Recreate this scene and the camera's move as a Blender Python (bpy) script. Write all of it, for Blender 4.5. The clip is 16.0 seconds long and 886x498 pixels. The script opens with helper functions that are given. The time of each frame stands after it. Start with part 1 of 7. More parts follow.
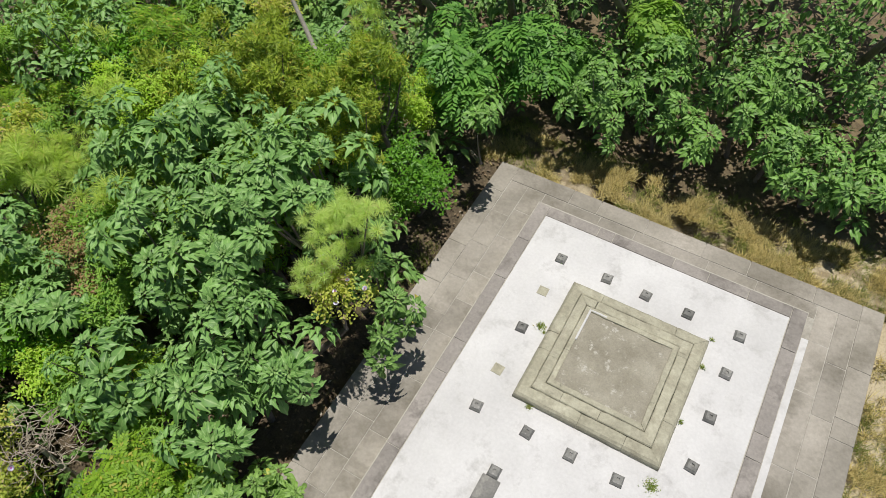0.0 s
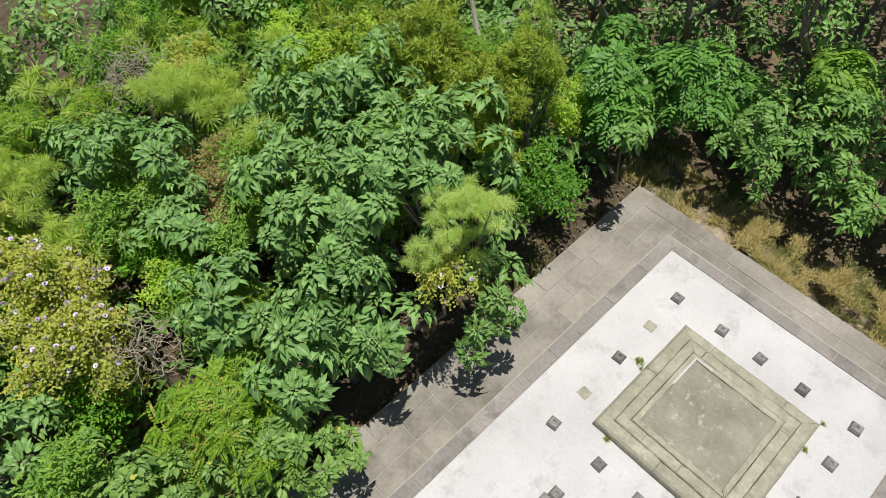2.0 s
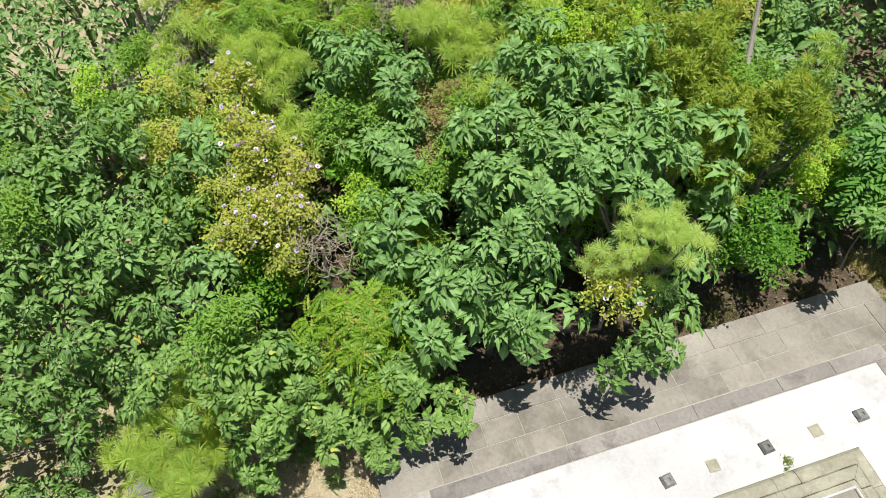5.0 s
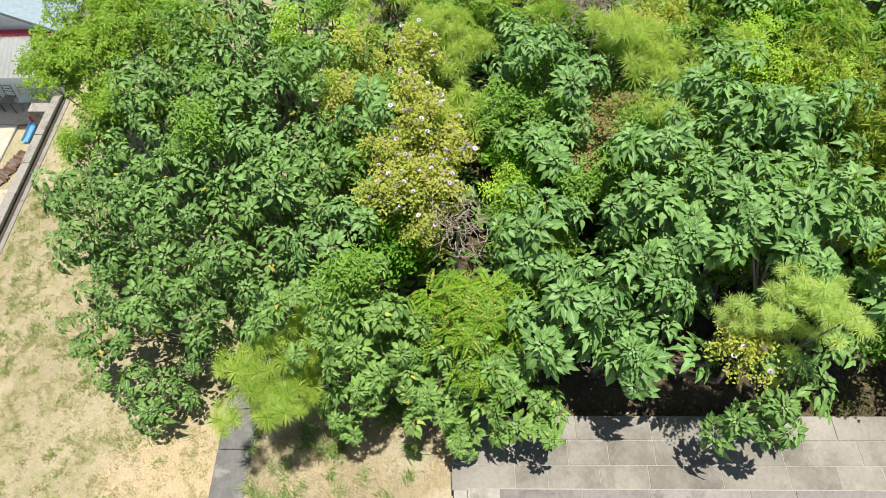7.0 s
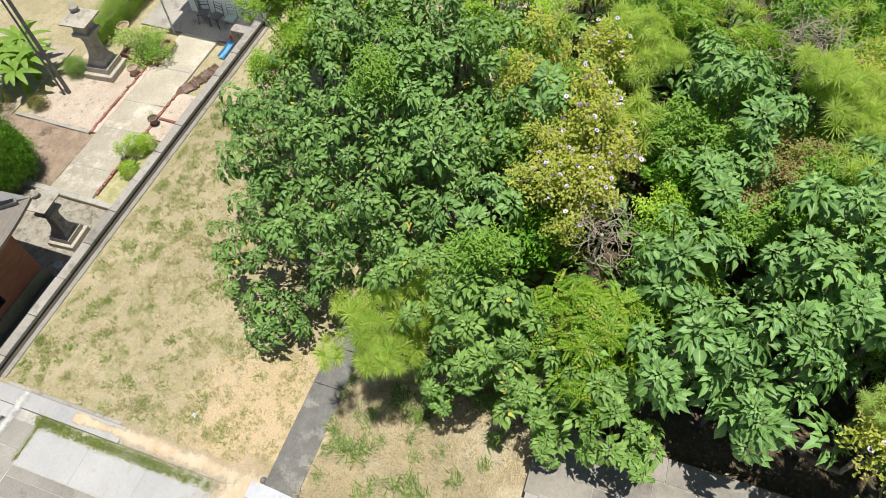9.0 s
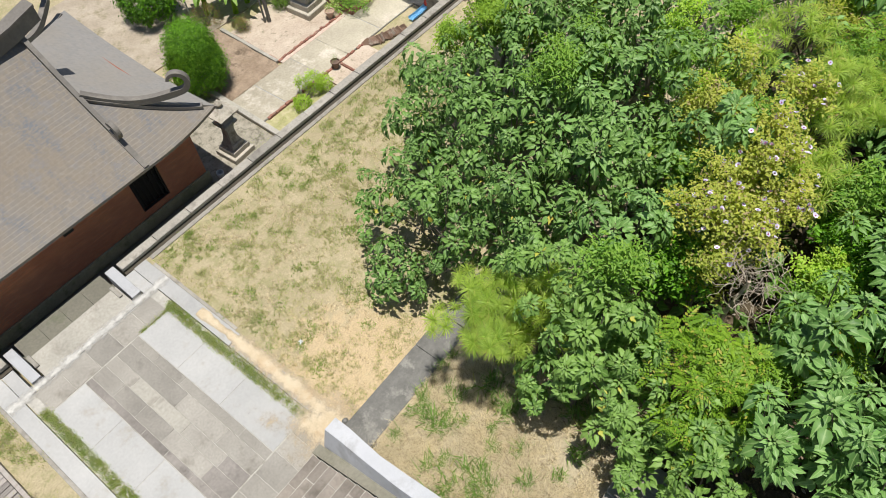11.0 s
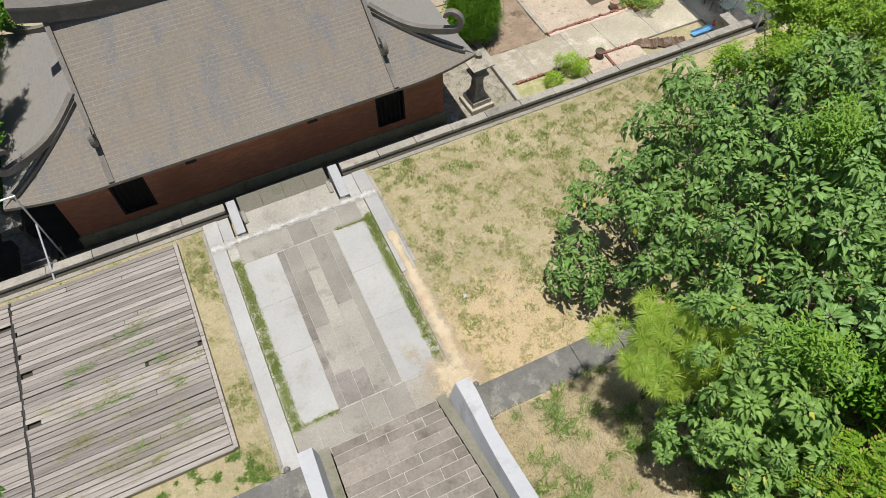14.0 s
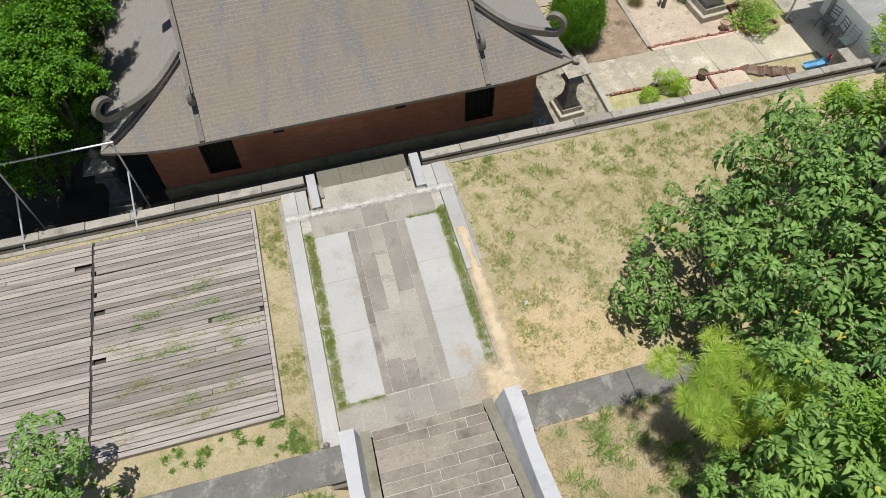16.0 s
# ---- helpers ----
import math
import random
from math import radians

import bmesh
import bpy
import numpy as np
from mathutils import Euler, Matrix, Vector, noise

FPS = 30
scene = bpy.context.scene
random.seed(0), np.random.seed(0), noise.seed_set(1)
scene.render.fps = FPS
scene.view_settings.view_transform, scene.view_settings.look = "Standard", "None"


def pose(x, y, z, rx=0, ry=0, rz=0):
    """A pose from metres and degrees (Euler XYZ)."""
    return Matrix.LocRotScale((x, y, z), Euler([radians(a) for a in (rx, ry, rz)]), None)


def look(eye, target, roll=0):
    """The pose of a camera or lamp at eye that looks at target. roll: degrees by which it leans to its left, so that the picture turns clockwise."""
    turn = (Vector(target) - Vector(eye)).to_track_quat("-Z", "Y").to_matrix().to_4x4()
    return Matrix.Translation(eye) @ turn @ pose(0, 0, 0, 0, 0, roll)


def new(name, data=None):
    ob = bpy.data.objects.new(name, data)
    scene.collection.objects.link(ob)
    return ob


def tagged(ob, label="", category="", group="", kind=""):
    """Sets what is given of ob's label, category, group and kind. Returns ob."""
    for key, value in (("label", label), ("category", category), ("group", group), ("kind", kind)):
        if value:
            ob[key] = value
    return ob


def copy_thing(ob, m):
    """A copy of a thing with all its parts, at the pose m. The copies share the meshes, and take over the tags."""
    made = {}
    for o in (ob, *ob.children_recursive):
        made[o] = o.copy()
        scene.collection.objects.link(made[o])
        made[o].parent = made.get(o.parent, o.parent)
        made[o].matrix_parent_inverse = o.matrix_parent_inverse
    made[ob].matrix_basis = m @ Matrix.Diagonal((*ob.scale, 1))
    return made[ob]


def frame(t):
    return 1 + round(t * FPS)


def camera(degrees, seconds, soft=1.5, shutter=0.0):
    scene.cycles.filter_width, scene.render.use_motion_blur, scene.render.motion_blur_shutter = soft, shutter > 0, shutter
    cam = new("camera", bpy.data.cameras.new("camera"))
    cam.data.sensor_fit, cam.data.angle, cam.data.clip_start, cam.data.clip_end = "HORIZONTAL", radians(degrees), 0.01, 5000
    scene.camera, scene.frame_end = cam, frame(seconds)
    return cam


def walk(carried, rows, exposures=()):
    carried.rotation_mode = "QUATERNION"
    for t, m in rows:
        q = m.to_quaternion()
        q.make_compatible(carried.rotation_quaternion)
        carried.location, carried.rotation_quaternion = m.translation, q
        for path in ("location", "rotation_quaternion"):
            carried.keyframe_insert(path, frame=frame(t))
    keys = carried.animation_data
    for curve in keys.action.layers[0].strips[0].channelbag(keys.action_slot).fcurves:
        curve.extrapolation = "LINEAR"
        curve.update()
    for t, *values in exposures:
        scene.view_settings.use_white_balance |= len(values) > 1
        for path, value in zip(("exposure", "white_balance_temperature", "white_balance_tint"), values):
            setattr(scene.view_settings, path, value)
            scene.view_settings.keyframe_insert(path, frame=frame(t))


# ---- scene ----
cam = camera(66.1, 16.0, soft=0.7)
PATH = [
    (0, (-0.308, -0.375, 15.997), (0.305, -1.361, 14.369), -2.2),
    (0.5, (-0.266, -0.387, 15.988), (0.41, -1.331, 14.36), -2.0),
    (1, (-0.231, -0.403, 15.967), (0.509, -1.296, 14.338), -1.9),
    (1.5, (-0.211, -0.402, 15.949), (0.592, -1.238, 14.32), -1.9),
    (2, (-0.218, -0.403, 15.923), (0.645, -1.179, 14.294), -1.9),
    (2.5, (-0.242, -0.42, 15.886), (0.679, -1.128, 14.258), -1.9),
    (3, (-0.281, -0.454, 15.846), (0.69, -1.087, 14.217), -2.2),
    (3.5, (-0.316, -0.478, 15.812), (0.706, -1.035, 14.186), -2.5),
    (4, (-0.332, -0.511, 15.778), (0.732, -0.978, 14.15), -2.9),
    (4.2, (-0.329, -0.516, 15.773), (0.743, -0.951, 14.142), -2.7),
    (6.3, (-0.184, -0.374, 15.858), (0.945, -0.444, 14.209), -2.5),
    (6.5, (-0.179, -0.355, 15.859), (0.95, -0.39, 14.209), -2.4),
    (7, (-0.183, -0.288, 15.843), (0.943, -0.236, 14.192), -2.4),
    (7.5, (-0.203, -0.216, 15.809), (0.914, -0.077, 14.155), -2.3),
    (8, (-0.229, -0.177, 15.75), (0.873, 0.054, 14.097), -2.3),
    (8.5, (-0.253, -0.134, 15.692), (0.826, 0.185, 14.038), -2.3),
    (9, (-0.295, -0.081, 15.634), (0.756, 0.323, 13.981), -2.3),
    (9.5, (-0.369, -0.014, 15.583), (0.648, 0.471, 13.93), -2.2),
    (10, (-0.44, 0.032, 15.548), (0.534, 0.596, 13.895), -2.2),
    (10.2, (-0.463, 0.045, 15.54), (0.493, 0.638, 13.887), -2.1),
    (12.3, (-0.732, 0.025, 15.427), (-0.025, 0.896, 13.772), -1.4),
    (12.5, (-0.756, 0.023, 15.422), (-0.076, 0.913, 13.765), -1.5),
    (13, (-0.81, 0.022, 15.401), (-0.202, 0.96, 13.743), -1.4),
    (13.5, (-0.858, 0.027, 15.387), (-0.324, 1.005, 13.726), -1.3),
    (14, (-0.893, 0.034, 15.381), (-0.438, 1.047, 13.718), -1.2),
    (14.5, (-0.915, 0.028, 15.38), (-0.544, 1.072, 13.715), -1.3),
    (15, (-0.931, 0.041, 15.379), (-0.649, 1.108, 13.711), -1.4),
    (15.5, (-0.926, 0.094, 15.373), (-0.658, 1.159, 13.702), -1.2),
    (16, (-0.894, 0.2, 15.362), (-0.625, 1.265, 13.691), -1.1),
]
walk(cam, [(t, look(eye, target, roll)) for t, eye, target, roll in PATH],
     exposures=((0, -0.03), (3.0, 0.07), (4.2, 0.19), (6.5, 0.42), (7.5, 0.38), (9, 0.25), (10.2, 0.2), (12.5, 0.06), (16, 0.0)))

# ---------------------------------------------------------------- light
world = bpy.data.worlds.new("sky")
scene.world = world
world.use_nodes = True
wn = world.node_tree.nodes
sky = wn.new("ShaderNodeTexSky")
sky.sky_type, sky.sun_disc = "NISHITA", False
SUN = Vector((-0.03, -0.05, 1.0)).normalized()
sky.sun_elevation = math.asin(SUN.z)
sky.sun_rotation = math.atan2(SUN.x, SUN.y)
wn["Background"].inputs["Strength"].default_value = 0.069
world.node_tree.links.new(sky.outputs[0], wn["Background"].inputs["Color"])
sun = new("sun", bpy.data.lights.new("sun", "SUN"))
sun.data.energy, sun.data.angle, sun.data.color = 4.95, radians(0.55), (1.0, 0.96, 0.90)
sun.matrix_world = look(SUN * 60, (0, 0, 0))


# ---------------------------------------------------------------- materials
def graph(name):
    m = bpy.data.materials.new(name)
    m.use_nodes = True
    nt = m.node_tree
    return m, nt, nt.nodes, nt.nodes["Principled BSDF"]


def noise_node(nt, pos, scale, detail=4.0, rough=0.6):
    n = nt.nodes.new("ShaderNodeTexNoise")
    n.inputs["Scale"].default_value, n.inputs["Detail"].default_value, n.inputs["Roughness"].default_value = scale, detail, rough
    nt.links.new(pos, n.inputs["Vector"])
    return n.outputs["Fac"]


def ramp(nt, fac, lo, hi):
    r = nt.nodes.new("ShaderNodeMapRange")
    r.inputs["From Min"].default_value, r.inputs["From Max"].default_value = lo, hi
    nt.links.new(fac, r.inputs["Value"])
    return r.outputs["Result"]


def mix(nt, fac, a, b, mode="MIX"):
    n = nt.nodes.new("ShaderNodeMix")
    n.data_type, n.blend_type = "RGBA", mode
    for sock, v in ((n.inputs["Factor"], fac), (n.inputs["A"], a), (n.inputs["B"], b)):
        if isinstance(v, (int, float)):
            sock.default_value = v
        elif isinstance(v, tuple):
            sock.default_value = (*v, 1.0)
        else:
            nt.links.new(v, sock)
    return n.outputs["Result"]


def calc(nt, op, a, b=None):
    n = nt.nodes.new("ShaderNodeMath")
    n.operation = op
    for sock, v in zip(n.inputs, (a, b)):
        if v is None:
            continue
        if isinstance(v, (int, float)):
            sock.default_value = v
        else:
            nt.links.new(v, sock)
    return n.outputs[0]


def bump(nt, bsdf, height, strength, dist=0.02):
    b = nt.nodes.new("ShaderNodeBump")
    b.inputs["Strength"].default_value, b.inputs["Distance"].default_value = strength, dist
    nt.links.new(height, b.inputs["Height"])
    nt.links.new(b.outputs[0], bsdf.inputs["Normal"])


def stone(name, a, b, stain=None, rough=0.85, big=0.7, fine=14.0, stained=(0.52, 0.68), vary=0.25, relief=0.35, stain_scale=1.3, stretch=None, grit=0.5):
    """Mineral or weathered surface: two tones, stains, grain, a tone of its own for each piece."""
    m, nt, ns, p = graph(name)
    pos = ns.new("ShaderNodeNewGeometry").outputs["Position"]
    if stretch:
        mp = ns.new("ShaderNodeMapping")
        mp.inputs["Scale"].default_value = stretch
        nt.links.new(pos, mp.inputs["Vector"])
        pos = mp.outputs[0]
    col = mix(nt, ramp(nt, noise_node(nt, pos, big, 5), 0.3, 0.7), a, b)
    if stain:
        col = mix(nt, ramp(nt, noise_node(nt, pos, stain_scale, 7, 0.7), *stained), col, stain)
    grain = noise_node(nt, pos, fine, 6, 0.7)
    lift = ramp(nt, grain, 0.2, 0.8)
    shade = calc(nt, "ADD", calc(nt, "MULTIPLY", lift, grit), 1.0 - grit / 2)
    rnd = ns.new("ShaderNodeObjectInfo").outputs["Random"]
    shade = calc(nt, "MULTIPLY", shade, calc(nt, "ADD", calc(nt, "MULTIPLY", rnd, vary), 1.0 - vary / 2))
    comb = ns.new("ShaderNodeCombineColor")
    for i in range(3):
        nt.links.new(shade, comb.inputs[i])
    nt.links.new(mix(nt, 1.0, col, comb.outputs[0], "MULTIPLY"), p.inputs["Base Color"])
    p.inputs["Roughness"].default_value = rough
    bump(nt, p, grain, relief)
    return m


def foliage(name, a, b, c=None, share=0.06, rough=0.5, glow=0.35, vein=0.0):
    """Leaves: each blade has its own tone between a and b, a few are c; light passes through."""
    m, nt, ns, p = graph(name)
    geo = ns.new("ShaderNodeNewGeometry")
    rnd = geo.outputs["Random Per Island"]
    col = mix(nt, rnd, a, b)
    big = noise_node(nt, geo.outputs["Position"], 0.9, 3)
    col = mix(nt, calc(nt, "MULTIPLY", ramp(nt, big, 0.35, 0.7), 0.42), col, tuple(v * f for v, f in zip(b, (1.12, 1.05, 0.9))))
    if c:
        w = ns.new("ShaderNodeTexWhiteNoise")
        w.noise_dimensions = "1D"
        nt.links.new(rnd, w.inputs["W"])
        col = mix(nt, calc(nt, "LESS_THAN", w.outputs["Value"], share), col, c)
    if vein:
        at = ns.new("ShaderNodeAttribute")
        at.attribute_name = "rib"
        col = mix(nt, calc(nt, "MULTIPLY", ramp(nt, at.outputs["Fac"], 0.76, 0.97), vein), col, (0.36, 0.50, 0.19))
    nt.links.new(col, p.inputs["Base Color"])
    p.inputs["Roughness"].default_value = rough
    p.inputs["Specular IOR Level"].default_value = 0.3
    t = ns.new("ShaderNodeBsdfTranslucent")
    nt.links.new(mix(nt, 1.0, col, (1.25, 1.3, 0.55), "MULTIPLY"), t.inputs["Color"])
    s = ns.new("ShaderNodeMixShader")
    s.inputs[0].default_value = glow
    nt.links.new(p.outputs[0], s.inputs[1])
    nt.links.new(t.outputs[0], s.inputs[2])
    nt.links.new(s.outputs[0], ns["Material Output"].inputs["Surface"])
    return m


def plain(name, col, rough=0.5, metal=0.0, grain=8.0, wear=0.2):
    m, nt, ns, p = graph(name)
    pos = ns.new("ShaderNodeNewGeometry").outputs["Position"]
    n = noise_node(nt, pos, grain, 5)
    nt.links.new(mix(nt, ramp(nt, n, 0.25, 0.75), tuple(v * (1 - wear) for v in col), tuple(min(1.0, v * (1 + wear * 0.5)) for v in col)), p.inputs["Base Color"])
    p.inputs["Roughness"].default_value, p.inputs["Metallic"].default_value = rough, metal
    bump(nt, p, n, 0.1)
    return m


def coursed(name, a, b, mortar, wide, high, gap, rough, axes, dirt=None, relief=0.4, tone=0.5, flecks=None):
    """Brick or tile courses laid along the given axes of the world."""
    m, nt, ns, p = graph(name)
    pos = ns.new("ShaderNodeNewGeometry").outputs["Position"]
    sep = ns.new("ShaderNodeSeparateXYZ")
    nt.links.new(pos, sep.inputs[0])
    com = ns.new("ShaderNodeCombineXYZ")
    nt.links.new(sep.outputs[axes[0]], com.inputs[0])
    nt.links.new(sep.outputs[axes[1]], com.inputs[1])
    br = ns.new("ShaderNodeTexBrick")
    br.inputs["Scale"].default_value = 1.0
    br.inputs["Color1"].default_value, br.inputs["Color2"].default_value, br.inputs["Mortar"].default_value = (*a, 1), (*b, 1), (*mortar, 1)
    br.inputs["Brick Width"].default_value, br.inputs["Row Height"].default_value, br.inputs["Mortar Size"].default_value = wide, high, gap
    br.inputs["Bias"].default_value = tone - 0.5
    nt.links.new(com.outputs[0], br.inputs["Vector"])
    col = br.outputs["Color"]
    col = mix(nt, calc(nt, "MULTIPLY", ramp(nt, noise_node(nt, pos, 0.55, 6, 0.65), 0.42, 0.66), 0.6), col, dirt or mortar)
    g = noise_node(nt, pos, 11.0, 5)
    col = mix(nt, calc(nt, "MULTIPLY", ramp(nt, g, 0.45, 0.75), 0.35), col, tuple(v * 0.55 for v in a))
    if flecks:
        col = mix(nt, calc(nt, "MULTIPLY", ramp(nt, noise_node(nt, pos, 45.0, 4, 0.7), 0.5, 0.7), 0.45), col, tuple(v * 0.62 for v in a))
        col = mix(nt, calc(nt, "MULTIPLY", ramp(nt, noise_node(nt, pos, 30.0, 4, 0.7), 0.52, 0.7), 0.35), col, tuple(v * 1.5 for v in a))
        mp = ns.new("ShaderNodeMapping")
        mp.inputs["Scale"].default_value = (6.0, 15.0, 3.0)
        nt.links.new(pos, mp.inputs["Vector"])
        col = mix(nt, calc(nt, "MULTIPLY", ramp(nt, noise_node(nt, mp.outputs[0], 1.0, 4, 0.6), 0.62, 0.70), 0.4), col, flecks)
        mv = ns.new("ShaderNodeMapping")
        mv.inputs["Scale"].default_value = (1.9, 0.55, 0.55)
        nt.links.new(pos, mv.inputs["Vector"])
        dash = ramp(nt, noise_node(nt, mp.outputs[0], 2.2, 2, 0.5), 0.42, 0.58)
        col = mix(nt, calc(nt, "MULTIPLY", calc(nt, "MULTIPLY", ramp(nt, noise_node(nt, mv.outputs[0], 1.0, 5, 0.65), 0.50, 0.62), dash), 0.8), col, (0.125, 0.135, 0.155))
        col = mix(nt, calc(nt, "MULTIPLY", ramp(nt, noise_node(nt, pos, 1.9, 5, 0.7), 0.56, 0.68), 0.4), col, (0.17, 0.175, 0.19))
        col = mix(nt, calc(nt, "MULTIPLY", ramp(nt, noise_node(nt, pos, 0.8, 6, 0.75), 0.58, 0.68), 0.2), col, (0.22, 0.165, 0.12))
    nt.links.new(col, p.inputs["Base Color"])
    p.inputs["Roughness"].default_value = rough
    bump(nt, p, calc(nt, "ADD", br.outputs["Fac"], calc(nt, "MULTIPLY", g, -0.4)), -relief)
    return m


M_PAVE = stone("grey_paving", (0.205, 0.188, 0.155), (0.33, 0.302, 0.258), (0.142, 0.128, 0.10), vary=0.22, stained=(0.48, 0.70), stain_scale=0.9, big=0.6, grit=0.4)
M_EDGE = stone("kerb_stone", (0.185, 0.168, 0.15), (0.275, 0.252, 0.228), (0.14, 0.126, 0.112), vary=0.22, stain_scale=1.6, big=0.9)
M_STEP = stone("step_stone", (0.185, 0.16, 0.135), (0.265, 0.235, 0.20), (0.14, 0.122, 0.10), vary=0.30, big=1.4, stain_scale=2.2)
M_WHITE = stone("whitewashed_cement", (0.43, 0.423, 0.413), (0.54, 0.533, 0.522), (0.365, 0.355, 0.342), big=0.6, stain_scale=1.7, stained=(0.54, 0.72), vary=0.05, grit=0.2, fine=16)
M_ALTAR = stone("mossy_stone", (0.285, 0.272, 0.198), (0.385, 0.368, 0.278), (0.245, 0.228, 0.165), vary=0.12, stain_scale=3.4, stained=(0.44, 0.66), big=2.2, grit=0.5)
M_CORE = stone("altar_cement", (0.215, 0.195, 0.145), (0.335, 0.312, 0.245), (0.45, 0.43, 0.37), stain_scale=4.2, stained=(0.57, 0.66), relief=0.6, big=1.9, fine=26)
M_PED = stone("pedestal_stone", (0.115, 0.115, 0.105), (0.215, 0.21, 0.195), (0.30, 0.29, 0.27), vary=0.5, big=9, stain_scale=12, stained=(0.58, 0.7), relief=0.7)
M_CEMENT = stone("old_cement", (0.30, 0.285, 0.245), (0.39, 0.37, 0.32), (0.23, 0.21, 0.175), vary=0.12)
M_SLAB = stone("pale_slab", (0.335, 0.335, 0.325), (0.42, 0.415, 0.40), (0.30, 0.275, 0.225), vary=0.12, big=0.6, stained=(0.55, 0.75), grit=0.22)
M_CHEEK = stone("pale_granite", (0.47, 0.48, 0.50), (0.56, 0.565, 0.585), (0.38, 0.38, 0.38), vary=0.05, fine=30, grit=0.2)
M_LIME_WASH = stone("spilt_white_cement", (0.41, 0.40, 0.37), (0.50, 0.49, 0.46), (0.36, 0.345, 0.31), big=4.0, stain_scale=6.0, grit=0.3)
M_MORTAR = stone("pale_mortar", (0.34, 0.325, 0.285), (0.46, 0.44, 0.39), (0.24, 0.225, 0.185), big=3, stain_scale=5)
M_POST = stone("grey_granite_post", (0.34, 0.345, 0.355), (0.42, 0.425, 0.435), (0.27, 0.265, 0.25), vary=0.05, fine=30, grit=0.3)
M_LANTERN = stone("lantern_stone", (0.33, 0.30, 0.24), (0.47, 0.43, 0.36), (0.20, 0.18, 0.14), vary=0.15, big=2.2, stain_scale=3.2)
M_KERB = stone("dark_cement", (0.115, 0.112, 0.102), (0.175, 0.17, 0.157), (0.235, 0.228, 0.205), vary=0.1, big=1.6, stained=(0.54, 0.64), stain_scale=2.6)
M_COPE = stone("coping_stone", (0.255, 0.238, 0.205), (0.345, 0.322, 0.28), (0.165, 0.15, 0.13), vary=0.25, stain_scale=2.0)
M_MOSSWALL = stone("damp_wall", (0.10, 0.095, 0.075), (0.17, 0.16, 0.13), (0.07, 0.08, 0.04), vary=0.1)
M_WALK = stone("walk_paving", (0.225, 0.21, 0.183), (0.305, 0.287, 0.252), (0.165, 0.15, 0.125), vary=0.32, big=0.9, stained=(0.56, 0.7), stain_scale=1.2, fine=20)
M_DAMP = stone("damp_paving", (0.115, 0.112, 0.088), (0.16, 0.152, 0.12), (0.11, 0.115, 0.075), vary=0.15)
# Near-black stand-in for shade: deck gaps, wall foot, court under the banyans.
M_SHADE_EARTH = stone("shade_dark_earth", (0.035, 0.03, 0.022), (0.07, 0.058, 0.04), (0.10, 0.08, 0.05), big=2, stained=(0.6, 0.7))
M_STRING = stone("mossy_stringer", (0.21, 0.20, 0.15), (0.28, 0.265, 0.21), (0.15, 0.15, 0.09))
M_PLINTH = stone("mossy_plinth", (0.26, 0.255, 0.15), (0.36, 0.34, 0.22), (0.17, 0.19, 0.09), stain_scale=2.5)
M_TWIG = stone("dead_twig", (0.30, 0.245, 0.185), (0.46, 0.39, 0.31), (0.42, 0.36, 0.29), big=3, fine=30)
M_WOOD = stone("weathered_wood", (0.195, 0.172, 0.152), (0.395, 0.360, 0.328), (0.115, 0.098, 0.086), rough=0.8, big=1.6, fine=30, vary=0.55, stretch=(0.5, 8.0, 3.0), stain_scale=1.6, stained=(0.54, 0.72), grit=0.5)
M_SCRAP = stone("rusty_brown", (0.12, 0.075, 0.055), (0.20, 0.13, 0.10), vary=0.4)
# Front brick colour lifted to offset eave shade; side copy left half as bright.
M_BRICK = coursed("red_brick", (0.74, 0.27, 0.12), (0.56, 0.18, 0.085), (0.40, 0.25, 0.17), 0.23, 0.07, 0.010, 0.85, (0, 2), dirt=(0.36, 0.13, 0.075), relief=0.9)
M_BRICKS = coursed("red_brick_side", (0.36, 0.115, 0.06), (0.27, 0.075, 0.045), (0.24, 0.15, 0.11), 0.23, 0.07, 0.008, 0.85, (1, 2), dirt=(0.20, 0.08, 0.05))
M_ROOF = coursed("grey_roof_tile", (0.207, 0.18, 0.144), (0.184, 0.168, 0.15), (0.27, 0.24, 0.20), 0.27, 0.105, 0.007, 0.8, (0, 1), dirt=(0.202, 0.166, 0.124), relief=0.3, flecks=(0.30, 0.28, 0.25))
M_ROOFS = coursed("grey_roof_tile_side", (0.245, 0.232, 0.215), (0.222, 0.215, 0.205), (0.265, 0.25, 0.23), 0.17, 0.115, 0.005, 0.8, (1, 0), dirt=(0.25, 0.225, 0.19), relief=0.25)
M_RIDGE = stone("ridge_tile", (0.115, 0.105, 0.092), (0.17, 0.155, 0.135), (0.22, 0.20, 0.17), vary=0.1, rough=0.7)
M_DARK = plain("dark_timber_and_void", (0.02, 0.017, 0.015), 0.6)
M_STEEL = plain("galvanised_steel", (0.66, 0.68, 0.70), 0.4, 0.35)
M_BARK = stone("bark", (0.12, 0.10, 0.08), (0.20, 0.17, 0.14), (0.07, 0.06, 0.05), big=4, fine=25, vary=0.2)
M_DEAD = stone("bleached_wood", (0.25, 0.23, 0.20), (0.36, 0.33, 0.29), (0.22, 0.2, 0.17), big=4, fine=30, vary=0.1)
M_MULB = foliage("broad_leaf", (0.050, 0.126, 0.028), (0.197, 0.368, 0.100), (0.45, 0.45, 0.06), 0.002, rough=0.5, glow=0.15, vein=0.5)
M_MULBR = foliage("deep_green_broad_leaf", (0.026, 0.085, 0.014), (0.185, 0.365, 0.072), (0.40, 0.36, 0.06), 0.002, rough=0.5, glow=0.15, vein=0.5)
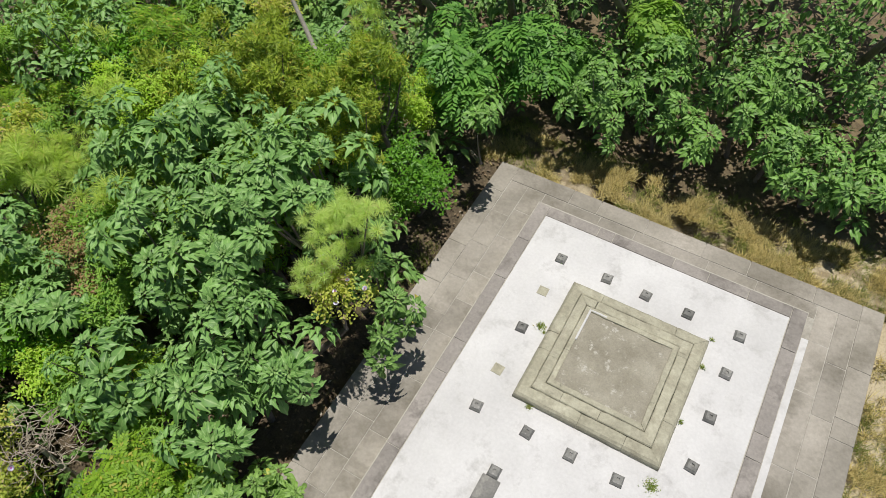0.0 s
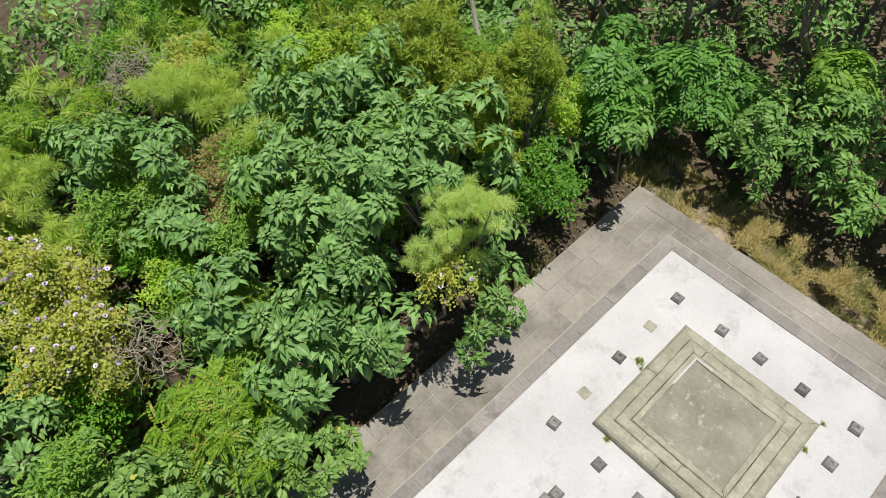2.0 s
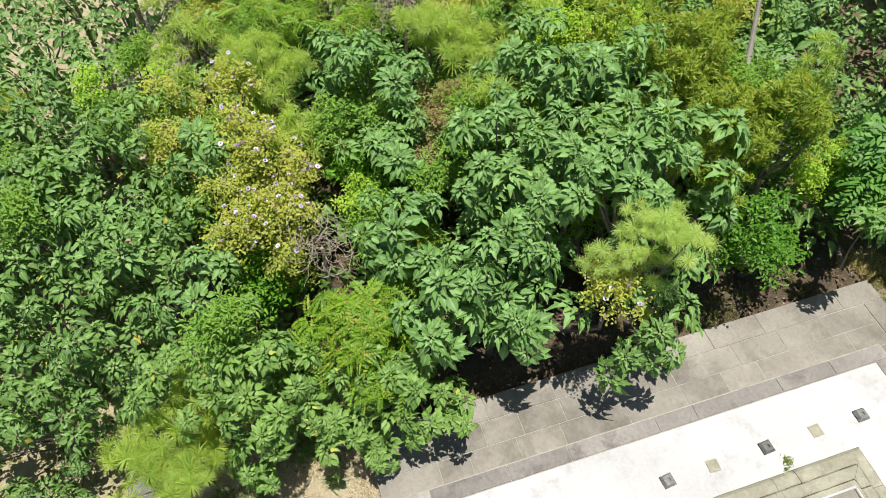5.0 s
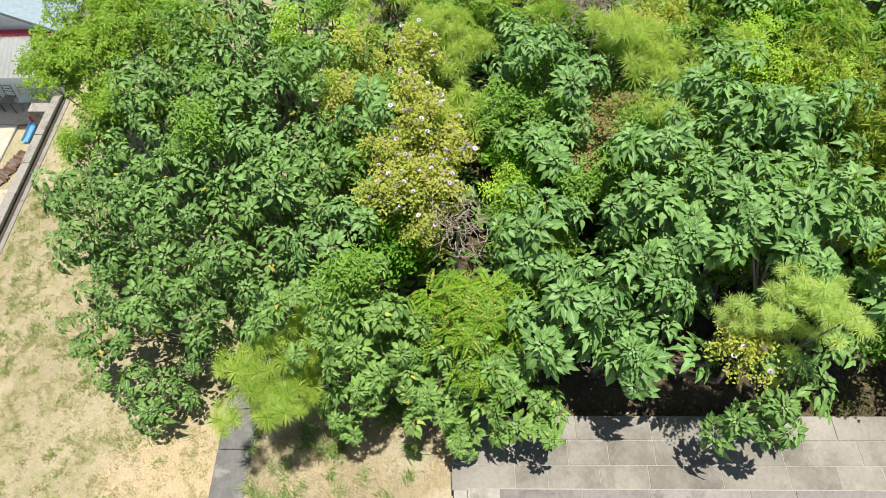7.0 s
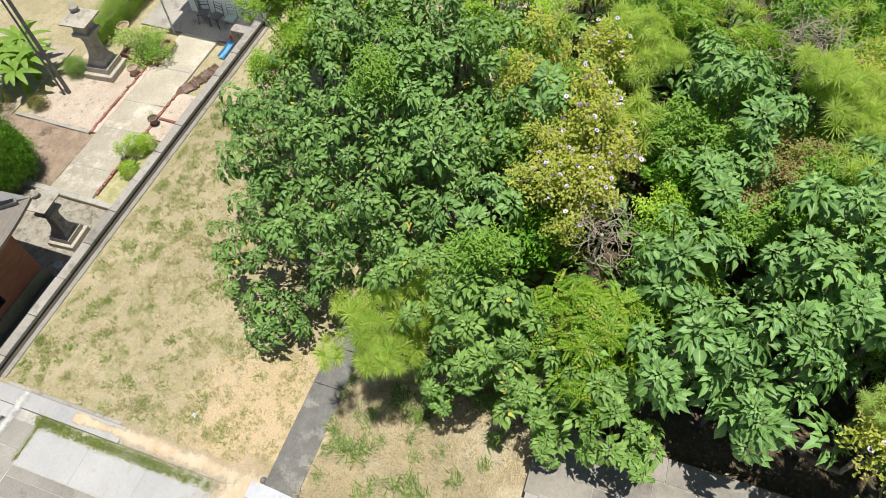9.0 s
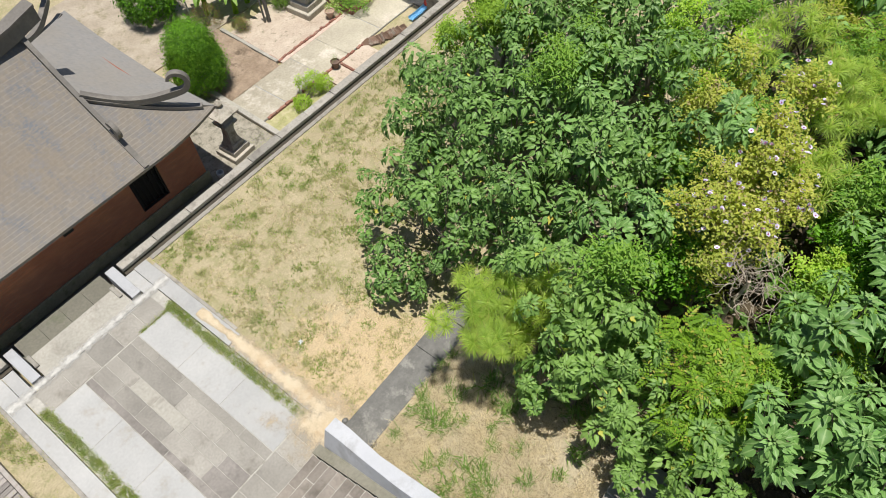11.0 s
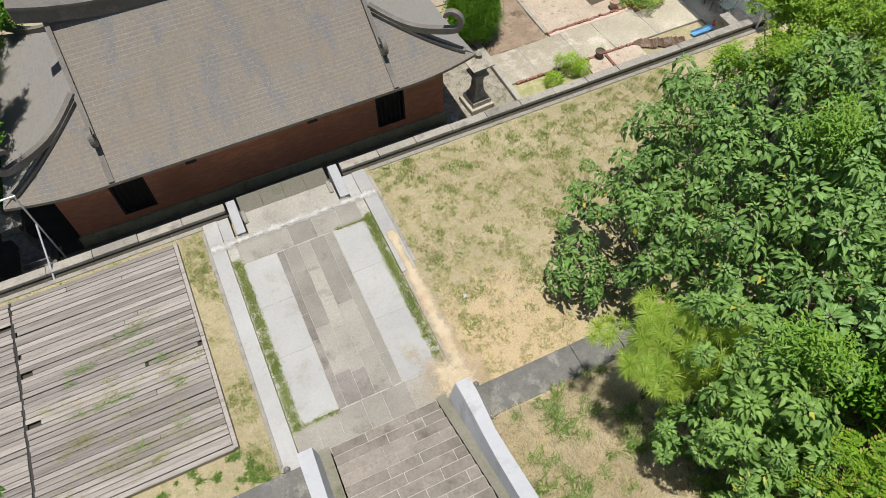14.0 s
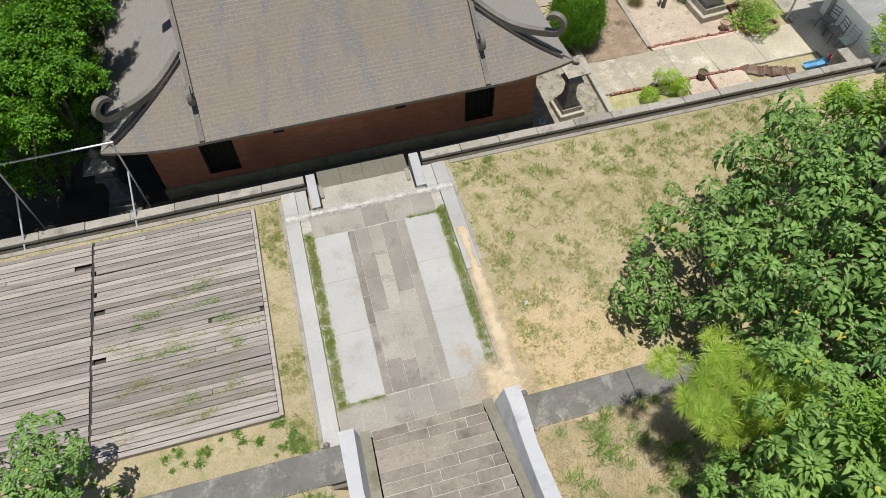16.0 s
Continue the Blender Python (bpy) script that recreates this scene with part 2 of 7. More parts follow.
M_MULBL = foliage("young_broad_leaf", (0.064, 0.152, 0.027), (0.235, 0.392, 0.092), (0.45, 0.45, 0.07), 0.006, rough=0.5, glow=0.25, vein=0.42)
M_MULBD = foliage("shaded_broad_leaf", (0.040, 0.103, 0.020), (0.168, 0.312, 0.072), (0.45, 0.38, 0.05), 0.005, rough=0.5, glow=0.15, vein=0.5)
M_PINE = foliage("pine_needle", (0.22, 0.36, 0.05), (0.49, 0.615, 0.13), (0.50, 0.48, 0.15), 0.05, glow=0.5)
M_PALENEEDLE = foliage("pale_needle", (0.30, 0.45, 0.10), (0.54, 0.67, 0.22), (0.50, 0.48, 0.18), 0.05, glow=0.5)
M_ACAC = foliage("acacia_leaf", (0.08, 0.165, 0.012), (0.35, 0.445, 0.05), (0.44, 0.38, 0.06), 0.05, glow=0.35)
M_FERN = foliage("feathery_leaf", (0.085, 0.205, 0.012), (0.25, 0.41, 0.032), (0.38, 0.37, 0.06), 0.10, glow=0.35)
M_PINN = foliage("pinnate_leaf", (0.048, 0.155, 0.024), (0.165, 0.35, 0.062), glow=0.25)
M_BANY = foliage("glossy_leaf", (0.008, 0.042, 0.0015), (0.13, 0.335, 0.011), rough=0.5, glow=0.22)
M_LIME = foliage("lime_leaf", (0.10, 0.245, 0.03), (0.27, 0.44, 0.07), glow=0.35)
M_VINE = foliage("yellow_vine_leaf", (0.27, 0.36, 0.05), (0.56, 0.575, 0.135), (0.44, 0.35, 0.19), 0.10, glow=0.45)
M_BROWN = foliage("withered_leaf", (0.20, 0.12, 0.06), (0.40, 0.27, 0.14), (0.24, 0.34, 0.07), 0.45, glow=0.3)
M_GRASS = foliage("grass_blade", (0.17, 0.255, 0.06), (0.31, 0.39, 0.11), (0.46, 0.40, 0.20), 0.15, glow=0.45)
M_STRAW = foliage("dry_grass", (0.46, 0.39, 0.26), (0.66, 0.575, 0.41), (0.26, 0.20, 0.12), 0.15, glow=0.15)
M_TUFT = foliage("green_tuft", (0.10, 0.20, 0.035), (0.22, 0.36, 0.085), (0.40, 0.38, 0.16), 0.1, glow=0.3)
M_TUFTY = foliage("lawn_tuft", (0.15, 0.23, 0.055), (0.29, 0.385, 0.11), (0.42, 0.38, 0.17), 0.15, glow=0.35)
M_GOLD = foliage("golden_grass", (0.38, 0.31, 0.11), (0.66, 0.56, 0.27), (0.20, 0.17, 0.06), 0.25, glow=0.2)
M_OLIVE = foliage("olive_grass", (0.08, 0.12, 0.02), (0.20, 0.235, 0.05), (0.36, 0.30, 0.12), 0.15, glow=0.3)
M_LAWN = foliage("lawn_blade", (0.25, 0.29, 0.11), (0.40, 0.42, 0.19), (0.48, 0.42, 0.25), 0.25, glow=0.35)
M_WEED = foliage("faded_weed", (0.22, 0.245, 0.10), (0.36, 0.36, 0.19), (0.44, 0.39, 0.24), 0.3, glow=0.35)
M_LITTER = foliage("fallen_leaf", (0.07, 0.046, 0.027), (0.19, 0.135, 0.08), (0.38, 0.33, 0.27), 0.04, glow=0.1)
M_PETAL = plain("petal", (0.70, 0.65, 0.82), 0.6, wear=0.05)
M_THROAT = plain("flower_throat", (0.28, 0.03, 0.22), 0.6)

# the ground: dry lawn, bare sand, tilled soil, leaf mould darkened for tree shade
M_GROUND, nt, ns, p = graph("ground")
pos = ns.new("ShaderNodeNewGeometry").outputs["Position"]
n1, n2, n3 = noise_node(nt, pos, 0.45, 6), noise_node(nt, pos, 3.2, 6, 0.7), noise_node(nt, pos, 22.0, 5, 0.75)
col = mix(nt, ramp(nt, n1, 0.42, 0.62), (0.445, 0.376, 0.238), (0.37, 0.313, 0.19))
n4 = noise_node(nt, pos, 9.0, 5, 0.7)
col = mix(nt, calc(nt, "MULTIPLY", ramp(nt, n2, 0.49, 0.60), 0.62), col, (0.25, 0.255, 0.105))
col = mix(nt, calc(nt, "MULTIPLY", ramp(nt, n4, 0.54, 0.66), 0.55), col, (0.27, 0.275, 0.115))
col = mix(nt, calc(nt, "MULTIPLY", ramp(nt, n4, 0.44, 0.36), 0.5), col, (0.525, 0.43, 0.28))
sep = ns.new("ShaderNodeSeparateXYZ")
nt.links.new(pos, sep.inputs[0])
bare = ns.new("ShaderNodeVectorMath")
bare.operation = "DISTANCE"
nt.links.new(pos, bare.inputs[0])
bare.inputs[1].default_value = (3.6, 6.0, 0.0)
worn = calc(nt, "ADD", ramp(nt, bare.outputs["Value"], 3.2, 0.6), calc(nt, "MULTIPLY", calc(nt, "SUBTRACT", n2, 0.5), 2.2))
col = mix(nt, calc(nt, "MULTIPLY", ramp(nt, worn, 0.25, 0.7), 0.9), col, (0.56, 0.43, 0.26))
wob = calc(nt, "MULTIPLY", calc(nt, "SUBTRACT", n1, 0.5), 3.0)
straw = calc(nt, "MULTIPLY", ramp(nt, sep.outputs[1], 4.8, 4.4), calc(nt, "ADD", 0.62, calc(nt, "MULTIPLY", n4, 0.5)))
col = mix(nt, straw, col, (0.50, 0.425, 0.29))
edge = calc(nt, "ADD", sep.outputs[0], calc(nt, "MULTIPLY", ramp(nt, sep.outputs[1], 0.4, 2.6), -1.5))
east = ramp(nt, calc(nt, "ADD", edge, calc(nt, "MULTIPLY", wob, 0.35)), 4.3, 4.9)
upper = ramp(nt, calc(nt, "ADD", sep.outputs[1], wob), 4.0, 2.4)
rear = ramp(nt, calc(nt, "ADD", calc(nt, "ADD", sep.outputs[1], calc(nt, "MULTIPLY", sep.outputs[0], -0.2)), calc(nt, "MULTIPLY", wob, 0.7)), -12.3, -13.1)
# Leaf mould taken near black, so the trees' shade is part of its colour.
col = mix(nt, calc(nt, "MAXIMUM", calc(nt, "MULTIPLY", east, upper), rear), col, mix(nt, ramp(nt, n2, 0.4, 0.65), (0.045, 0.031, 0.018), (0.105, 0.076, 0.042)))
strip = ramp(nt, sep.outputs[1], -11.5, -11.8)
col = mix(nt, calc(nt, "MULTIPLY", strip, calc(nt, "MULTIPLY", ramp(nt, n2, 0.58, 0.44), 0.8)), col, (0.20, 0.15, 0.08))
col = mix(nt, calc(nt, "MULTIPLY", ramp(nt, n3, 0.44, 0.62), 0.40), col, (0.175, 0.145, 0.083))
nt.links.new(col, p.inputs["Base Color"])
p.inputs["Roughness"].default_value = 0.95
bump(nt, p, calc(nt, "ADD", n3, n2), 0.6, 0.05)

M_SOIL = stone("tilled_soil", (0.23, 0.165, 0.11), (0.36, 0.275, 0.195), (0.14, 0.10, 0.065), big=2, relief=0.8, stained=(0.55, 0.66))
M_SAND = stone("spilt_sand", (0.43, 0.345, 0.225), (0.53, 0.445, 0.315), (0.41, 0.30, 0.18), big=2, fine=30, stain_scale=1.6)
M_GRAVEL = stone("pale_gravel", (0.27, 0.245, 0.19), (0.40, 0.365, 0.295), (0.15, 0.14, 0.10), big=3, fine=30, relief=0.9, stain_scale=4.5, stained=(0.5, 0.62), grit=0.7)
M_PINKPAVE = stone("faded_red_paving", (0.40, 0.32, 0.245), (0.52, 0.44, 0.35), (0.24, 0.205, 0.14), big=1.6, stain_scale=3.6, stained=(0.57, 0.66), grit=0.6)
M_PINK = stone("faded_pink_cement", (0.42, 0.31, 0.25), (0.50, 0.40, 0.33), (0.48, 0.43, 0.36), big=3.0, stain_scale=3.0)


# ---------------------------------------------------------------- mesh helpers
def box(bm, x0, x1, y0, y1, z0, z1, bevel=0.0):
    made = bmesh.ops.create_cube(bm, size=1.0, matrix=Matrix.Translation(((x0 + x1) / 2, (y0 + y1) / 2, (z0 + z1) / 2)) @ Matrix.Diagonal((x1 - x0, y1 - y0, z1 - z0, 1)))
    if bevel:
        edges = list({e for v in made["verts"] for e in v.link_edges})
        bmesh.ops.bevel(bm, geom=edges, offset=bevel, segments=1, affect="EDGES")
    return made["verts"]


def prism(bm, outline, axis, a, b):
    """A solid from an outline in a plane, drawn out along x or z from a to b."""
    def at(u, v, w):
        return (w, u, v) if axis == "x" else ((u, w, v) if axis == "y" else (u, v, w))
    lo = [bm.verts.new(at(u, v, a)) for u, v in outline]
    hi = [bm.verts.new(at(u, v, b)) for u, v in outline]
    bm.faces.new(lo)
    bm.faces.new(hi[::-1])
    n = len(outline)
    for i in range(n):
        bm.faces.new((lo[i], hi[i], hi[(i + 1) % n], lo[(i + 1) % n]))
    bmesh.ops.recalc_face_normals(bm, faces=bm.faces)


def tube(bm, pts, radii, n=7):
    """A tapered limb along points."""
    rings = []
    pts = [Vector(q) for q in pts]
    for i, q in enumerate(pts):
        d = (pts[min(i + 1, len(pts) - 1)] - pts[max(i - 1, 0)]).normalized()
        u = d.orthogonal().normalized()
        v = d.cross(u)
        rings.append([bm.verts.new(q + (u * math.cos(a) + v * math.sin(a)) * radii[i]) for a in (2 * math.pi * k / n for k in range(n))])
    for a, b in zip(rings, rings[1:]):
        best = min(range(n), key=lambda s: sum((a[k].co - b[(k + s) % n].co).length for k in range(0, n, 2)))
        for k in range(n):
            bm.faces.new((a[k], a[(k + 1) % n], b[(k + 1 + best) % n], b[(k + best) % n]))
    bm.faces.new(rings[0][::-1])
    bm.faces.new(rings[-1])


def lathe(bm, profile, n=8, at=(0, 0, 0), turn=0.0):
    """A turned or many-sided solid from (radius, height) pairs."""
    rings = [[bm.verts.new((at[0] + r * math.cos(turn + 2 * math.pi * k / n), at[1] + r * math.sin(turn + 2 * math.pi * k / n), at[2] + h)) for k in range(n)] for r, h in profile]
    for a, b in zip(rings, rings[1:]):
        for k in range(n):
            bm.faces.new((a[k], a[(k + 1) % n], b[(k + 1) % n], b[k]))
    bm.faces.new(rings[0][::-1])
    bm.faces.new(rings[-1])


def part(name, bm, material, parent=None, label="", smooth=False):
    me = bpy.data.meshes.new(name)
    bm.normal_update()
    bm.to_mesh(me)
    bm.free()
    me.materials.append(material)
    if smooth:
        me.shade_smooth()
    ob = new(name, me)
    if parent:
        ob.parent = parent
    if label:
        ob["label"] = label
    return ob


def solid(name, material, boxes, parent=None, label="", bevel=0.0):
    bm = bmesh.new()
    for b in boxes:
        box(bm, *b, bevel=bevel)
    return part(name, bm, material, parent, label)


def base(name, x, y, z, label, category, group="", turn=0.0):
    ob = new(name)
    ob.empty_display_size = 0.2
    ob.matrix_world = pose(x, y, z, 0, 0, turn)
    return tagged(ob, label, category, group)


def share(name, me, parent, m):
    ob = new(name, me)
    ob.parent = parent
    ob.matrix_basis = m
    return ob


def mesh_from(name, verts, tris, material):
    """One mesh out of arrays of points and triangles."""
    me = bpy.data.meshes.new(name)
    me.vertices.add(len(verts))
    me.vertices.foreach_set("co", np.ascontiguousarray(verts[:, :3], dtype=np.float32).ravel())
    me.loops.add(len(tris) * 3)
    me.loops.foreach_set("vertex_index", np.ascontiguousarray(tris, dtype=np.int32).ravel())
    me.polygons.add(len(tris))
    me.polygons.foreach_set("loop_start", np.arange(0, len(tris) * 3, 3, dtype=np.int32))
    me.update(calc_edges=True)
    if verts.shape[1] == 4:
        rib = me.attributes.new("rib", "FLOAT", "POINT")
        rib.data.foreach_set("value", np.ascontiguousarray(verts[:, 3], dtype=np.float32))
    me.materials.append(material)
    return me


def gather(groups):
    """Joins (points, triangles) pairs."""
    vs, ts, n = [], [], 0
    for v, t in groups:
        vs.append(v)
        ts.append(t + n)
        n += len(v)
    return np.concatenate(vs), np.concatenate(ts)


rng = np.random.default_rng(11)


def basis(normals):
    n = normals / np.linalg.norm(normals, axis=1, keepdims=True)
    a = np.where(np.abs(n[:, 2:3]) < 0.9, np.array([[0.0, 0.0, 1.0]]), np.array([[1.0, 0.0, 0.0]]))
    u = np.cross(a, n)
    u /= np.linalg.norm(u, axis=1, keepdims=True)
    w = np.cross(n, u)
    ang = rng.uniform(0, 2 * np.pi, len(n))[:, None]
    return u * np.cos(ang) + w * np.sin(ang), w * np.cos(ang) - u * np.sin(ang), n


def scatter(kinds, places, normals, sizes):
    """Sets one of several leaf sprays at each place, upright along the normal."""
    u, w, n = basis(normals)
    groups = []
    pick = rng.integers(0, len(kinds), len(places))
    for k, (v, t) in enumerate(kinds):
        idx = np.nonzero(pick == k)[0]
        if not len(idx):
            continue
        p = (v[None, :, 0:1] * u[idx, None] + v[None, :, 1:2] * w[idx, None] + v[None, :, 2:3] * n[idx, None]) * sizes[idx, None, None] + places[idx, None]
        tt = t[None] + (np.arange(len(idx)) * len(v))[:, None, None]
        if v.shape[1] == 4:
            p = np.concatenate([p, np.broadcast_to(v[None, :, 3:4], (len(idx), len(v), 1))], axis=2)
        groups.append((p.reshape(-1, p.shape[2]), tt.reshape(-1, 3)))
    return gather(groups)


def blade(length, wide, droop, lobes=False, plain_leaf=False):
    """One leaf from the origin along x: a broad pointed blade, folded along its rib, with a hanging tip."""
    if plain_leaf:
        ribs, edge = ((0.0, 0), (0.45, 0), (1.0, 0)), ((0.16, 0.75), (0.45, 1.0))
        side = ((0, 3, 1), (3, 4, 1), (4, 2, 1))
    elif lobes:
        ribs, edge = ((0.0, 0), (0.40, 0), (1.0, 0), (0.72, 0)), ((0.05, 0.60), (0.40, 1.25), (0.46, 0.66), (0.70, 0.52))
        side = ((0, 4, 1), (4, 5, 1), (5, 6, 1), (6, 7, 1), (7, 3, 1), (7, 2, 3))
    else:
        ribs, edge = ((0.0, 0), (0.40, 0), (1.0, 0), (0.74, 0)), ((0.07, 0.58), (0.32, 1.0), (0.58, 0.80), (0.80, 0.30))
        side = ((0, 4, 1), (4, 5, 1), (5, 6, 1), (6, 3, 1), (6, 7, 3), (7, 2, 3))
    v = [(x, y * wide / 2) for x, y in ribs + edge]
    n, k = len(ribs), len(edge)
    v += [(x, -y) for x, y in v[n:]]
    v = [(x * length, y, 0.42 * abs(y) - droop * x ** 2.2) for x, y in v]
    t = list(side) + [tuple(i + k if i >= n else i for i in (a, c, b)) for a, b, c in side]
    return np.array(v, float), np.array(t), n


def turn_x(v, a):
    c, s_ = math.cos(a), math.sin(a)
    return np.stack([v[:, 0], v[:, 1] * c - v[:, 2] * s_, v[:, 1] * s_ + v[:, 2] * c], 1)


def turned(v, rz, ry, shift=(0, 0, 0)):
    cy, sy, cz, sz = math.cos(ry), math.sin(ry), math.cos(rz), math.sin(rz)
    x, y, z = v[:, 0] * cy + v[:, 2] * sy, v[:, 1], -v[:, 0] * sy + v[:, 2] * cy
    return np.stack([x * cz - y * sz, x * sz + y * cz, z], 1) + np.array(shift)


def rosette(seed, count=40, lobed=0.45, hang=0.0, coarse=False):
    """A branch tip seen as a star: pale young leaves in the middle, broad ones spiralling out and down."""
    r = random.Random(seed)
    groups = []
    first = r.uniform(0, 6.283)
    for i in range(count):
        f = i / (count - 1)
        L = (0.05 + 0.19 * f ** 0.75) * r.uniform(0.85, 1.2)
        v, t, ribs = blade(L, L * r.uniform(0.52, 0.70), L * (0.10 + 0.34 * f + hang * 0.4) * r.uniform(0.7, 1.4), r.random() < lobed and f > 0.3, coarse)
        a = first + i * 2.39996 + r.uniform(-0.25, 0.25)
        q = (0.012 + 0.20 * f) * r.uniform(0.85, 1.2)
        pitch = -0.85 + 1.2 * f ** 0.8 + hang * f + r.uniform(-0.22, 0.22)
        rib = np.array([[1.0]] * ribs + [[0.90 if f < 0.17 else 0.0]] * (len(v) - ribs))
        v = turned(turn_x(v, r.uniform(-0.35, 0.35)), a, pitch, (q * math.cos(a), q * math.sin(a), 0.15 - 0.24 * f + r.uniform(-0.03, 0.03)))
        groups.append((np.concatenate([v, rib], axis=1), t))
    return gather(groups)


def needles(seed, count=70, length=0.30, wide=0.010, up=0.25, flat=0.5, loose=0.0):
    """A round tuft of fine blades, their broad sides turned up."""
    r = random.Random(seed)
    v, t = [], []
    for i in range(count):
        d = Vector((r.gauss(0, 1), r.gauss(0, 1), r.gauss(0, flat) + up)).normalized()
        s = d.cross(Vector((0, 0, 1)))
        s = (s.normalized() if s.length > 0.01 else Vector((1, 0, 0))) * wide
        L = length * r.uniform(0.7, 1.1)
        n = len(v)
        bend = Vector((0, 0, -0.25 * L * r.random()))
        o = Vector((r.gauss(0, loose), r.gauss(0, loose), r.gauss(0, loose * 0.7))) if loose else Vector()
        v += [tuple(o + d * 0.02 - s), tuple(o + d * 0.02 + s), tuple(o + d * L * 0.6 + s * 0.8), tuple(o + d * L + bend)]
        t += [(n, n + 1, n + 2), (n, n + 2, n + 3)]
    return np.array(v), np.array(t)


def fountain(seed, count=84, length=0.27, wide=0.0052):
    """A branch tip of long needles that arch out and hang like a fountain."""
    r = random.Random(seed)
    v, t = [], []
    for i in range(count):
        a, f = i * 2.39996 + r.uniform(-0.2, 0.2), ((i + 0.5) / count) ** 0.6
        L = length * r.uniform(0.75, 1.15)
        rise = 1.15 - 1.25 * f + r.uniform(-0.15, 0.15)
        o, c = np.array((math.cos(a), math.sin(a), 0.0)), np.array((-math.sin(a), math.cos(a), 0.0)) * wide
        up = np.array((0.0, 0.0, 1.0))
        p0 = o * 0.01 - up * 0.10 * f + up * r.uniform(-0.02, 0.02)
        p1 = p0 + (o * math.cos(rise) + up * math.sin(rise)) * L * 0.55
        p2 = p1 + (o * math.cos(rise - 0.75) + up * math.sin(rise - 0.75)) * L * 0.5
        n = len(v)
        v += [p0 - c * 0.7, p0 + c * 0.7, p1 - c, p1 + c, p2]
        t += [(n, n + 1, n + 3), (n, n + 3, n + 2), (n + 2, n + 3, n + 4)]
    return np.array(v), np.array(t)


def fronds(seed, count=6, length=0.55, pairs=10, leaf=0.10, wide=0.4, drop=0.35):
    """Feather leaves: leaflets in pairs along a bowed stalk."""
    r = random.Random(seed)
    groups = []
    for i in range(count):
        a, L = 2 * math.pi * i / count + r.uniform(-0.4, 0.4), length * r.uniform(0.75, 1.15)
        rise = r.uniform(-0.35, 0.1)
        for k in range(pairs):
            f = (k + 1) / pairs
            px, pz = L * f, -drop * L * f * f
            s = leaf * (0.65 + 0.7 * math.sin(math.pi * min(0.95, f * 0.8 + 0.12)))
            for sign in (1, -1):
                v = np.array([(0, 0, 0), (0.5 * s, wide * s / 2, 0.0), (s, 0, -0.12 * s), (0.5 * s, -wide * s / 2, 0.0)])
                v = turned(v, sign * (1.15 - 0.5 * f), 0.15, (px, 0, pz))
                groups.append((turned(v, a, rise), np.array([(0, 1, 2), (0, 2, 3)])))
    return gather(groups)


def spray(seed, count=26, size=0.10, spread=0.22, wide=0.5):
    """A loose handful of small leaves."""
    r = random.Random(seed)
    groups = []
    for i in range(count):
        L = size * r.uniform(0.7, 1.25)
        v = np.array([(0, 0, 0), (0.5 * L, wide * L / 2, 0.02), (L, 0, -0.15 * L), (0.5 * L, -wide * L / 2, 0.02)])
        q = (r.gauss(0, spread * 0.55), r.gauss(0, spread * 0.55), r.gauss(0.0, spread * 0.4))
        groups.append((turned(v, r.uniform(0, 6.3), r.uniform(-0.7, 0.5), q), np.array([(0, 1, 2), (0, 2, 3)])))
    return gather(groups)


ROSETTES = [rosette(s) for s in range(8)]
ROSETTES_HANG = [rosette(30 + s, 28, 0.25, 0.3) for s in range(8)]
ROSETTES_THIN = [rosette(s, 22, 0.0, 0.1, True) for s in range(8)]
TUFTS_THIN = [fountain(s, 44, 0.30, 0.0085) for s in range(5)]
TUFTS = [fountain(s, 60, 0.28, 0.0065) for s in range(5)]
TUFTS_SOFT = [fountain(10 + s) for s in range(6)]
SICKLES = [needles(20 + s, 34, 0.20, 0.0125, 0.55, 0.5, 0.05) for s in range(5)]
FEATHERS = [fronds(40 + s, 6, 0.36, 8, 0.068, 0.46, 0.5) for s in range(5)]
PINNATES = [fronds(60 + s, 5, 0.46, 6, 0.165, 0.46, 0.7) for s in range(5)]
SPRAYS = [spray(80 + s, 34, 0.10, 0.2, 0.5) for s in range(5)]
FINES = [spray(90 + s, 34, 0.05, 0.2) for s in range(5)]
VINES = [spray(110 + s, 40, 0.072, 0.17, 0.55) for s in range(5)]
CLUMPS = [spray(130 + s, 42, 0.092, 0.15, 0.46) for s in range(5)]
BUNCHES = [spray(100 + s, 34, 0.115, 0.2, 0.34) for s in range(5)]


def ground_height(x, y):
    """Height of the ground: lawn terrace, lower court, bank up to the platform."""
    if y > 13.2:
        return -1.4
    up = min(1.0, max(0.0, (4.75 - y) / 5.2))
    z = 2.45 * up
    if x > 7:
        z *= 1.0 - 0.25 * min(1.0, (x - 7) / 12)
    return z


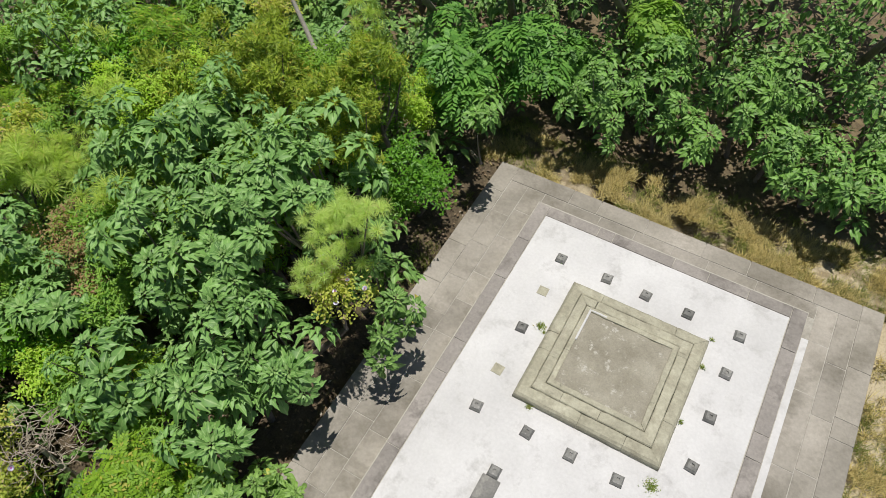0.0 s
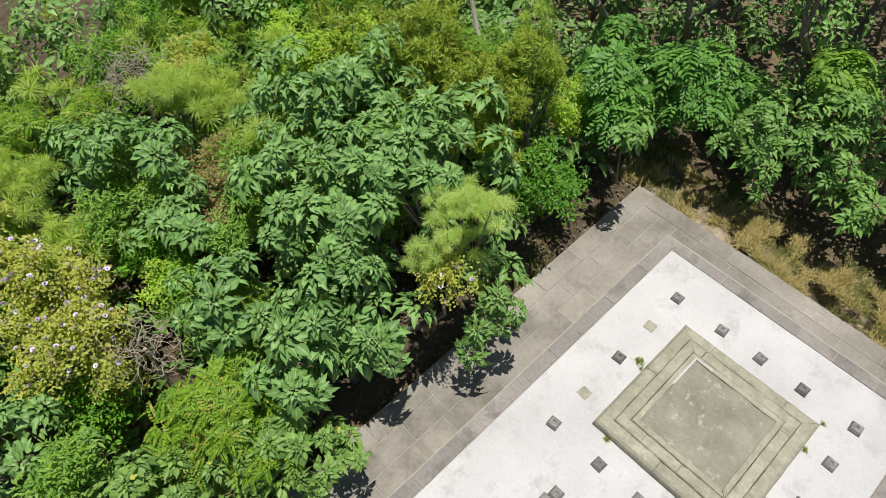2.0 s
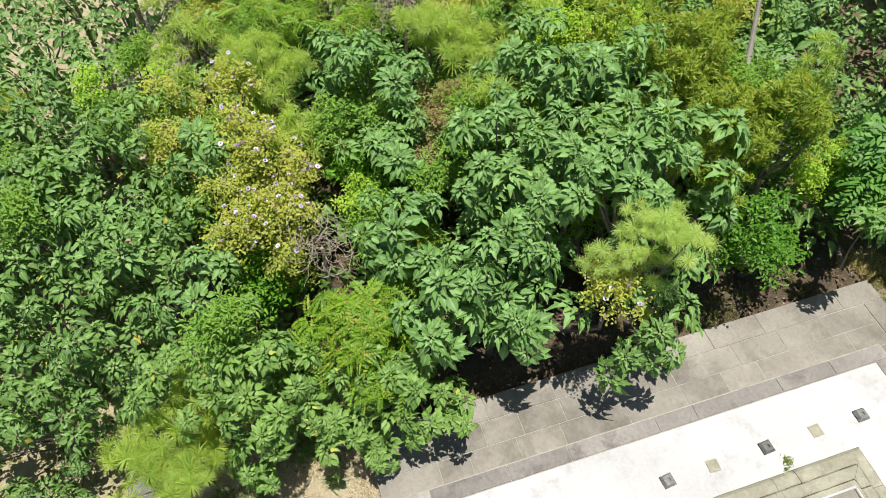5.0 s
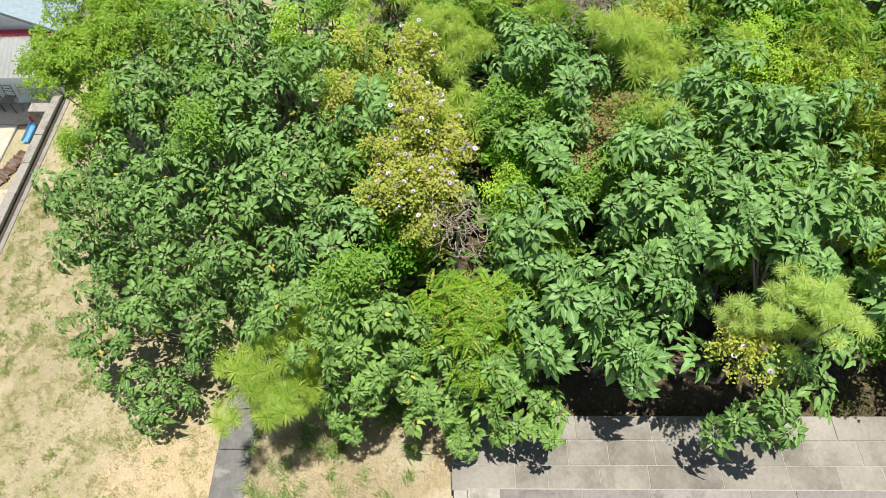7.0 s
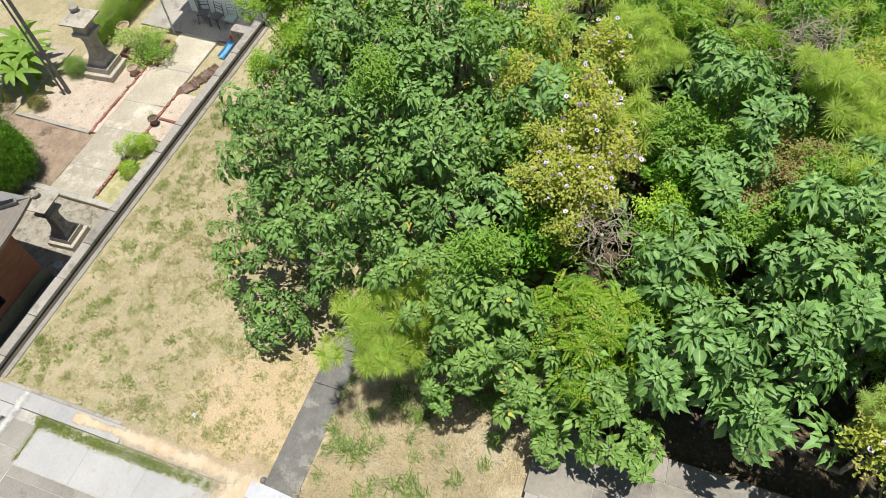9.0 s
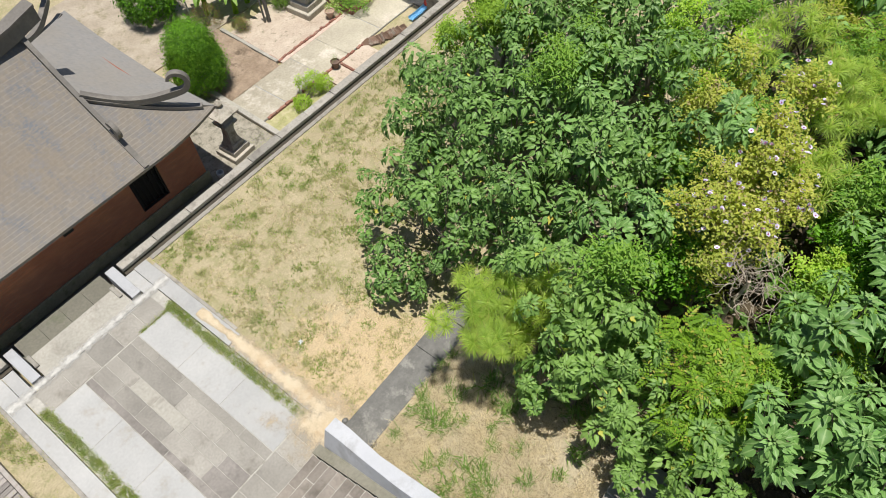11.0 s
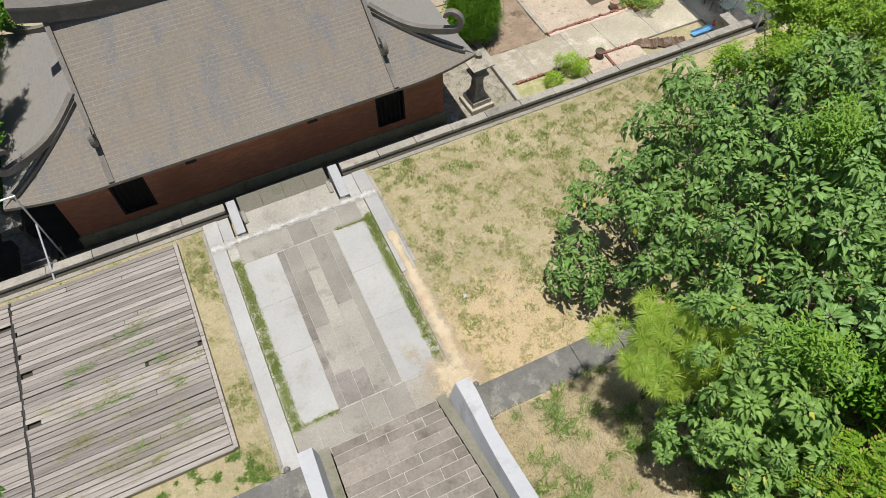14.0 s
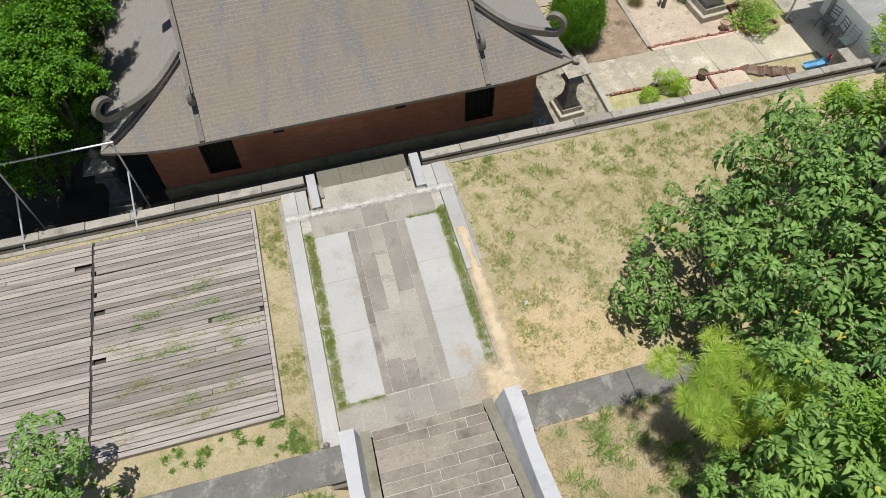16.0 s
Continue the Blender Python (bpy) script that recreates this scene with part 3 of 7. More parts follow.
def lobed_crown(cx, cy, top, radius, depth, lr, per, r):
    """Places and directions of leaf sprays on many branch ends set over a rough dome, with the branch ends."""
    places, normals, tips = [], [], []
    lobes = max(3, round(radius * radius * 1.02 / (lr * lr)))
    for k in range(lobes):
        a, d = k * 2.39996 + r.uniform(-0.5, 0.5), radius * math.sqrt((k + 0.3) / lobes) * r.uniform(0.8, 1.12)
        lx, ly = cx + d * math.cos(a), cy + d * math.sin(a)
        lz = top - lr * 0.5 - depth * (d / (radius + 0.01)) ** 2 * r.uniform(0.6, 1.2) - abs(r.gauss(0, 0.55))
        tips.append((lx, ly, lz))
        w = lr * r.uniform(0.8, 1.2)
        turn = r.uniform(0, 6.283)
        for i in range(per):
            if per < 10:
                # one tip on top, a ring of tips round it, a little lower
                f = 0.0 if i == 0 else r.uniform(0.5, 1.3)
                az = turn + 2 * math.pi * i / max(1, per - 1) + r.uniform(-0.25, 0.25)
                q = w * f
                dz = lr * 0.5 - 0.45 * lr * f * f
            else:
                f = (i + 0.4) / per
                az = i * 2.39996 + r.uniform(-0.5, 0.5)
                q = w * math.sqrt(f) * r.uniform(0.6, 1.45)
                dz = lr * (0.5 - 0.9 * f) + r.gauss(0, 0.25) * lr
            places.append((lx + q * math.cos(az), ly + q * math.sin(az), lz + dz + r.uniform(-0.16, 0.16)))
            normals.append((math.cos(az) * f * 0.45 + r.gauss(0, 0.2), math.sin(az) * f * 0.45 + r.gauss(0, 0.2), 0.9))
    return np.array(places), np.array(normals), tips


def tiered_crown(cx, cy, top, radius, depth, size, second, r):
    """Places and directions of leaf rosettes: one on each branch end, in uneven clumps, with a shaded tier below."""
    places, normals, tips = [], [], []
    gap = 0.43 * size
    n = max(3, round(((radius + 0.1) / gap) ** 2))
    for k in range(n):
        a, d = k * 2.39996 + r.uniform(-0.3, 0.3), radius * math.sqrt((k + 0.4) / n) * r.uniform(0.9, 1.1)
        x, y = cx + d * math.cos(a), cy + d * math.sin(a)
        f = d / (radius + 0.01)
        clump = noise.noise(Vector((x * 0.95, y * 0.95, 7.0)))
        z = top - 0.12 - depth * f * f * r.uniform(0.7, 1.1) + 0.85 * clump + r.gauss(0, 0.13)
        out = Vector((math.cos(a), math.sin(a), 0)) * (0.12 + 0.42 * f)
        places.append((x, y, z))
        normals.append((out.x + r.gauss(0, 0.14), out.y + r.gauss(0, 0.14), 0.9))
        tips.append((x, y, z - 0.1))
        if r.random() < second:
            b = r.uniform(0, 6.283)
            places.append((x + 0.6 * gap * math.cos(b), y + 0.6 * gap * math.sin(b), z - r.uniform(0.35, 0.8)))
            normals.append((out.x * 1.3 + r.gauss(0, 0.25), out.y * 1.3 + r.gauss(0, 0.25), 0.8))
    return np.array(places), np.array(normals), tips


TREES = 0


def tree(kind, x, y, top, radius, label, category="tree", size=1.0, material=None, depth=None, foot=None, group="", low=True, thin=False, hang=False, second=0.9):
    """A tree or tall shrub: trunk, a limb to each branch end, and a crown of leaf sprays."""
    global TREES
    TREES += 1
    r = random.Random(TREES * 7 + 3)
    sprays, mat, lr, per, under = KINDS[kind]
    mat = material or mat
    under *= 1.0 if low else 0.0
    far = thin or x > 13.0 or y < -14.8
    if far:
        sprays = ROSETTES_THIN if sprays is ROSETTES else TUFTS_THIN if sprays is TUFTS else sprays
        under *= 0.5
    fx, fy = foot or (x + r.uniform(-0.3, 0.3), y + r.uniform(-0.3, 0.3))
    fz = ground_height(fx, fy)
    if kind == "mulberry":
        places, normals, tips = tiered_crown(x, y, top, radius, depth or radius * 0.5, size, second, r)
        if hang and not far:
            sprays = ROSETTES_HANG
    else:
        places, normals, tips = lobed_crown(x, y, top, radius, depth or radius * 0.55, lr, per, r)
    ob = base(category.replace(" ", "_"), fx, fy, fz, label, category, group)
    o = np.array((fx, fy, fz))
    # thinner leaves lower down inside the crown
    low = [(x + radius * 0.6 * math.sqrt(r.random()) * math.cos(a), y + radius * 0.6 * math.sqrt(r.random()) * math.sin(a), r.uniform(fz + 0.9 + (top - fz) * 0.2, max(fz + 1.2, top - radius * 0.6 - 0.5))) for a in (r.uniform(0, 6.283) for _ in range(int(len(places) * under)))]
    if low:
        places = np.concatenate([places, np.array(low)])
        normals = np.concatenate([normals, np.array([(r.gauss(0, 0.4), r.gauss(0, 0.4), 0.9) for _ in low])])
    sizes = size * np.array([r.uniform(0.7, 1.25) for _ in places])
    v, t = scatter(sprays, places - o, normals, sizes)
    crown = new("crown", mesh_from("crown", v, t, mat))
    crown.parent = ob
    fork = Vector((x - fx, y - fy, (top - fz) * 0.45))
    tr = (0.022 + 0.011 * (top - fz)) * (0.4 if hang else 1.0)
    mid = fork * 0.5 + Vector((r.uniform(-0.12, 0.12), r.uniform(-0.12, 0.12), 0))
    bm = bmesh.new()
    tube(bm, [(0, 0, -0.1), tuple(mid), tuple(fork)], [tr * 1.25, tr, tr * 0.8])
    part("trunk", bm, M_BARK, ob)
    for q in tips[::2 if kind != "mulberry" else 3]:
        e = Vector(q) - Vector((fx, fy, fz))
        m = fork.lerp(e, 0.5) + Vector((r.uniform(-0.1, 0.1), r.uniform(-0.1, 0.1), -0.12))
        bm = bmesh.new()
        tube(bm, [tuple(fork - Vector((0, 0, 0.05))), tuple(m), tuple(e + Vector((0, 0, lr * 0.3)))], [tr * 0.5, tr * 0.3, tr * 0.12], 5)
        part("limb", bm, M_BARK, ob)
    return ob


# leaf sprays, leaf material, width of a branch end, sprays on it, share of leaves below
KINDS = {"mulberry": (ROSETTES, M_MULB, 0.45, 7, 0.35), "pine": (TUFTS, M_PINE, 0.40, 6, 0.3), "soft_pine": (TUFTS_SOFT, M_PINE, 0.36, 8, 0.3), "round_pine": (TUFTS_SOFT, M_PALENEEDLE, 0.25, 9, 0.4), "acacia": (SICKLES, M_ACAC, 0.34, 12, 0.3), "feather": (FEATHERS, M_FERN, 0.36, 7, 0.2),
         "pinnate": (PINNATES, M_PINN, 0.50, 8, 0.4), "small": (SPRAYS, M_BANY, 0.36, 11, 0.5), "fine": (VINES, M_VINE, 0.34, 14, 0.5), "banyan": (CLUMPS, M_BANY, 0.40, 21, 0.5), "bunch": (BUNCHES, M_LIME, 0.36, 11, 0.5)}


# ---------------------------------------------------------------- ground
def sheet():
    xs = np.concatenate([[-600, -200, -80, -40], np.arange(-20, 26.01, 0.5), [40, 80, 200, 600]])
    ys = np.concatenate([[-600, -200, -80, -40], np.arange(-24, 13.01, 0.5), [13.18, 13.22], np.arange(13.5, 26.01, 0.5), [40, 80, 200, 600]])
    r = random.Random(5)
    v = np.array([(x, y, ground_height(x, y) + (r.uniform(-0.03, 0.03) if y < 4 else r.uniform(-0.05, -0.01) if y > 13.2 else r.uniform(-0.012, 0.0)) - (0.5 if abs(x) < 2.3 and y < 5.6 else 0.0) - (0.45 if -5 < x < 4.9 and -11.6 < y < 0 else 0) - (0.6 if abs(x) < 1.6 and 12.2 < y < 13.2 else 0) - (0.1 if abs(x) < 2.3 and 5.2 < y < 12.8 else 0)) for y in ys for x in xs])
    n, m = len(xs), len(ys)
    t = []
    for j in range(m - 1):
        for i in range(n - 1):
            a = j * n + i
            t += [(a, a + 1, a + n + 1), (a, a + n + 1, a + n)]
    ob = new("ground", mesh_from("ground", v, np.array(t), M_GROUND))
    ob.data.shade_smooth()
    tagged(ob, "dry patchy lawn, bare sand and leaf mould darkened for tree shade", "ground", kind="structure")


sheet()

# ---------------------------------------------------------------- upper platform of the vanished hall
RING, TOP = 2.62, 2.80
platform = tagged(solid("platform", M_CEMENT, [(-4.72, 4.74, -11.68, -0.14, 1.9, RING - 0.007)]), "raised stone platform paved in grey slabs", "platform", kind="structure")


def slabs(parent, x0, x1, y0, y1, top, nx, ny, mat, name="paving_slab", gap=0.007, seed=0, thick=0.08, jitter=0.35):
    """Lays slabs in rows over a rectangle; rows run along the longer side."""
    r = random.Random(seed)
    along_y = (y1 - y0) > (x1 - x0)
    for i in range(nx if along_y else ny):
        cuts = [0.0]
        n = ny if along_y else nx
        for k in range(1, n):
            cuts.append((k + r.uniform(-jitter, jitter)) / n)
        cuts.append(1.0)
        for a, b in zip(cuts, cuts[1:]):
            if along_y:
                w = (x1 - x0) / nx
                q = (x0 + i * w, x0 + (i + 1) * w, y0 + a * (y1 - y0), y0 + b * (y1 - y0))
            else:
                w = (y1 - y0) / ny
                q = (x0 + a * (x1 - x0), x0 + b * (x1 - x0), y0 + i * w, y0 + (i + 1) * w)
            solid(name, mat, [(q[0] + gap, q[1] - gap, q[2] + gap, q[3] - gap, top - thick, top + r.uniform(-0.004, 0.004))], parent, bevel=0.006)


# rim stones and paving ring
slabs(platform, 4.28, 4.78, -11.72, -0.1, RING + 0.01, 1, 9, M_PAVE, "rim_stone", seed=1)
slabs(platform, -4.76, -4.28, -11.72, -0.1, RING + 0.01, 1, 9, M_PAVE, "rim_stone", seed=2)
slabs(platform, -4.28, 4.28, -11.72, -11.24, RING + 0.01, 7, 1, M_PAVE, "rim_stone", seed=3)
slabs(platform, 3.30, 4.28, -11.24, -0.1, RING, 2, 11, M_PAVE, seed=4)
slabs(platform, -4.28, -3.42, -11.24, -0.1, RING, 2, 9, M_PAVE, seed=5)
slabs(platform, -3.42, 3.30, -11.24, -10.84, RING, 6, 1, M_PAVE, seed=6)
# raised terrace: kerb and whitewashed floor
terrace = tagged(solid("terrace_floor", M_WHITE, [(-2.90, 2.95, -10.47, -0.6, RING - 0.05, TOP)]), "whitewashed cement floor of the terrace", "floor", kind="structure")
kerb = tagged(solid("terrace_kerb", M_CEMENT, [(-3.25, 3.31, -10.83, -0.4, RING - 0.06, TOP - 0.03)]), "pale cement edge under the kerb stones", "kerb", kind="structure")
slabs(kerb, 2.97, 3.29, -10.80, -1.0, TOP - 0.01, 1, 7, M_EDGE, "kerb_stone", seed=7)
slabs(kerb, -3.24, -2.92, -10.80, -1.0, TOP - 0.01, 1, 7, M_EDGE, "kerb_stone", seed=8)
slabs(kerb, -2.92, 2.97, -10.80, -10.49, TOP - 0.01, 6, 1, M_EDGE, "kerb_stone", seed=9)
tagged(solid("pale_strip", M_WHITE, [(-3.42, -3.26, -10.2, -2.0, RING - 0.06, RING + 0.05)]), "long pale cement strip beside the kerb", "trim", kind="structure")
tagged(solid("dark_threshold", M_KERB, [(0.95, 1.33, -4.15, -1.2, TOP - 0.02, TOP + 0.05)]), "dark stone threshold set in the white floor", "threshold", kind="structure")

# altar base: stepped border stones round a cement bed
altar = base("altar_plinth", 0, -7.4, TOP, "stepped mossy stone plinth with a cement bed", "plinth")


def border(parent, name, half, profile, joints, mat, seed):
    """Four mitred sides of worn stones: profile gives (inset from the edge, height) across a stone; joints cut each side."""
    r = random.Random(seed)
    for side in range(4):
        ends = [-1.0] + sorted(r.uniform(-0.75, 0.75) for _ in range(joints)) + [1.0]
        for a, b in zip(ends, ends[1:]):
            bm = bmesh.new()
            n = max(2, round((b - a) * 9))
            lift = r.uniform(-0.006, 0.006)
            rows = []
            for k in range(n + 1):
                f = a + (b - a) * k / n
                row = []
                for q, z in profile:
                    reach = half - q
                    u = f * reach if a == -1.0 and k == 0 or b == 1.0 and k == n else max(-reach, min(reach, f * half))
                    u += 0.003 if k == 0 and a > -1.0 else -0.003 if k == n and b < 1.0 else 0.0
                    w = Vector((u, -reach, z + lift * (z > 0.01)))
                    if z > 0.01:
                        w.z += 0.014 * noise.noise(Vector((u * 3.1 + side * 7, reach * 5, seed))) - (0.010 if k in (0, n) and -1.0 < f < 1.0 else 0.0)
                        w.y += 0.010 * noise.noise(Vector((u * 4.3, side * 5 + q * 6, seed + 3.0)))
                    row.append(bm.verts.new(w))
                rows.append(row)
            for p_, q_ in zip(rows, rows[1:]):
                for m in range(len(profile) - 1):
                    bm.faces.new((p_[m], q_[m], q_[m + 1], p_[m + 1]))
            for end in (rows[0], rows[-1][::-1]):
                bm.faces.new(end)
            bmesh.ops.recalc_face_normals(bm, faces=bm.faces)
            bmesh.ops.rotate(bm, verts=bm.verts, matrix=Matrix.Rotation(side * math.pi / 2, 3, "Z"))
            part(name, bm, mat, parent)


border(altar, "outer_stone", 1.56, [(0.0, 0.0), (0.0, 0.10), (0.02, 0.16), (0.07, 0.205), (0.16, 0.222), (0.25, 0.222), (0.274, 0.208), (0.281, 0.0)], 2, M_ALTAR, 1)
border(altar, "middle_stone", 1.279, [(0.0, 0.0), (0.001, 0.212), (0.02, 0.238), (0.12, 0.248), (0.20, 0.246), (0.222, 0.232), (0.228, 0.0)], 2, M_ALTAR, 2)
border(altar, "inner_stone", 1.051, [(0.0, 0.0), (0.001, 0.236), (0.016, 0.262), (0.08, 0.268), (0.118, 0.262), (0.14, 0.0)], 1, M_ALTAR, 3)
bm = bmesh.new()
bmesh.ops.create_grid(bm, x_segments=60, y_segments=60, size=0.935)
for v in bm.verts:
    d = max(abs(v.co.x), abs(v.co.y))
    v.co.z = 0.250 - 0.022 * max(0.0, (d - 0.62) / 0.3) + 0.022 * noise.noise(v.co * 2.5) + 0.012 * noise.noise(v.co * 8) + 0.006 * noise.noise(v.co * 23)
part("cement_bed", bm, M_CORE, altar, "rough grey cement bed", smooth=True)
for x0, x1, y0, y1 in ((0.905, 0.95, -0.98, -0.15), (0.55, 0.9, -0.985, -0.945)):
    solid("cement_joint", M_WHITE, [(x0, x1, y0, y1, 0.2, 0.276)], altar, "pale cement joint", bevel=0.008)

# small pillar bases round the altar
bm = bmesh.new()
lathe(bm, [(0.165, 0.0), (0.165, 0.045), (0.135, 0.085), (0.120, 0.105), (0.042, 0.112), (0.036, 0.085)], 4, turn=math.pi / 4)
proto = part("pillar_base", bm, M_PED)
tagged(proto, "small square weathered stone pillar base", "pillar base", "pillar bases round the altar")
spots = [(x, y) for x in (-2.09, -0.95, 0.02, 0.95, 2.09) for y in (-9.46, -5.29)] + [(x, y) for x in (-2.09, 2.09) for y in (-8.46, -7.37, -6.24)] + [(1.15, -4.28), (-1.15, -4.28)]
proto.matrix_basis = pose(*spots[0], TOP - 0.002, 0, 0, 3)
bm = bmesh.new()
lathe(bm, [(0.165, 0.0), (0.16, 0.014), (0.125, 0.018), (0.12, 0.012)], 4, turn=math.pi / 4)
sunk = tagged(part("pillar_base", bm, M_ALTAR), "worn flush square stone pillar base", "pillar base", "pillar bases round the altar")
sunk.matrix_basis = pose(2.09, -8.46, TOP - 0.002, 0, 0, 2)
copy_thing(sunk, pose(2.09, -6.24, TOP - 0.002, 0, 0, -3))
for k, (x, y) in enumerate(spots[1:]):
    if x > 2 and y in (-8.46, -6.24):
        continue
    copy_thing(proto, pose(x, y, TOP - 0.002, 0, 0, (k * 37) % 11 - 5))

# ---------------------------------------------------------------- stairs from the lawn up to the platform
N, RISE, TREAD, Y0 = 15, 0.178, 0.292, 5.52
HW = 1.31
flight = tagged(new("stairs"), "wide flight of worn grey stone steps", "stairs", kind="structure")
r = random.Random(3)
for k in range(N):
    y1 = Y0 - k * TREAD
    deep = TREAD + 0.04 if k < N - 1 else 1.35
    cuts = [-HW] + sorted(-HW + 2 * HW * (j + (0.5 if k % 2 else 0.0) + r.uniform(-0.15, 0.15)) / 2.9 for j in range(1, 3)) + [HW]
    solid("step_bed", M_MORTAR, [(-HW, HW, y1 - deep + 0.02, y1, (k - 0.6) * RISE, (k + 1) * RISE - 0.004)], flight)
    for a, b in zip(cuts, cuts[1:]):
        solid("step_stone", M_STEP, [(a + 0.004, b - 0.004, y1 - deep, y1 - 0.008, (k - 0.5) * RISE, (k + 1) * RISE + r.uniform(-0.003, 0.003))], flight, bevel=0.007)
for sx in (-1, 1):
    x0, x1 = sorted((sx * 1.345, sx * 1.60))
    bm = bmesh.new()
    prism(bm, [(5.62, -0.3), (5.62, 0.03), (5.50, 0.08), (1.05, 2.76), (0.0, 2.76), (0.0, 1.6)], "x", x0, x1)
    part("stringer", bm, M_STRING, flight)
    # cheek: its top stands wide at the foot and draws in towards the steps above
    bm = bmesh.new()
    rings = []
    foot = (((5.50, 1.58, 1.66, 2.0, 0.75, -0.4), (5.0, 1.57, 1.66, 1.99, 1.02, -0.2), (3.9, 1.56, 1.66, 1.94, 1.62, 0.3)) if sx < 0 else
            ((5.50, 1.62, 1.80, 2.15, 0.75, -0.4), (5.0, 1.60, 1.77, 2.11, 1.02, -0.2), (3.9, 1.56, 1.67, 1.95, 1.62, 0.3)))
    for y, base_in, top_in, top_out, zt, zb in foot + ((3.2, 1.54, 1.62, 1.92, 1.98, 0.8), (1.0, 1.51, 1.55, 1.87, 3.05, 2.0), (0.0, 1.51, 1.55, 1.87, 3.05, 2.0)):
        zin = max(-0.1, (5.5 - y) * RISE / TREAD) if y > 1 else 2.7
        rings.append([bm.verts.new((sx * u, y, w)) for u, w in ((base_in, min(zb, zin)), (base_in, zin + 0.02), (top_in, zt), (top_out, zt), (top_out, zb))])
    for p_, q_ in zip(rings, rings[1:]):
        for i in range(5):
            bm.faces.new((p_[i], p_[(i + 1) % 5], q_[(i + 1) % 5], q_[i]))
    bm.faces.new(rings[0])
    bm.faces.new(rings[-1])
    bmesh.ops.recalc_face_normals(bm, faces=bm.faces)
    tagged(part("stair_cheek", bm, M_CHEEK), "pale granite cheek wall beside the steps", "wall", kind="structure")
    bm = bmesh.new()
    lathe(bm, [(0.07, 0.0), (0.08, 0.02), (0.055, 0.05), (0.06, 0.07), (0.03, 0.10)], 12, at=(sx * 2.36, 5.52, 0.02))
    tagged(part("stone_ball", bm, M_PED), "small round stone ball at the foot of the cheek", "stone")
# low walls at the foot of the bank
for x0, x1 in ((-13.0, -2.01), (2.16, 7.6)):
    w = tagged(new("bank_wall"), "low dark cement wall with a flat top", "wall", kind="structure")
    n = 2
    for k in range(n):
        a, b = x0 + (x1 - x0) * k / n, x0 + (x1 - x0) * (k + 1) / n
        solid("wall_top", M_KERB, [(a + 0.004, b - 0.004, 4.62, 5.44, -0.3, 0.10 + 0.006 * (k % 2))], w, bevel=0.012)
    tagged(solid("drain_edge", M_MOSSWALL, [(x0, x1, 4.52, 4.60, -0.3, 0.02)]), "dark damp gutter along the wall", "gutter", kind="structure")

# ---------------------------------------------------------------- paved walk across the lawn
walkway = tagged(solid("walkway", M_MORTAR, [(-2.0, 2.0, 5.46, 12.0, -0.25, -0.008)]), "paved walk of pale and dark slabs", "path", kind="structure")
for sx in (-1, 1):
    cuts = [6.36, 8.2, 9.75, 11.25]
    for a, b in zip(cuts, cuts[1:]):
        x0, x1 = sorted((sx * 0.82, sx * 1.73))
        solid("pale_slab", M_SLAB, [(x0, x1, a + 0.006, b - 0.006, -0.04, 0.0)], walkway, bevel=0.006)
    x0, x1 = sorted((sx * 2.02, sx * 2.42))
    side = tagged(solid("walk_kerb", M_SLAB, [(x0, x1, 5.46 if sx < 0 else 9.2, 13.0, -0.3, 0.02)] + ([] if sx < 0 else [(x0, x1, 5.46, 9.2, -0.3, -0.03)]), bevel=0.01), "worn cement kerb along the walk", "kerb", kind="structure")
    x0, x1 = sorted((sx * 2.42, sx * 2.52))
    tagged(solid("walk_gutter", M_COPE, [(x0, x1, 5.5 if sx < 0 else 9.4, 12.7, -0.3, 0.012)], bevel=0.01), "thin sandy cement edge beside the kerb", "kerb", kind="structure")
cols = (-0.81, -0.62, -0.22, 0.12, 0.56, 0.81)
r = random.Random(8)
for i, (a, b) in enumerate(zip(cols, cols[1:])):
    y = 6.36
    while y < 11.2:
        e = min(11.25, y + (r.uniform(0.6, 1.0) if i in (1, 2) and y < 6.5 else r.uniform(0.7, 2.2)))
        if 11.25 - e < 0.4:
            e = 11.25
        light = i == 2 and 8.0 < y < 9.8
        solid("paving_slab", M_CEMENT if light else M_EDGE if i == 0 or (i in (1, 2) and y < 6.5) else M_WALK, [(a + 0.006, b - 0.006, y + 0.006, e - 0.006, -0.04, r.uniform(-0.004, 0.002))], walkway, bevel=0.005)
        y = e
for y0, y1, n, mat in ((5.47, 6.34, 7, M_WALK), (11.27, 11.98, 5, M_WALK)):
    slabs(walkway, -2.0 if n == 7 else -1.75, 2.0 if n == 7 else 1.75, y0, y1, 0.0, n, 1, mat, seed=n, jitter=0.12)
# sand washed over the corner of the walk, and spilt cement across it: thin sheets that fray out at their edges


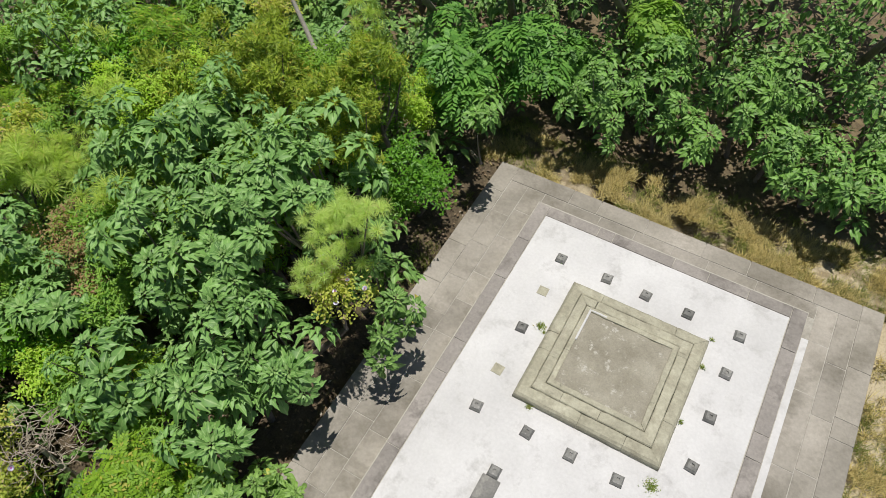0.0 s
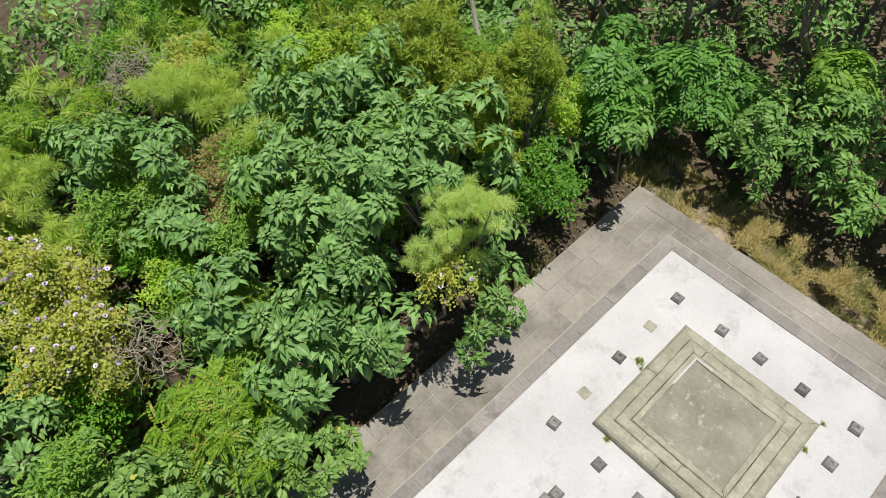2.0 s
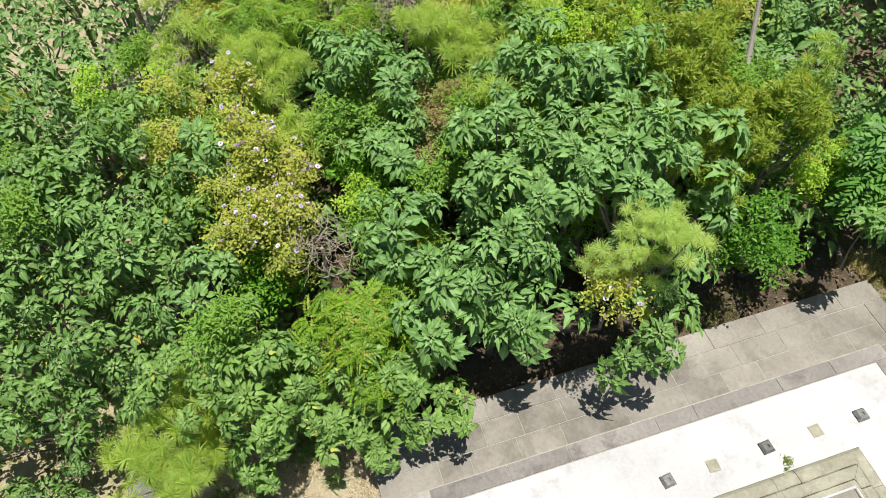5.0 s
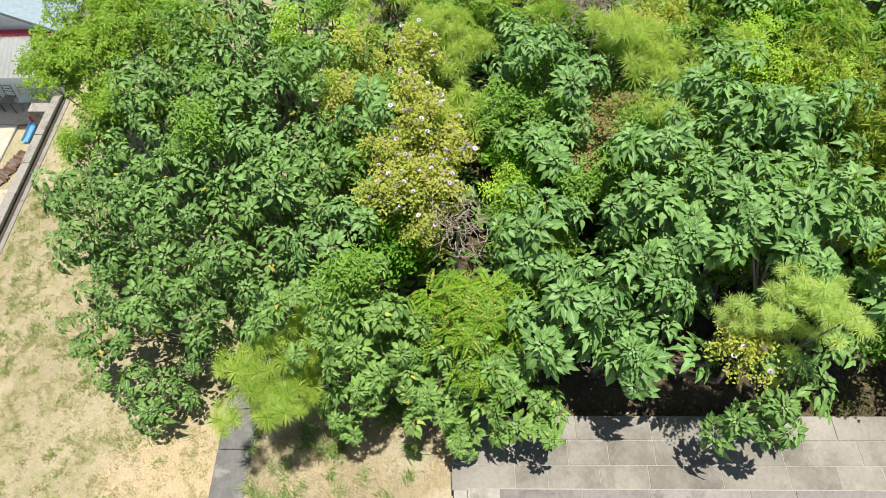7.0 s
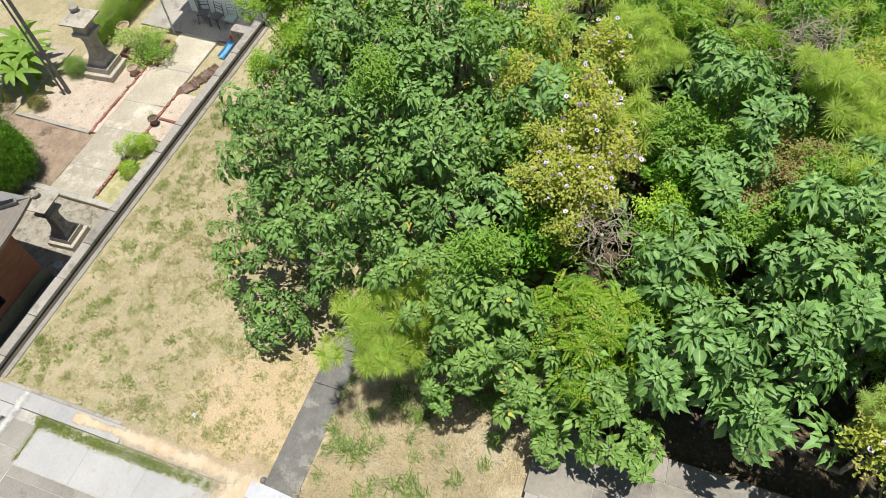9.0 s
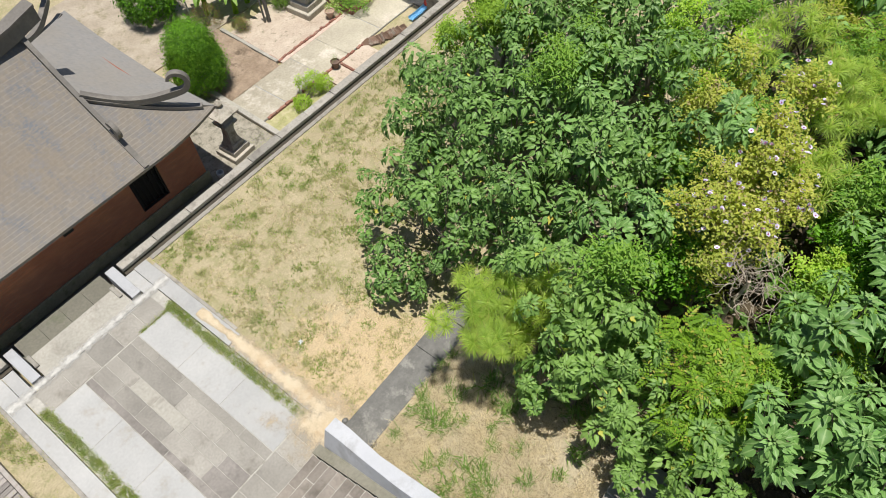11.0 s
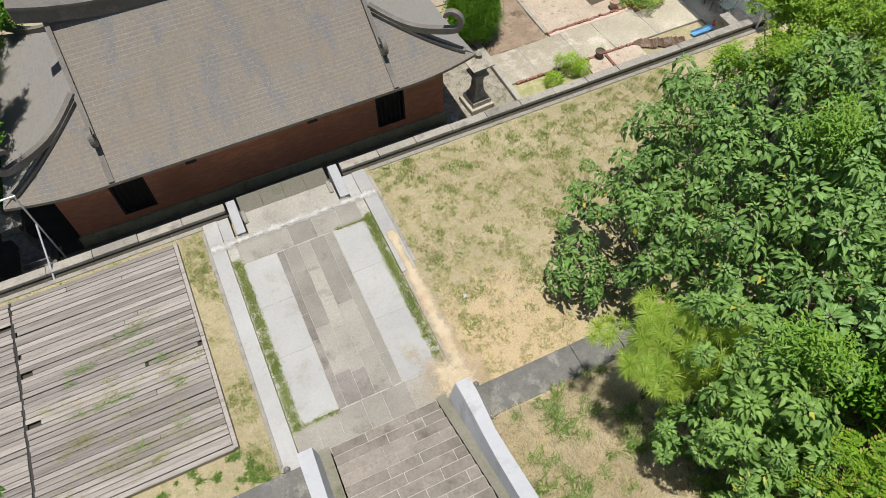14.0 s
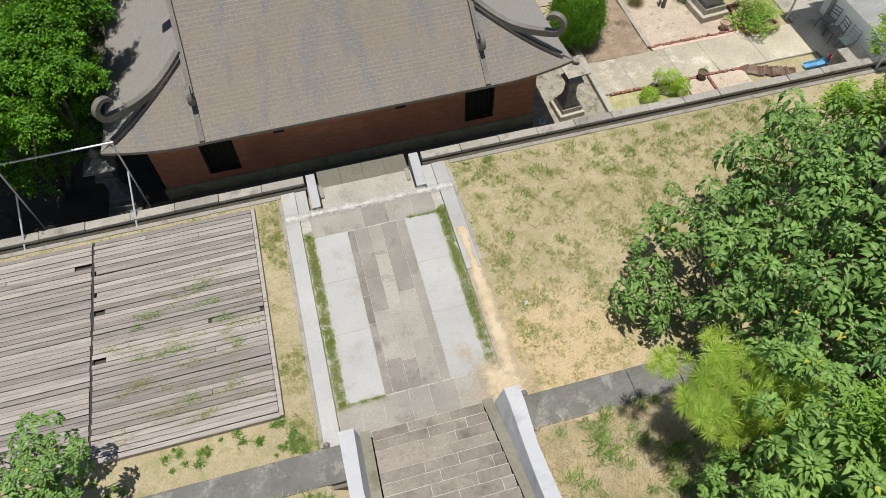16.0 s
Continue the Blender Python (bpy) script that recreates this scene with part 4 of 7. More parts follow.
def spill(name, x0, x1, y0, y1, step, cover, height, base_z, mat, label, category):
    nx, ny = int((x1 - x0) / step), int((y1 - y0) / step)
    rows_ = []
    for j in range(ny + 1):
        for i in range(nx + 1):
            x, y = x0 + (x1 - x0) * i / nx, y0 + (y1 - y0) * j / ny
            f = cover(x, y) + 0.3 * noise.noise(Vector((x * 1.9, y * 1.3, 3.0))) + 0.2 * noise.noise(Vector((x * 5, y * 5, 1.0)))
            rows_.append((x, y, base_z + height * max(0.0, min(f, 0.8)), f))
    tris = [t for j in range(ny) for i in range(nx) for k in [j * (nx + 1) + i] for t in ((k, k + 1, k + nx + 2), (k, k + nx + 2, k + nx + 1))]
    v = np.array(rows_)
    t = np.array([q for q in tris if max(v[i, 3] for i in q) > -0.45])
    ob = new(name, mesh_from(name, v, t, mat))
    ob.data.shade_smooth()
    tagged(ob, label, category, kind="stuff")


def frayed(mat, lo, hi):
    """Lets a stain thin out where its cover (kept on the mesh) falls below hi, in grains."""
    nt, ns = mat.node_tree, mat.node_tree.nodes
    at = ns.new("ShaderNodeAttribute")
    at.attribute_name = "rib"
    pos = ns.new("ShaderNodeNewGeometry").outputs["Position"]
    grain = calc(nt, "ADD", calc(nt, "MULTIPLY", calc(nt, "SUBTRACT", noise_node(nt, pos, 34.0, 4, 0.7), 0.5), 1.3), calc(nt, "MULTIPLY", calc(nt, "SUBTRACT", noise_node(nt, pos, 7.0, 4, 0.7), 0.5), 1.0))
    see = ns.new("ShaderNodeBsdfTransparent")
    s_ = ns.new("ShaderNodeMixShader")
    nt.links.new(ramp(nt, calc(nt, "ADD", at.outputs["Fac"], grain), lo, hi), s_.inputs[0])
    nt.links.new(see.outputs[0], s_.inputs[1])
    nt.links.new(ns["Principled BSDF"].outputs[0], s_.inputs[2])
    nt.links.new(s_.outputs[0], ns["Material Output"].inputs["Surface"])


frayed(M_SAND, -0.05, 0.75)
frayed(M_LIME_WASH, -0.1, 0.75)


def sand_cover(x, y):
    band = 1.0 - abs(x - 2.25) / (0.30 - 0.03 * (y - 7.5)) if y < 10.6 else -1.0
    fan = 1.0 - math.hypot((x - 1.95) / 0.95, (y - 5.85) / 0.85)
    dust = 0.15 - 0.55 * math.hypot((x - 1.3) / 0.6, (y - 6.9) / 1.2)
    return max(band, fan, dust)


spill("sand_spill", 0.7, 2.85, 5.47, 10.6, 0.04, sand_cover, 0.03, 0.006, M_SAND, "pale sand washed over the paved walk", "sand")
spill("cement_spill", -2.4, 2.4, 11.7, 12.45, 0.03, lambda x, y: 0.75 - abs(y - 12.07) / 0.2, 0.0, 0.027, M_LIME_WASH, "spilt white cement across the walk", "cement stain")
# landing and steps down between two stone posts
landing = tagged(solid("landing", M_CEMENT, [(-1.31, 1.37, 12.03, 12.96, -0.6, -0.012)], bevel=0.01), "worn cement landing at the gap in the wall", "landing", kind="structure")
lower = tagged(new("lower_landing"), "damp grey paved step below the landing", "landing", kind="structure")
for k in range(4):
    solid("paving_slab", M_DAMP, [(-1.31 + 0.672 * k, -0.642 + 0.672 * k, 12.99, 13.9, -1.5, -0.36)], lower, bevel=0.004)
for x0, x1 in ((-1.62, -1.36), (1.42, 1.70)):
    bm = bmesh.new()
    prism(bm, [(12.28, -0.3), (12.28, 0.02), (12.5, 0.05), (13.1, 0.20), (13.36, 0.22), (13.36, -1.4), (12.9, -1.4)], "x", x0, x1)
    bmesh.ops.bevel(bm, geom=list(bm.edges), offset=0.012, segments=1, affect="EDGES")
    tagged(part("stone_post", bm, M_POST), "pale sloping stone cheek at the gap in the wall", "stone post", "posts at the landing")
    s = 1 if x0 > 0 else -1
    solid_ob = solid("curb_stone", M_COPE, [(min(s * 1.21, s * 1.32), max(s * 1.21, s * 1.32), 12.55, 13.0, -0.1, 0.05)], bevel=0.015)
    tagged(solid_ob, "small worn stone beside the landing", "stone")
for sx in (-1, 1):
    x0, x1 = sorted((sx * 1.70, sx * 2.01))
    tagged(solid("landing_side", M_SLAB, [(x0, x1, 12.12, 12.98, -0.3, 0.016)], bevel=0.008), "pale cement slab beside the landing", "paving", kind="structure")
# terrace wall with coping stones
for a, b in ((-15.0, -1.68), (1.78, 17.4)):
    wall = tagged(solid("terrace_wall", M_MOSSWALL, [(a, b, 13.12, 13.34, -1.5, 0.07)]), "low retaining wall with stone coping", "wall", kind="structure")
    n = round((b - a) / 1.2)
    for k in range(n):
        u, v = a + (b - a) * k / n, a + (b - a) * (k + 1) / n
        solid("coping_stone", M_COPE, [(u + 0.006, v - 0.006, 13.09, 13.37, 0.075, 0.19 + 0.008 * (k % 3))], wall, bevel=0.012)
    # Thin dark strip paints the shadow line below the coping.
    tagged(solid("wall_gutter", M_SHADE_EARTH, [(a, b, 13.0, 13.12, -0.3, 0.012)]), "dark strip for the shadow line along the wall", "gutter", kind="structure")
    lo, hi = (a, b - 0.75) if a < 0 else (a + 0.75, b)
    tagged(solid("wall_foot", M_COPE, [(lo, hi, 12.85, 12.99, -0.3, 0.025)], bevel=0.01), "thin cement edging at the foot of the wall", "kerb", kind="structure")

# ---------------------------------------------------------------- timber deck
deck = base("timber_deck", -3.2, 6.45, 0, "weathered grey plank deck with loose boards and weeds", "deck")
r = random.Random(21)
PW, ROWS_N = 0.138, 44
bm = bmesh.new()
box(bm, -0.5, 0.5, -PW / 2 + 0.007, PW / 2 - 0.007, -0.03, 0.0, bevel=0.004)
part("plank", bm, M_WOOD, deck)
plank = bpy.data.objects["plank"].data
bpy.data.objects.remove(bpy.data.objects["plank"])
for bay, (a, b) in enumerate(((-4.32, -0.09), (-8.7, -4.34))):
    for k in range(ROWS_N):
        y = 0.12 + (k + 0.5) * PW
        ends = [a, b] if r.random() < 0.86 else [a, a + (b - a) * r.uniform(0.3, 0.7), b]
        for u, v in zip(ends, ends[1:]):
            if bay == 0 and u == a:
                u += {17: 0.34, 27: 0.3, 31: 0.1, 36: 0.08}.get(k, r.uniform(0.0, 0.03))
            if bay == 1 and v == b:
                v -= {38: 0.45}.get(k, r.uniform(0.0, 0.03))
            if bay == 0 and k == 20 and v == b:
                v -= 1.4
            m = pose((u + v) / 2, y + r.uniform(-0.004, 0.004), 0.13 + r.uniform(-0.008, 0.008), r.uniform(-3, 3), r.uniform(-0.25, 0.25), r.uniform(-0.2, 0.2)) @ Matrix.Diagonal((v - u - 0.012, 1, 1, 1))
            share("plank", plank, deck, m)
share("plank", plank, deck, pose(-0.8, 0.12 + 20.45 * PW, 0.135, 0, 0, 1.2) @ Matrix.Diagonal((1.2, 0.9, 1, 1)))
solid("edge_board", M_WOOD, [(-0.08, 0.02, 0.0, 3.1, 0.0, 0.16)], deck, bevel=0.006)
solid("edge_board", M_WOOD, [(-0.08, 0.02, 3.12, 6.22, 0.0, 0.155)], deck, bevel=0.006)
solid("edge_board", M_WOOD, [(-8.7, -0.08, -0.02, 0.10, 0.0, 0.145)], deck, bevel=0.006)
# Dark sheet below the planks paints the shade seen through the gaps.
solid("ground_cloth", M_SHADE_EARTH, [(-8.65, -0.1, 0.12, 6.18, -0.04, 0.02)], deck, "near-black sheet that darkens the gaps between the planks")
for x in (-8.6, -6.5, -4.33, -2.2, -0.2):
    solid("joist", M_DARK, [(x - 0.04, x + 0.04, 0.1, 6.2, -0.05, 0.095)], deck)

# ---------------------------------------------------------------- brick hall below the terrace
LOW = -1.4
hall = base("brick_hall", 0, 18.0, LOW, "old red brick hall with a grey tiled hip-and-gable roof", "building")


def hall_part(name, bm, mat, label="", parent=None, smooth=False):
    bmesh.ops.translate(bm, verts=bm.verts, vec=(0, -18.0, -LOW))
    return part(name, bm, mat, parent or hall, label, smooth)


WINS = ((-4.45, -3.48), (3.64, 4.60))
xs = [-5.85, WINS[0][0], WINS[0][1], WINS[1][0], WINS[1][1], 5.95]
walls = [(a, b, LOW, 1.9) for a, b in zip(xs[::2], xs[1::2])] + [(a, b, LOW, -0.74) for a, b in WINS] + [(a, b, 0.57, 1.9) for a, b in WINS]
for a, b, z0, z1 in walls:
    bm = bmesh.new()
    box(bm, a, b, 15.0, 15.3, z0, z1)
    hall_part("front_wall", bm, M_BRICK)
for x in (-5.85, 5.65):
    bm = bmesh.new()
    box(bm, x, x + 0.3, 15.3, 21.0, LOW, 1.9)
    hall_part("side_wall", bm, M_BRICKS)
bm = bmesh.new()
box(bm, -5.85, 5.95, 20.7, 21.0, LOW, 1.9)
hall_part("back_wall", bm, M_BRICK)
bm = bmesh.new()
box(bm, -5.92, 6.02, 14.92, 15.0, LOW, LOW + 0.42, 0.01)
hall_part("plinth", bm, M_PLINTH, "damp mossy cement plinth")
bm = bmesh.new()
box(bm, -5.5, 5.6, 15.3, 20.7, LOW, LOW + 0.1)
hall_part("floor", bm, M_CEMENT)
for a, b in WINS:
    bm = bmesh.new()
    box(bm, a, a + 0.06, 15.02, 15.12, -0.74, 0.57)
    box(bm, b - 0.06, b, 15.02, 15.12, -0.74, 0.57)
    box(bm, a, b, 15.02, 15.12, -0.80, -0.72)
    box(bm, a, b, 15.02, 15.12, 0.51, 0.58)
    win = hall_part("window", bm, M_DARK, "dark timber window with bars")
    for k in range(1, 6):
        x = a + (b - a) * k / 6
        bm = bmesh.new()
        box(bm, x - 0.016, x + 0.016, 15.05, 15.09, -0.72, 0.52)
        bmesh.ops.translate(bm, verts=bm.verts, vec=(0, -18.0, -LOW))
        part("bar", bm, M_DARK, win)
    # Near-black panel paints the unlit room behind the bars; no real shutter.
    bm = bmesh.new()
    box(bm, a + 0.03, b - 0.03, 15.15, 15.2, -0.74, 0.57)
    bmesh.ops.translate(bm, verts=bm.verts, vec=(0, -18.0, -LOW))
    part("shutter", bm, M_DARK, win)
for x in (-2.1, 1.6):
    bm = bmesh.new()
    box(bm, x - 0.16, x + 0.16, 14.985, 15.03, 0.45, 0.68)
    hall_part("vent", bm, M_DARK, "small dark vent")

GX, HY, EY, EX, SL = 4.07, 16.15, 14.1, 6.62, 0.70
RY = 17.72


def lift(x, y):
    """How far the eaves curl up towards the corners."""
    u = max(0.0, (abs(x) - 4.4) / 2.2)
    return 0.34 * u * u


def front_z(x, y):
    f = (y - EY) / (RY - EY)
    return 1.53 + SL * (y - EY) - 0.10 * math.sin(math.pi * min(1, f)) + lift(x, y) * max(0.0, 1 - (y - EY) / 2.2)


def roof_grid(name, fn, nu, nv, mat, thick=0.09, courses=0, lip=0.016):
    """A roof surface with thickness; with courses, each row of tiles stands proud over the one below."""
    bm = bmesh.new()
    rows = [(j / nv, 0.0) for j in range(nv + 1)]
    if courses:
        rows = [q for k in range(courses) for q in ((k / courses, lip), ((k + 0.97) / courses, 0.0))] + [(1.0, 0.0)]
    nv = len(rows) - 1
    top = [[bm.verts.new(Vector(fn(i / nu, f)) + Vector((0, 0, up))) for i in range(nu + 1)] for f, up in rows]
    bot = [[bm.verts.new(Vector(fn(i / nu, f)) - Vector((0, 0, thick))) for i in range(nu + 1)] for f, up in rows]
    for j in range(nv):
        for i in range(nu):
            bm.faces.new((top[j][i], top[j][i + 1], top[j + 1][i + 1], top[j + 1][i]))
            bm.faces.new((bot[j][i], bot[j + 1][i], bot[j + 1][i + 1], bot[j][i + 1]))
    for i in range(nu):
        bm.faces.new((bot[0][i], bot[0][i + 1], top[0][i + 1], top[0][i]))
        bm.faces.new((top[nv][i], top[nv][i + 1], bot[nv][i + 1], bot[nv][i]))
    for j in range(nv):
        bm.faces.new((top[j][0], top[j + 1][0], bot[j + 1][0], bot[j][0]))
        bm.faces.new((bot[j][nu], bot[j + 1][nu], top[j + 1][nu], top[j][nu]))
    bmesh.ops.recalc_face_normals(bm, faces=bm.faces)
    return hall_part(name, bm, mat)


def mirror_y(q):
    return (q[0], 2 * RY - q[1], q[2])


for back in (False, True):
    flip = mirror_y if back else (lambda q: q)
    roof_grid("roof_slope", lambda u, v: flip((-GX + 2 * GX * u, EY + (RY - EY) * v, front_z(-GX + 2 * GX * u, EY + (RY - EY) * v))), 24, 18, M_ROOF, courses=38, lip=0.002)
    for sx in (-1, 1):
        def skirt(u, v, sx=sx):
            x = GX + (EX - GX) * u
            yh = HY - (HY - EY) * u
            y = EY + (yh - EY) * v
            return flip((sx * x, y, front_z(x, y)))
        roof_grid("roof_skirt", skirt, 12, 8, M_ROOF)
for sx in (-1, 1):
    def end_slope(u, v, sx=sx):
        x = EX - (EX - GX + 0.25) * v
        f = max(0.0, (x - GX) / (EX - GX))
        half = (RY - HY) + (HY - EY) * f
        s = 2 * u - 1
        y = RY + s * half
        z0 = front_z(GX, HY)
        ze = front_z(EX, EY)
        z = z0 + (ze - z0) * f - 0.12 * math.sin(math.pi * f) * (1 - s * s) - (0.30 * f * f) * (1 - s * s)
        return (sx * x, y, z)
    roof_grid("end_slope", end_slope, 16, 10, M_ROOFS)
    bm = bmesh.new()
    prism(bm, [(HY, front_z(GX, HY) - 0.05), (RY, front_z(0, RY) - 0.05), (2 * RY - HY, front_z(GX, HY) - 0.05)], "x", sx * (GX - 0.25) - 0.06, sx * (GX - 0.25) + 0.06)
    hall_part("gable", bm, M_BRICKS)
# main ridge and descending ridges
for k in range(12):
    x0, x1 = -4.7 + 9.4 * k / 12, -4.7 + 9.4 * (k + 1) / 12
    def rz(x):
        return 3.98 + 0.5 * (abs(x) / 4.7) ** 3
    bm = bmesh.new()
    prism(bm, [(x0, rz(x0) - 0.1), (x1, rz(x1) - 0.1), (x1, rz(x1) + 0.32), (x0, rz(x0) + 0.32)], "y", RY - 0.15, RY + 0.15)
    hall_part("ridge_block", bm, M_RIDGE)
    bm = bmesh.new()
    prism(bm, [(x0, rz(x0) + 0.322), (x1, rz(x1) + 0.322), (x1, rz(x1) + 0.40), (x0, rz(x0) + 0.40)], "y", RY - 0.21, RY + 0.21)
    hall_part("ridge_cap", bm, M_RIDGE)


def ribbon(bm, pts, wide, high):
    """A bar of rectangular section along points that lie in one upright plane."""
    pts = [Vector(q) for q in pts]
    flat = Vector((pts[-1].x - pts[0].x, pts[-1].y - pts[0].y, 0)).normalized()
    side = Vector((-flat.y, flat.x, 0))
    rings = []
    for i, q in enumerate(pts):
        d = (pts[min(i + 1, len(pts) - 1)] - pts[max(i - 1, 0)]).normalized()
        up = side.cross(d).normalized()
        if i == 0 and up.z < 0:
            side = -side
            up = -up
        h = high[i] if isinstance(high, list) else high
        rings.append([bm.verts.new(q + side * s * wide / 2 + side.cross(d).normalized() * t * h / 2) for s, t in ((-1, -1), (1, -1), (1, 1), (-1, 1))])
    for a, b in zip(rings, rings[1:]):
        for k in range(4):
            bm.faces.new((a[k], a[(k + 1) % 4], b[(k + 1) % 4], b[k]))
    bm.faces.new(rings[0][::-1])
    bm.faces.new(rings[-1])
    bmesh.ops.recalc_face_normals(bm, faces=bm.faces)


def curl(start, flat, radius, turns, n=22):
    """A scroll that rises from start and rolls back over itself."""
    out = []
    c = Vector(start) + Vector((0, 0, radius))
    for k in range(1, n + 1):
        a = turns * 2 * math.pi * k / n
        rr = radius * (1 - 0.5 * k / n)
        out.append(c + flat * math.sin(a) * rr + Vector((0, 0, -math.cos(a) * rr)))
    return out


for sx in (-1, 1):
    for back in (False, True):
        flip = mirror_y if back else (lambda q: q)
        # descending ridge down the verge, with a small scroll at its foot
        pts = [(sx * GX, y, front_z(GX, y) + 0.09) for y in np.linspace(RY, 15.1, 10)]
        fl = Vector((0, -1, 0))
        pts += [tuple(q) for q in curl((sx * GX, 15.0, front_z(GX, 15.0) + 0.14), fl, 0.26, 0.62, 14)]
        bm = bmesh.new()
        ribbon(bm, [flip(q) for q in pts], 0.13, 0.16)
        hall_part("descending_ridge", bm, M_RIDGE, "dark ridge ending in a small scroll")
        pts = [flip((sx * GX, y, front_z(GX, y) + 0.03)) for y in np.linspace(15.15, EY + 0.02, 6)]
        bm = bmesh.new()
        ribbon(bm, pts, 0.15, 0.07)
        hall_part("verge_tile", bm, M_RIDGE)
        # hip ridge, sweeping out over the corner into a large scroll
        p0, p1 = Vector((sx * (GX + 0.05), HY, front_z(GX, HY) + 0.12)), Vector((sx * 5.95, 14.62, 2.60))
        line = []
        for k in range(10):
            f = k / 9
            q = p0.lerp(p1, f)
            q.z -= 0.28 * math.sin(math.pi * f)
            line.append(q)
        flat = Vector((p1.x - p0.x, p1.y - p0.y, 0)).normalized()
        line += curl(p1 + flat * 0.10 + Vector((0, 0, 0.02)), flat, 0.37, 0.70)
        bm = bmesh.new()
        ribbon(bm, [flip(q) for q in line], 0.17, [0.20] * 10 + [0.17 - 0.004 * k for k in range(22)])
        hall_part("hip_ridge", bm, M_RIDGE, "dark hip ridge curling into a large scroll")
        bm = bmesh.new()
        base_line = []
        for k in range(10):
            f = k / 9
            x, y = GX + (EX - 0.25 - GX) * f, HY + (EY + 0.2 - HY) * f
            base_line.append(flip((sx * x, y, front_z(x, y) + 0.05)))
        ribbon(bm, base_line, 0.16, 0.09)
        hall_part("hip_tile", bm, M_RIDGE)


# ---------------------------------------------------------------- lower court and garden
def pad(name, mat, x0, x1, y0, y1, top, label, category="paving"):
    return tagged(solid(name, mat, [(x0, x1, y0, y1, LOW - 0.2, top)], bevel=0.01), label, category, kind="structure")


M_PATH = stone("garden_cement", (0.325, 0.292, 0.222), (0.44, 0.40, 0.31), (0.52, 0.47, 0.39), big=0.8, stained=(0.54, 0.66), stain_scale=1.1)
M_GARDEN = stone("garden_earth", (0.30, 0.25, 0.185), (0.42, 0.36, 0.28), (0.22, 0.19, 0.11), big=1.2, stain_scale=2.0)
M_GRASSY = stone("grassy_earth", (0.26, 0.25, 0.11), (0.36, 0.34, 0.17), (0.42, 0.36, 0.24), big=3, stain_scale=3)
pad("court_gravel", M_GRAVEL, 5.95, 8.55, 13.34, 18.0, LOW + 0.03, "pale gravel strip beside the hall")
garden_path = pad("garden_path", M_SLAB, 8.8, 17.0, 15.48, 17.1, LOW + 0.048, "cracked cement garden path", "path")
for a, b, c, d in ((8.82, 9.86, 9.95, -0.02), (9.89, 11.66, 11.78, 0.0), (11.69, 13.03, 13.2, 0.02), (13.06, 14.9, 15.0, 0.0), (14.93, 16.98, 16.98, 0.0)):
    bm = bmesh.new()
    prism(bm, [(a, 17.09), (a + (0.09 if a > 9 else 0.0), 15.49), (c - 0.02, 15.49), (b, 17.09)], "z", LOW - 0.1, LOW + 0.062)
    part("path_slab", bm, M_PATH, garden_path)
pad("pink_strip", M_PINK, 11.35, 15.0, 17.11, 17.29, LOW + 0.056, "faded pink cement strip beside the path")
pad("grass_bed", M_GRASSY, 8.8, 11.6, 13.42, 15.38, LOW + 0.03, "small grassy bed beside the wall", "bed")
pad("court_paving", M_COPE, 17.0, 21.0, 13.4, 19.0, LOW + 0.05, "dark stained cement yard", "yard")
tagged(solid("court_kerb", M_CEMENT, [(8.58, 8.78, 13.34, 18.6, LOW - 0.1, LOW + 0.16)], bevel=0.015), "pale cement kerb between court and garden", "kerb", kind="structure")
bm = bmesh.new()
bmesh.ops.create_grid(bm, x_segments=48, y_segments=66, size=1.0)
for v in bm.verts:
    x, y = 10.0 + v.co.x * 1.2, 18.82 + v.co.y * 1.74
    v.co = Vector((x, y, LOW + 0.05 + 0.09 * noise.noise(Vector((x * 1.3, y * 1.3, 5.0))) + 0.05 * noise.noise(Vector((x * 4, y * 4, 2.0))) + 0.02 * noise.noise(Vector((x * 11, y * 11, 2.0)))))
tagged(part("soil_bed", bm, M_SOIL), "bare tilled brown soil with clods", "soil", kind="structure")
pad("pink_bed", M_PINKPAVE, 11.35, 14.8, 17.3, 20.0, LOW + 0.05, "faded sandy bed edged with red brick", "bed")
pad("damp_gutter", M_DAMP, -6.5, 5.94, 13.5, 14.9, LOW + 0.02, "worn cement drain in front of the hall", "gutter")
pad("garden_earth", M_GARDEN, 6.2, 14.9, 20.62, 27.0, LOW + 0.02, "sandy brown earth of the garden", "soil")
# Court ground carries the banyans' shade as near-black colour.
pad("shaded_court", M_SHADE_EARTH, -18.0, -5.95, 14.91, 26.0, LOW + 0.03, "court earth coloured near black for banyan shade", "soil")
pad("dark_court", M_SHADE_EARTH, -18.0, -6.52, 13.34, 14.9, LOW + 0.03, "court earth coloured near black for banyan shade", "soil")
pad("near_bed", M_PINKPAVE, 11.7, 14.0, 13.5, 15.4, LOW + 0.05, "small sandy bed beside the wall", "bed")

tagged(solid("bed_kerb", M_CEMENT, [(11.2, 11.34, 17.3, 20.4, LOW - 0.1, LOW + 0.12)], bevel=0.01), "pale cement strip between two beds", "kerb", kind="structure")
# brick edging, brick by brick
bm = bmesh.new()
box(bm, -0.052, 0.052, -0.05, 0.05, 0.0, 0.115, bevel=0.008)
edging = base("brick_edging", 11.3, 17.3, LOW, "row of red bricks set on edge round a bed", "brick edging")
M_REDBRICK = stone("loose_red_brick", (0.21, 0.085, 0.058), (0.32, 0.15, 0.11), (0.30, 0.21, 0.16), vary=0.5, stain_scale=5)
first = part("brick", bm, M_REDBRICK, edging)
bme = first.data
bpy.data.objects.remove(first)
r = random.Random(31)
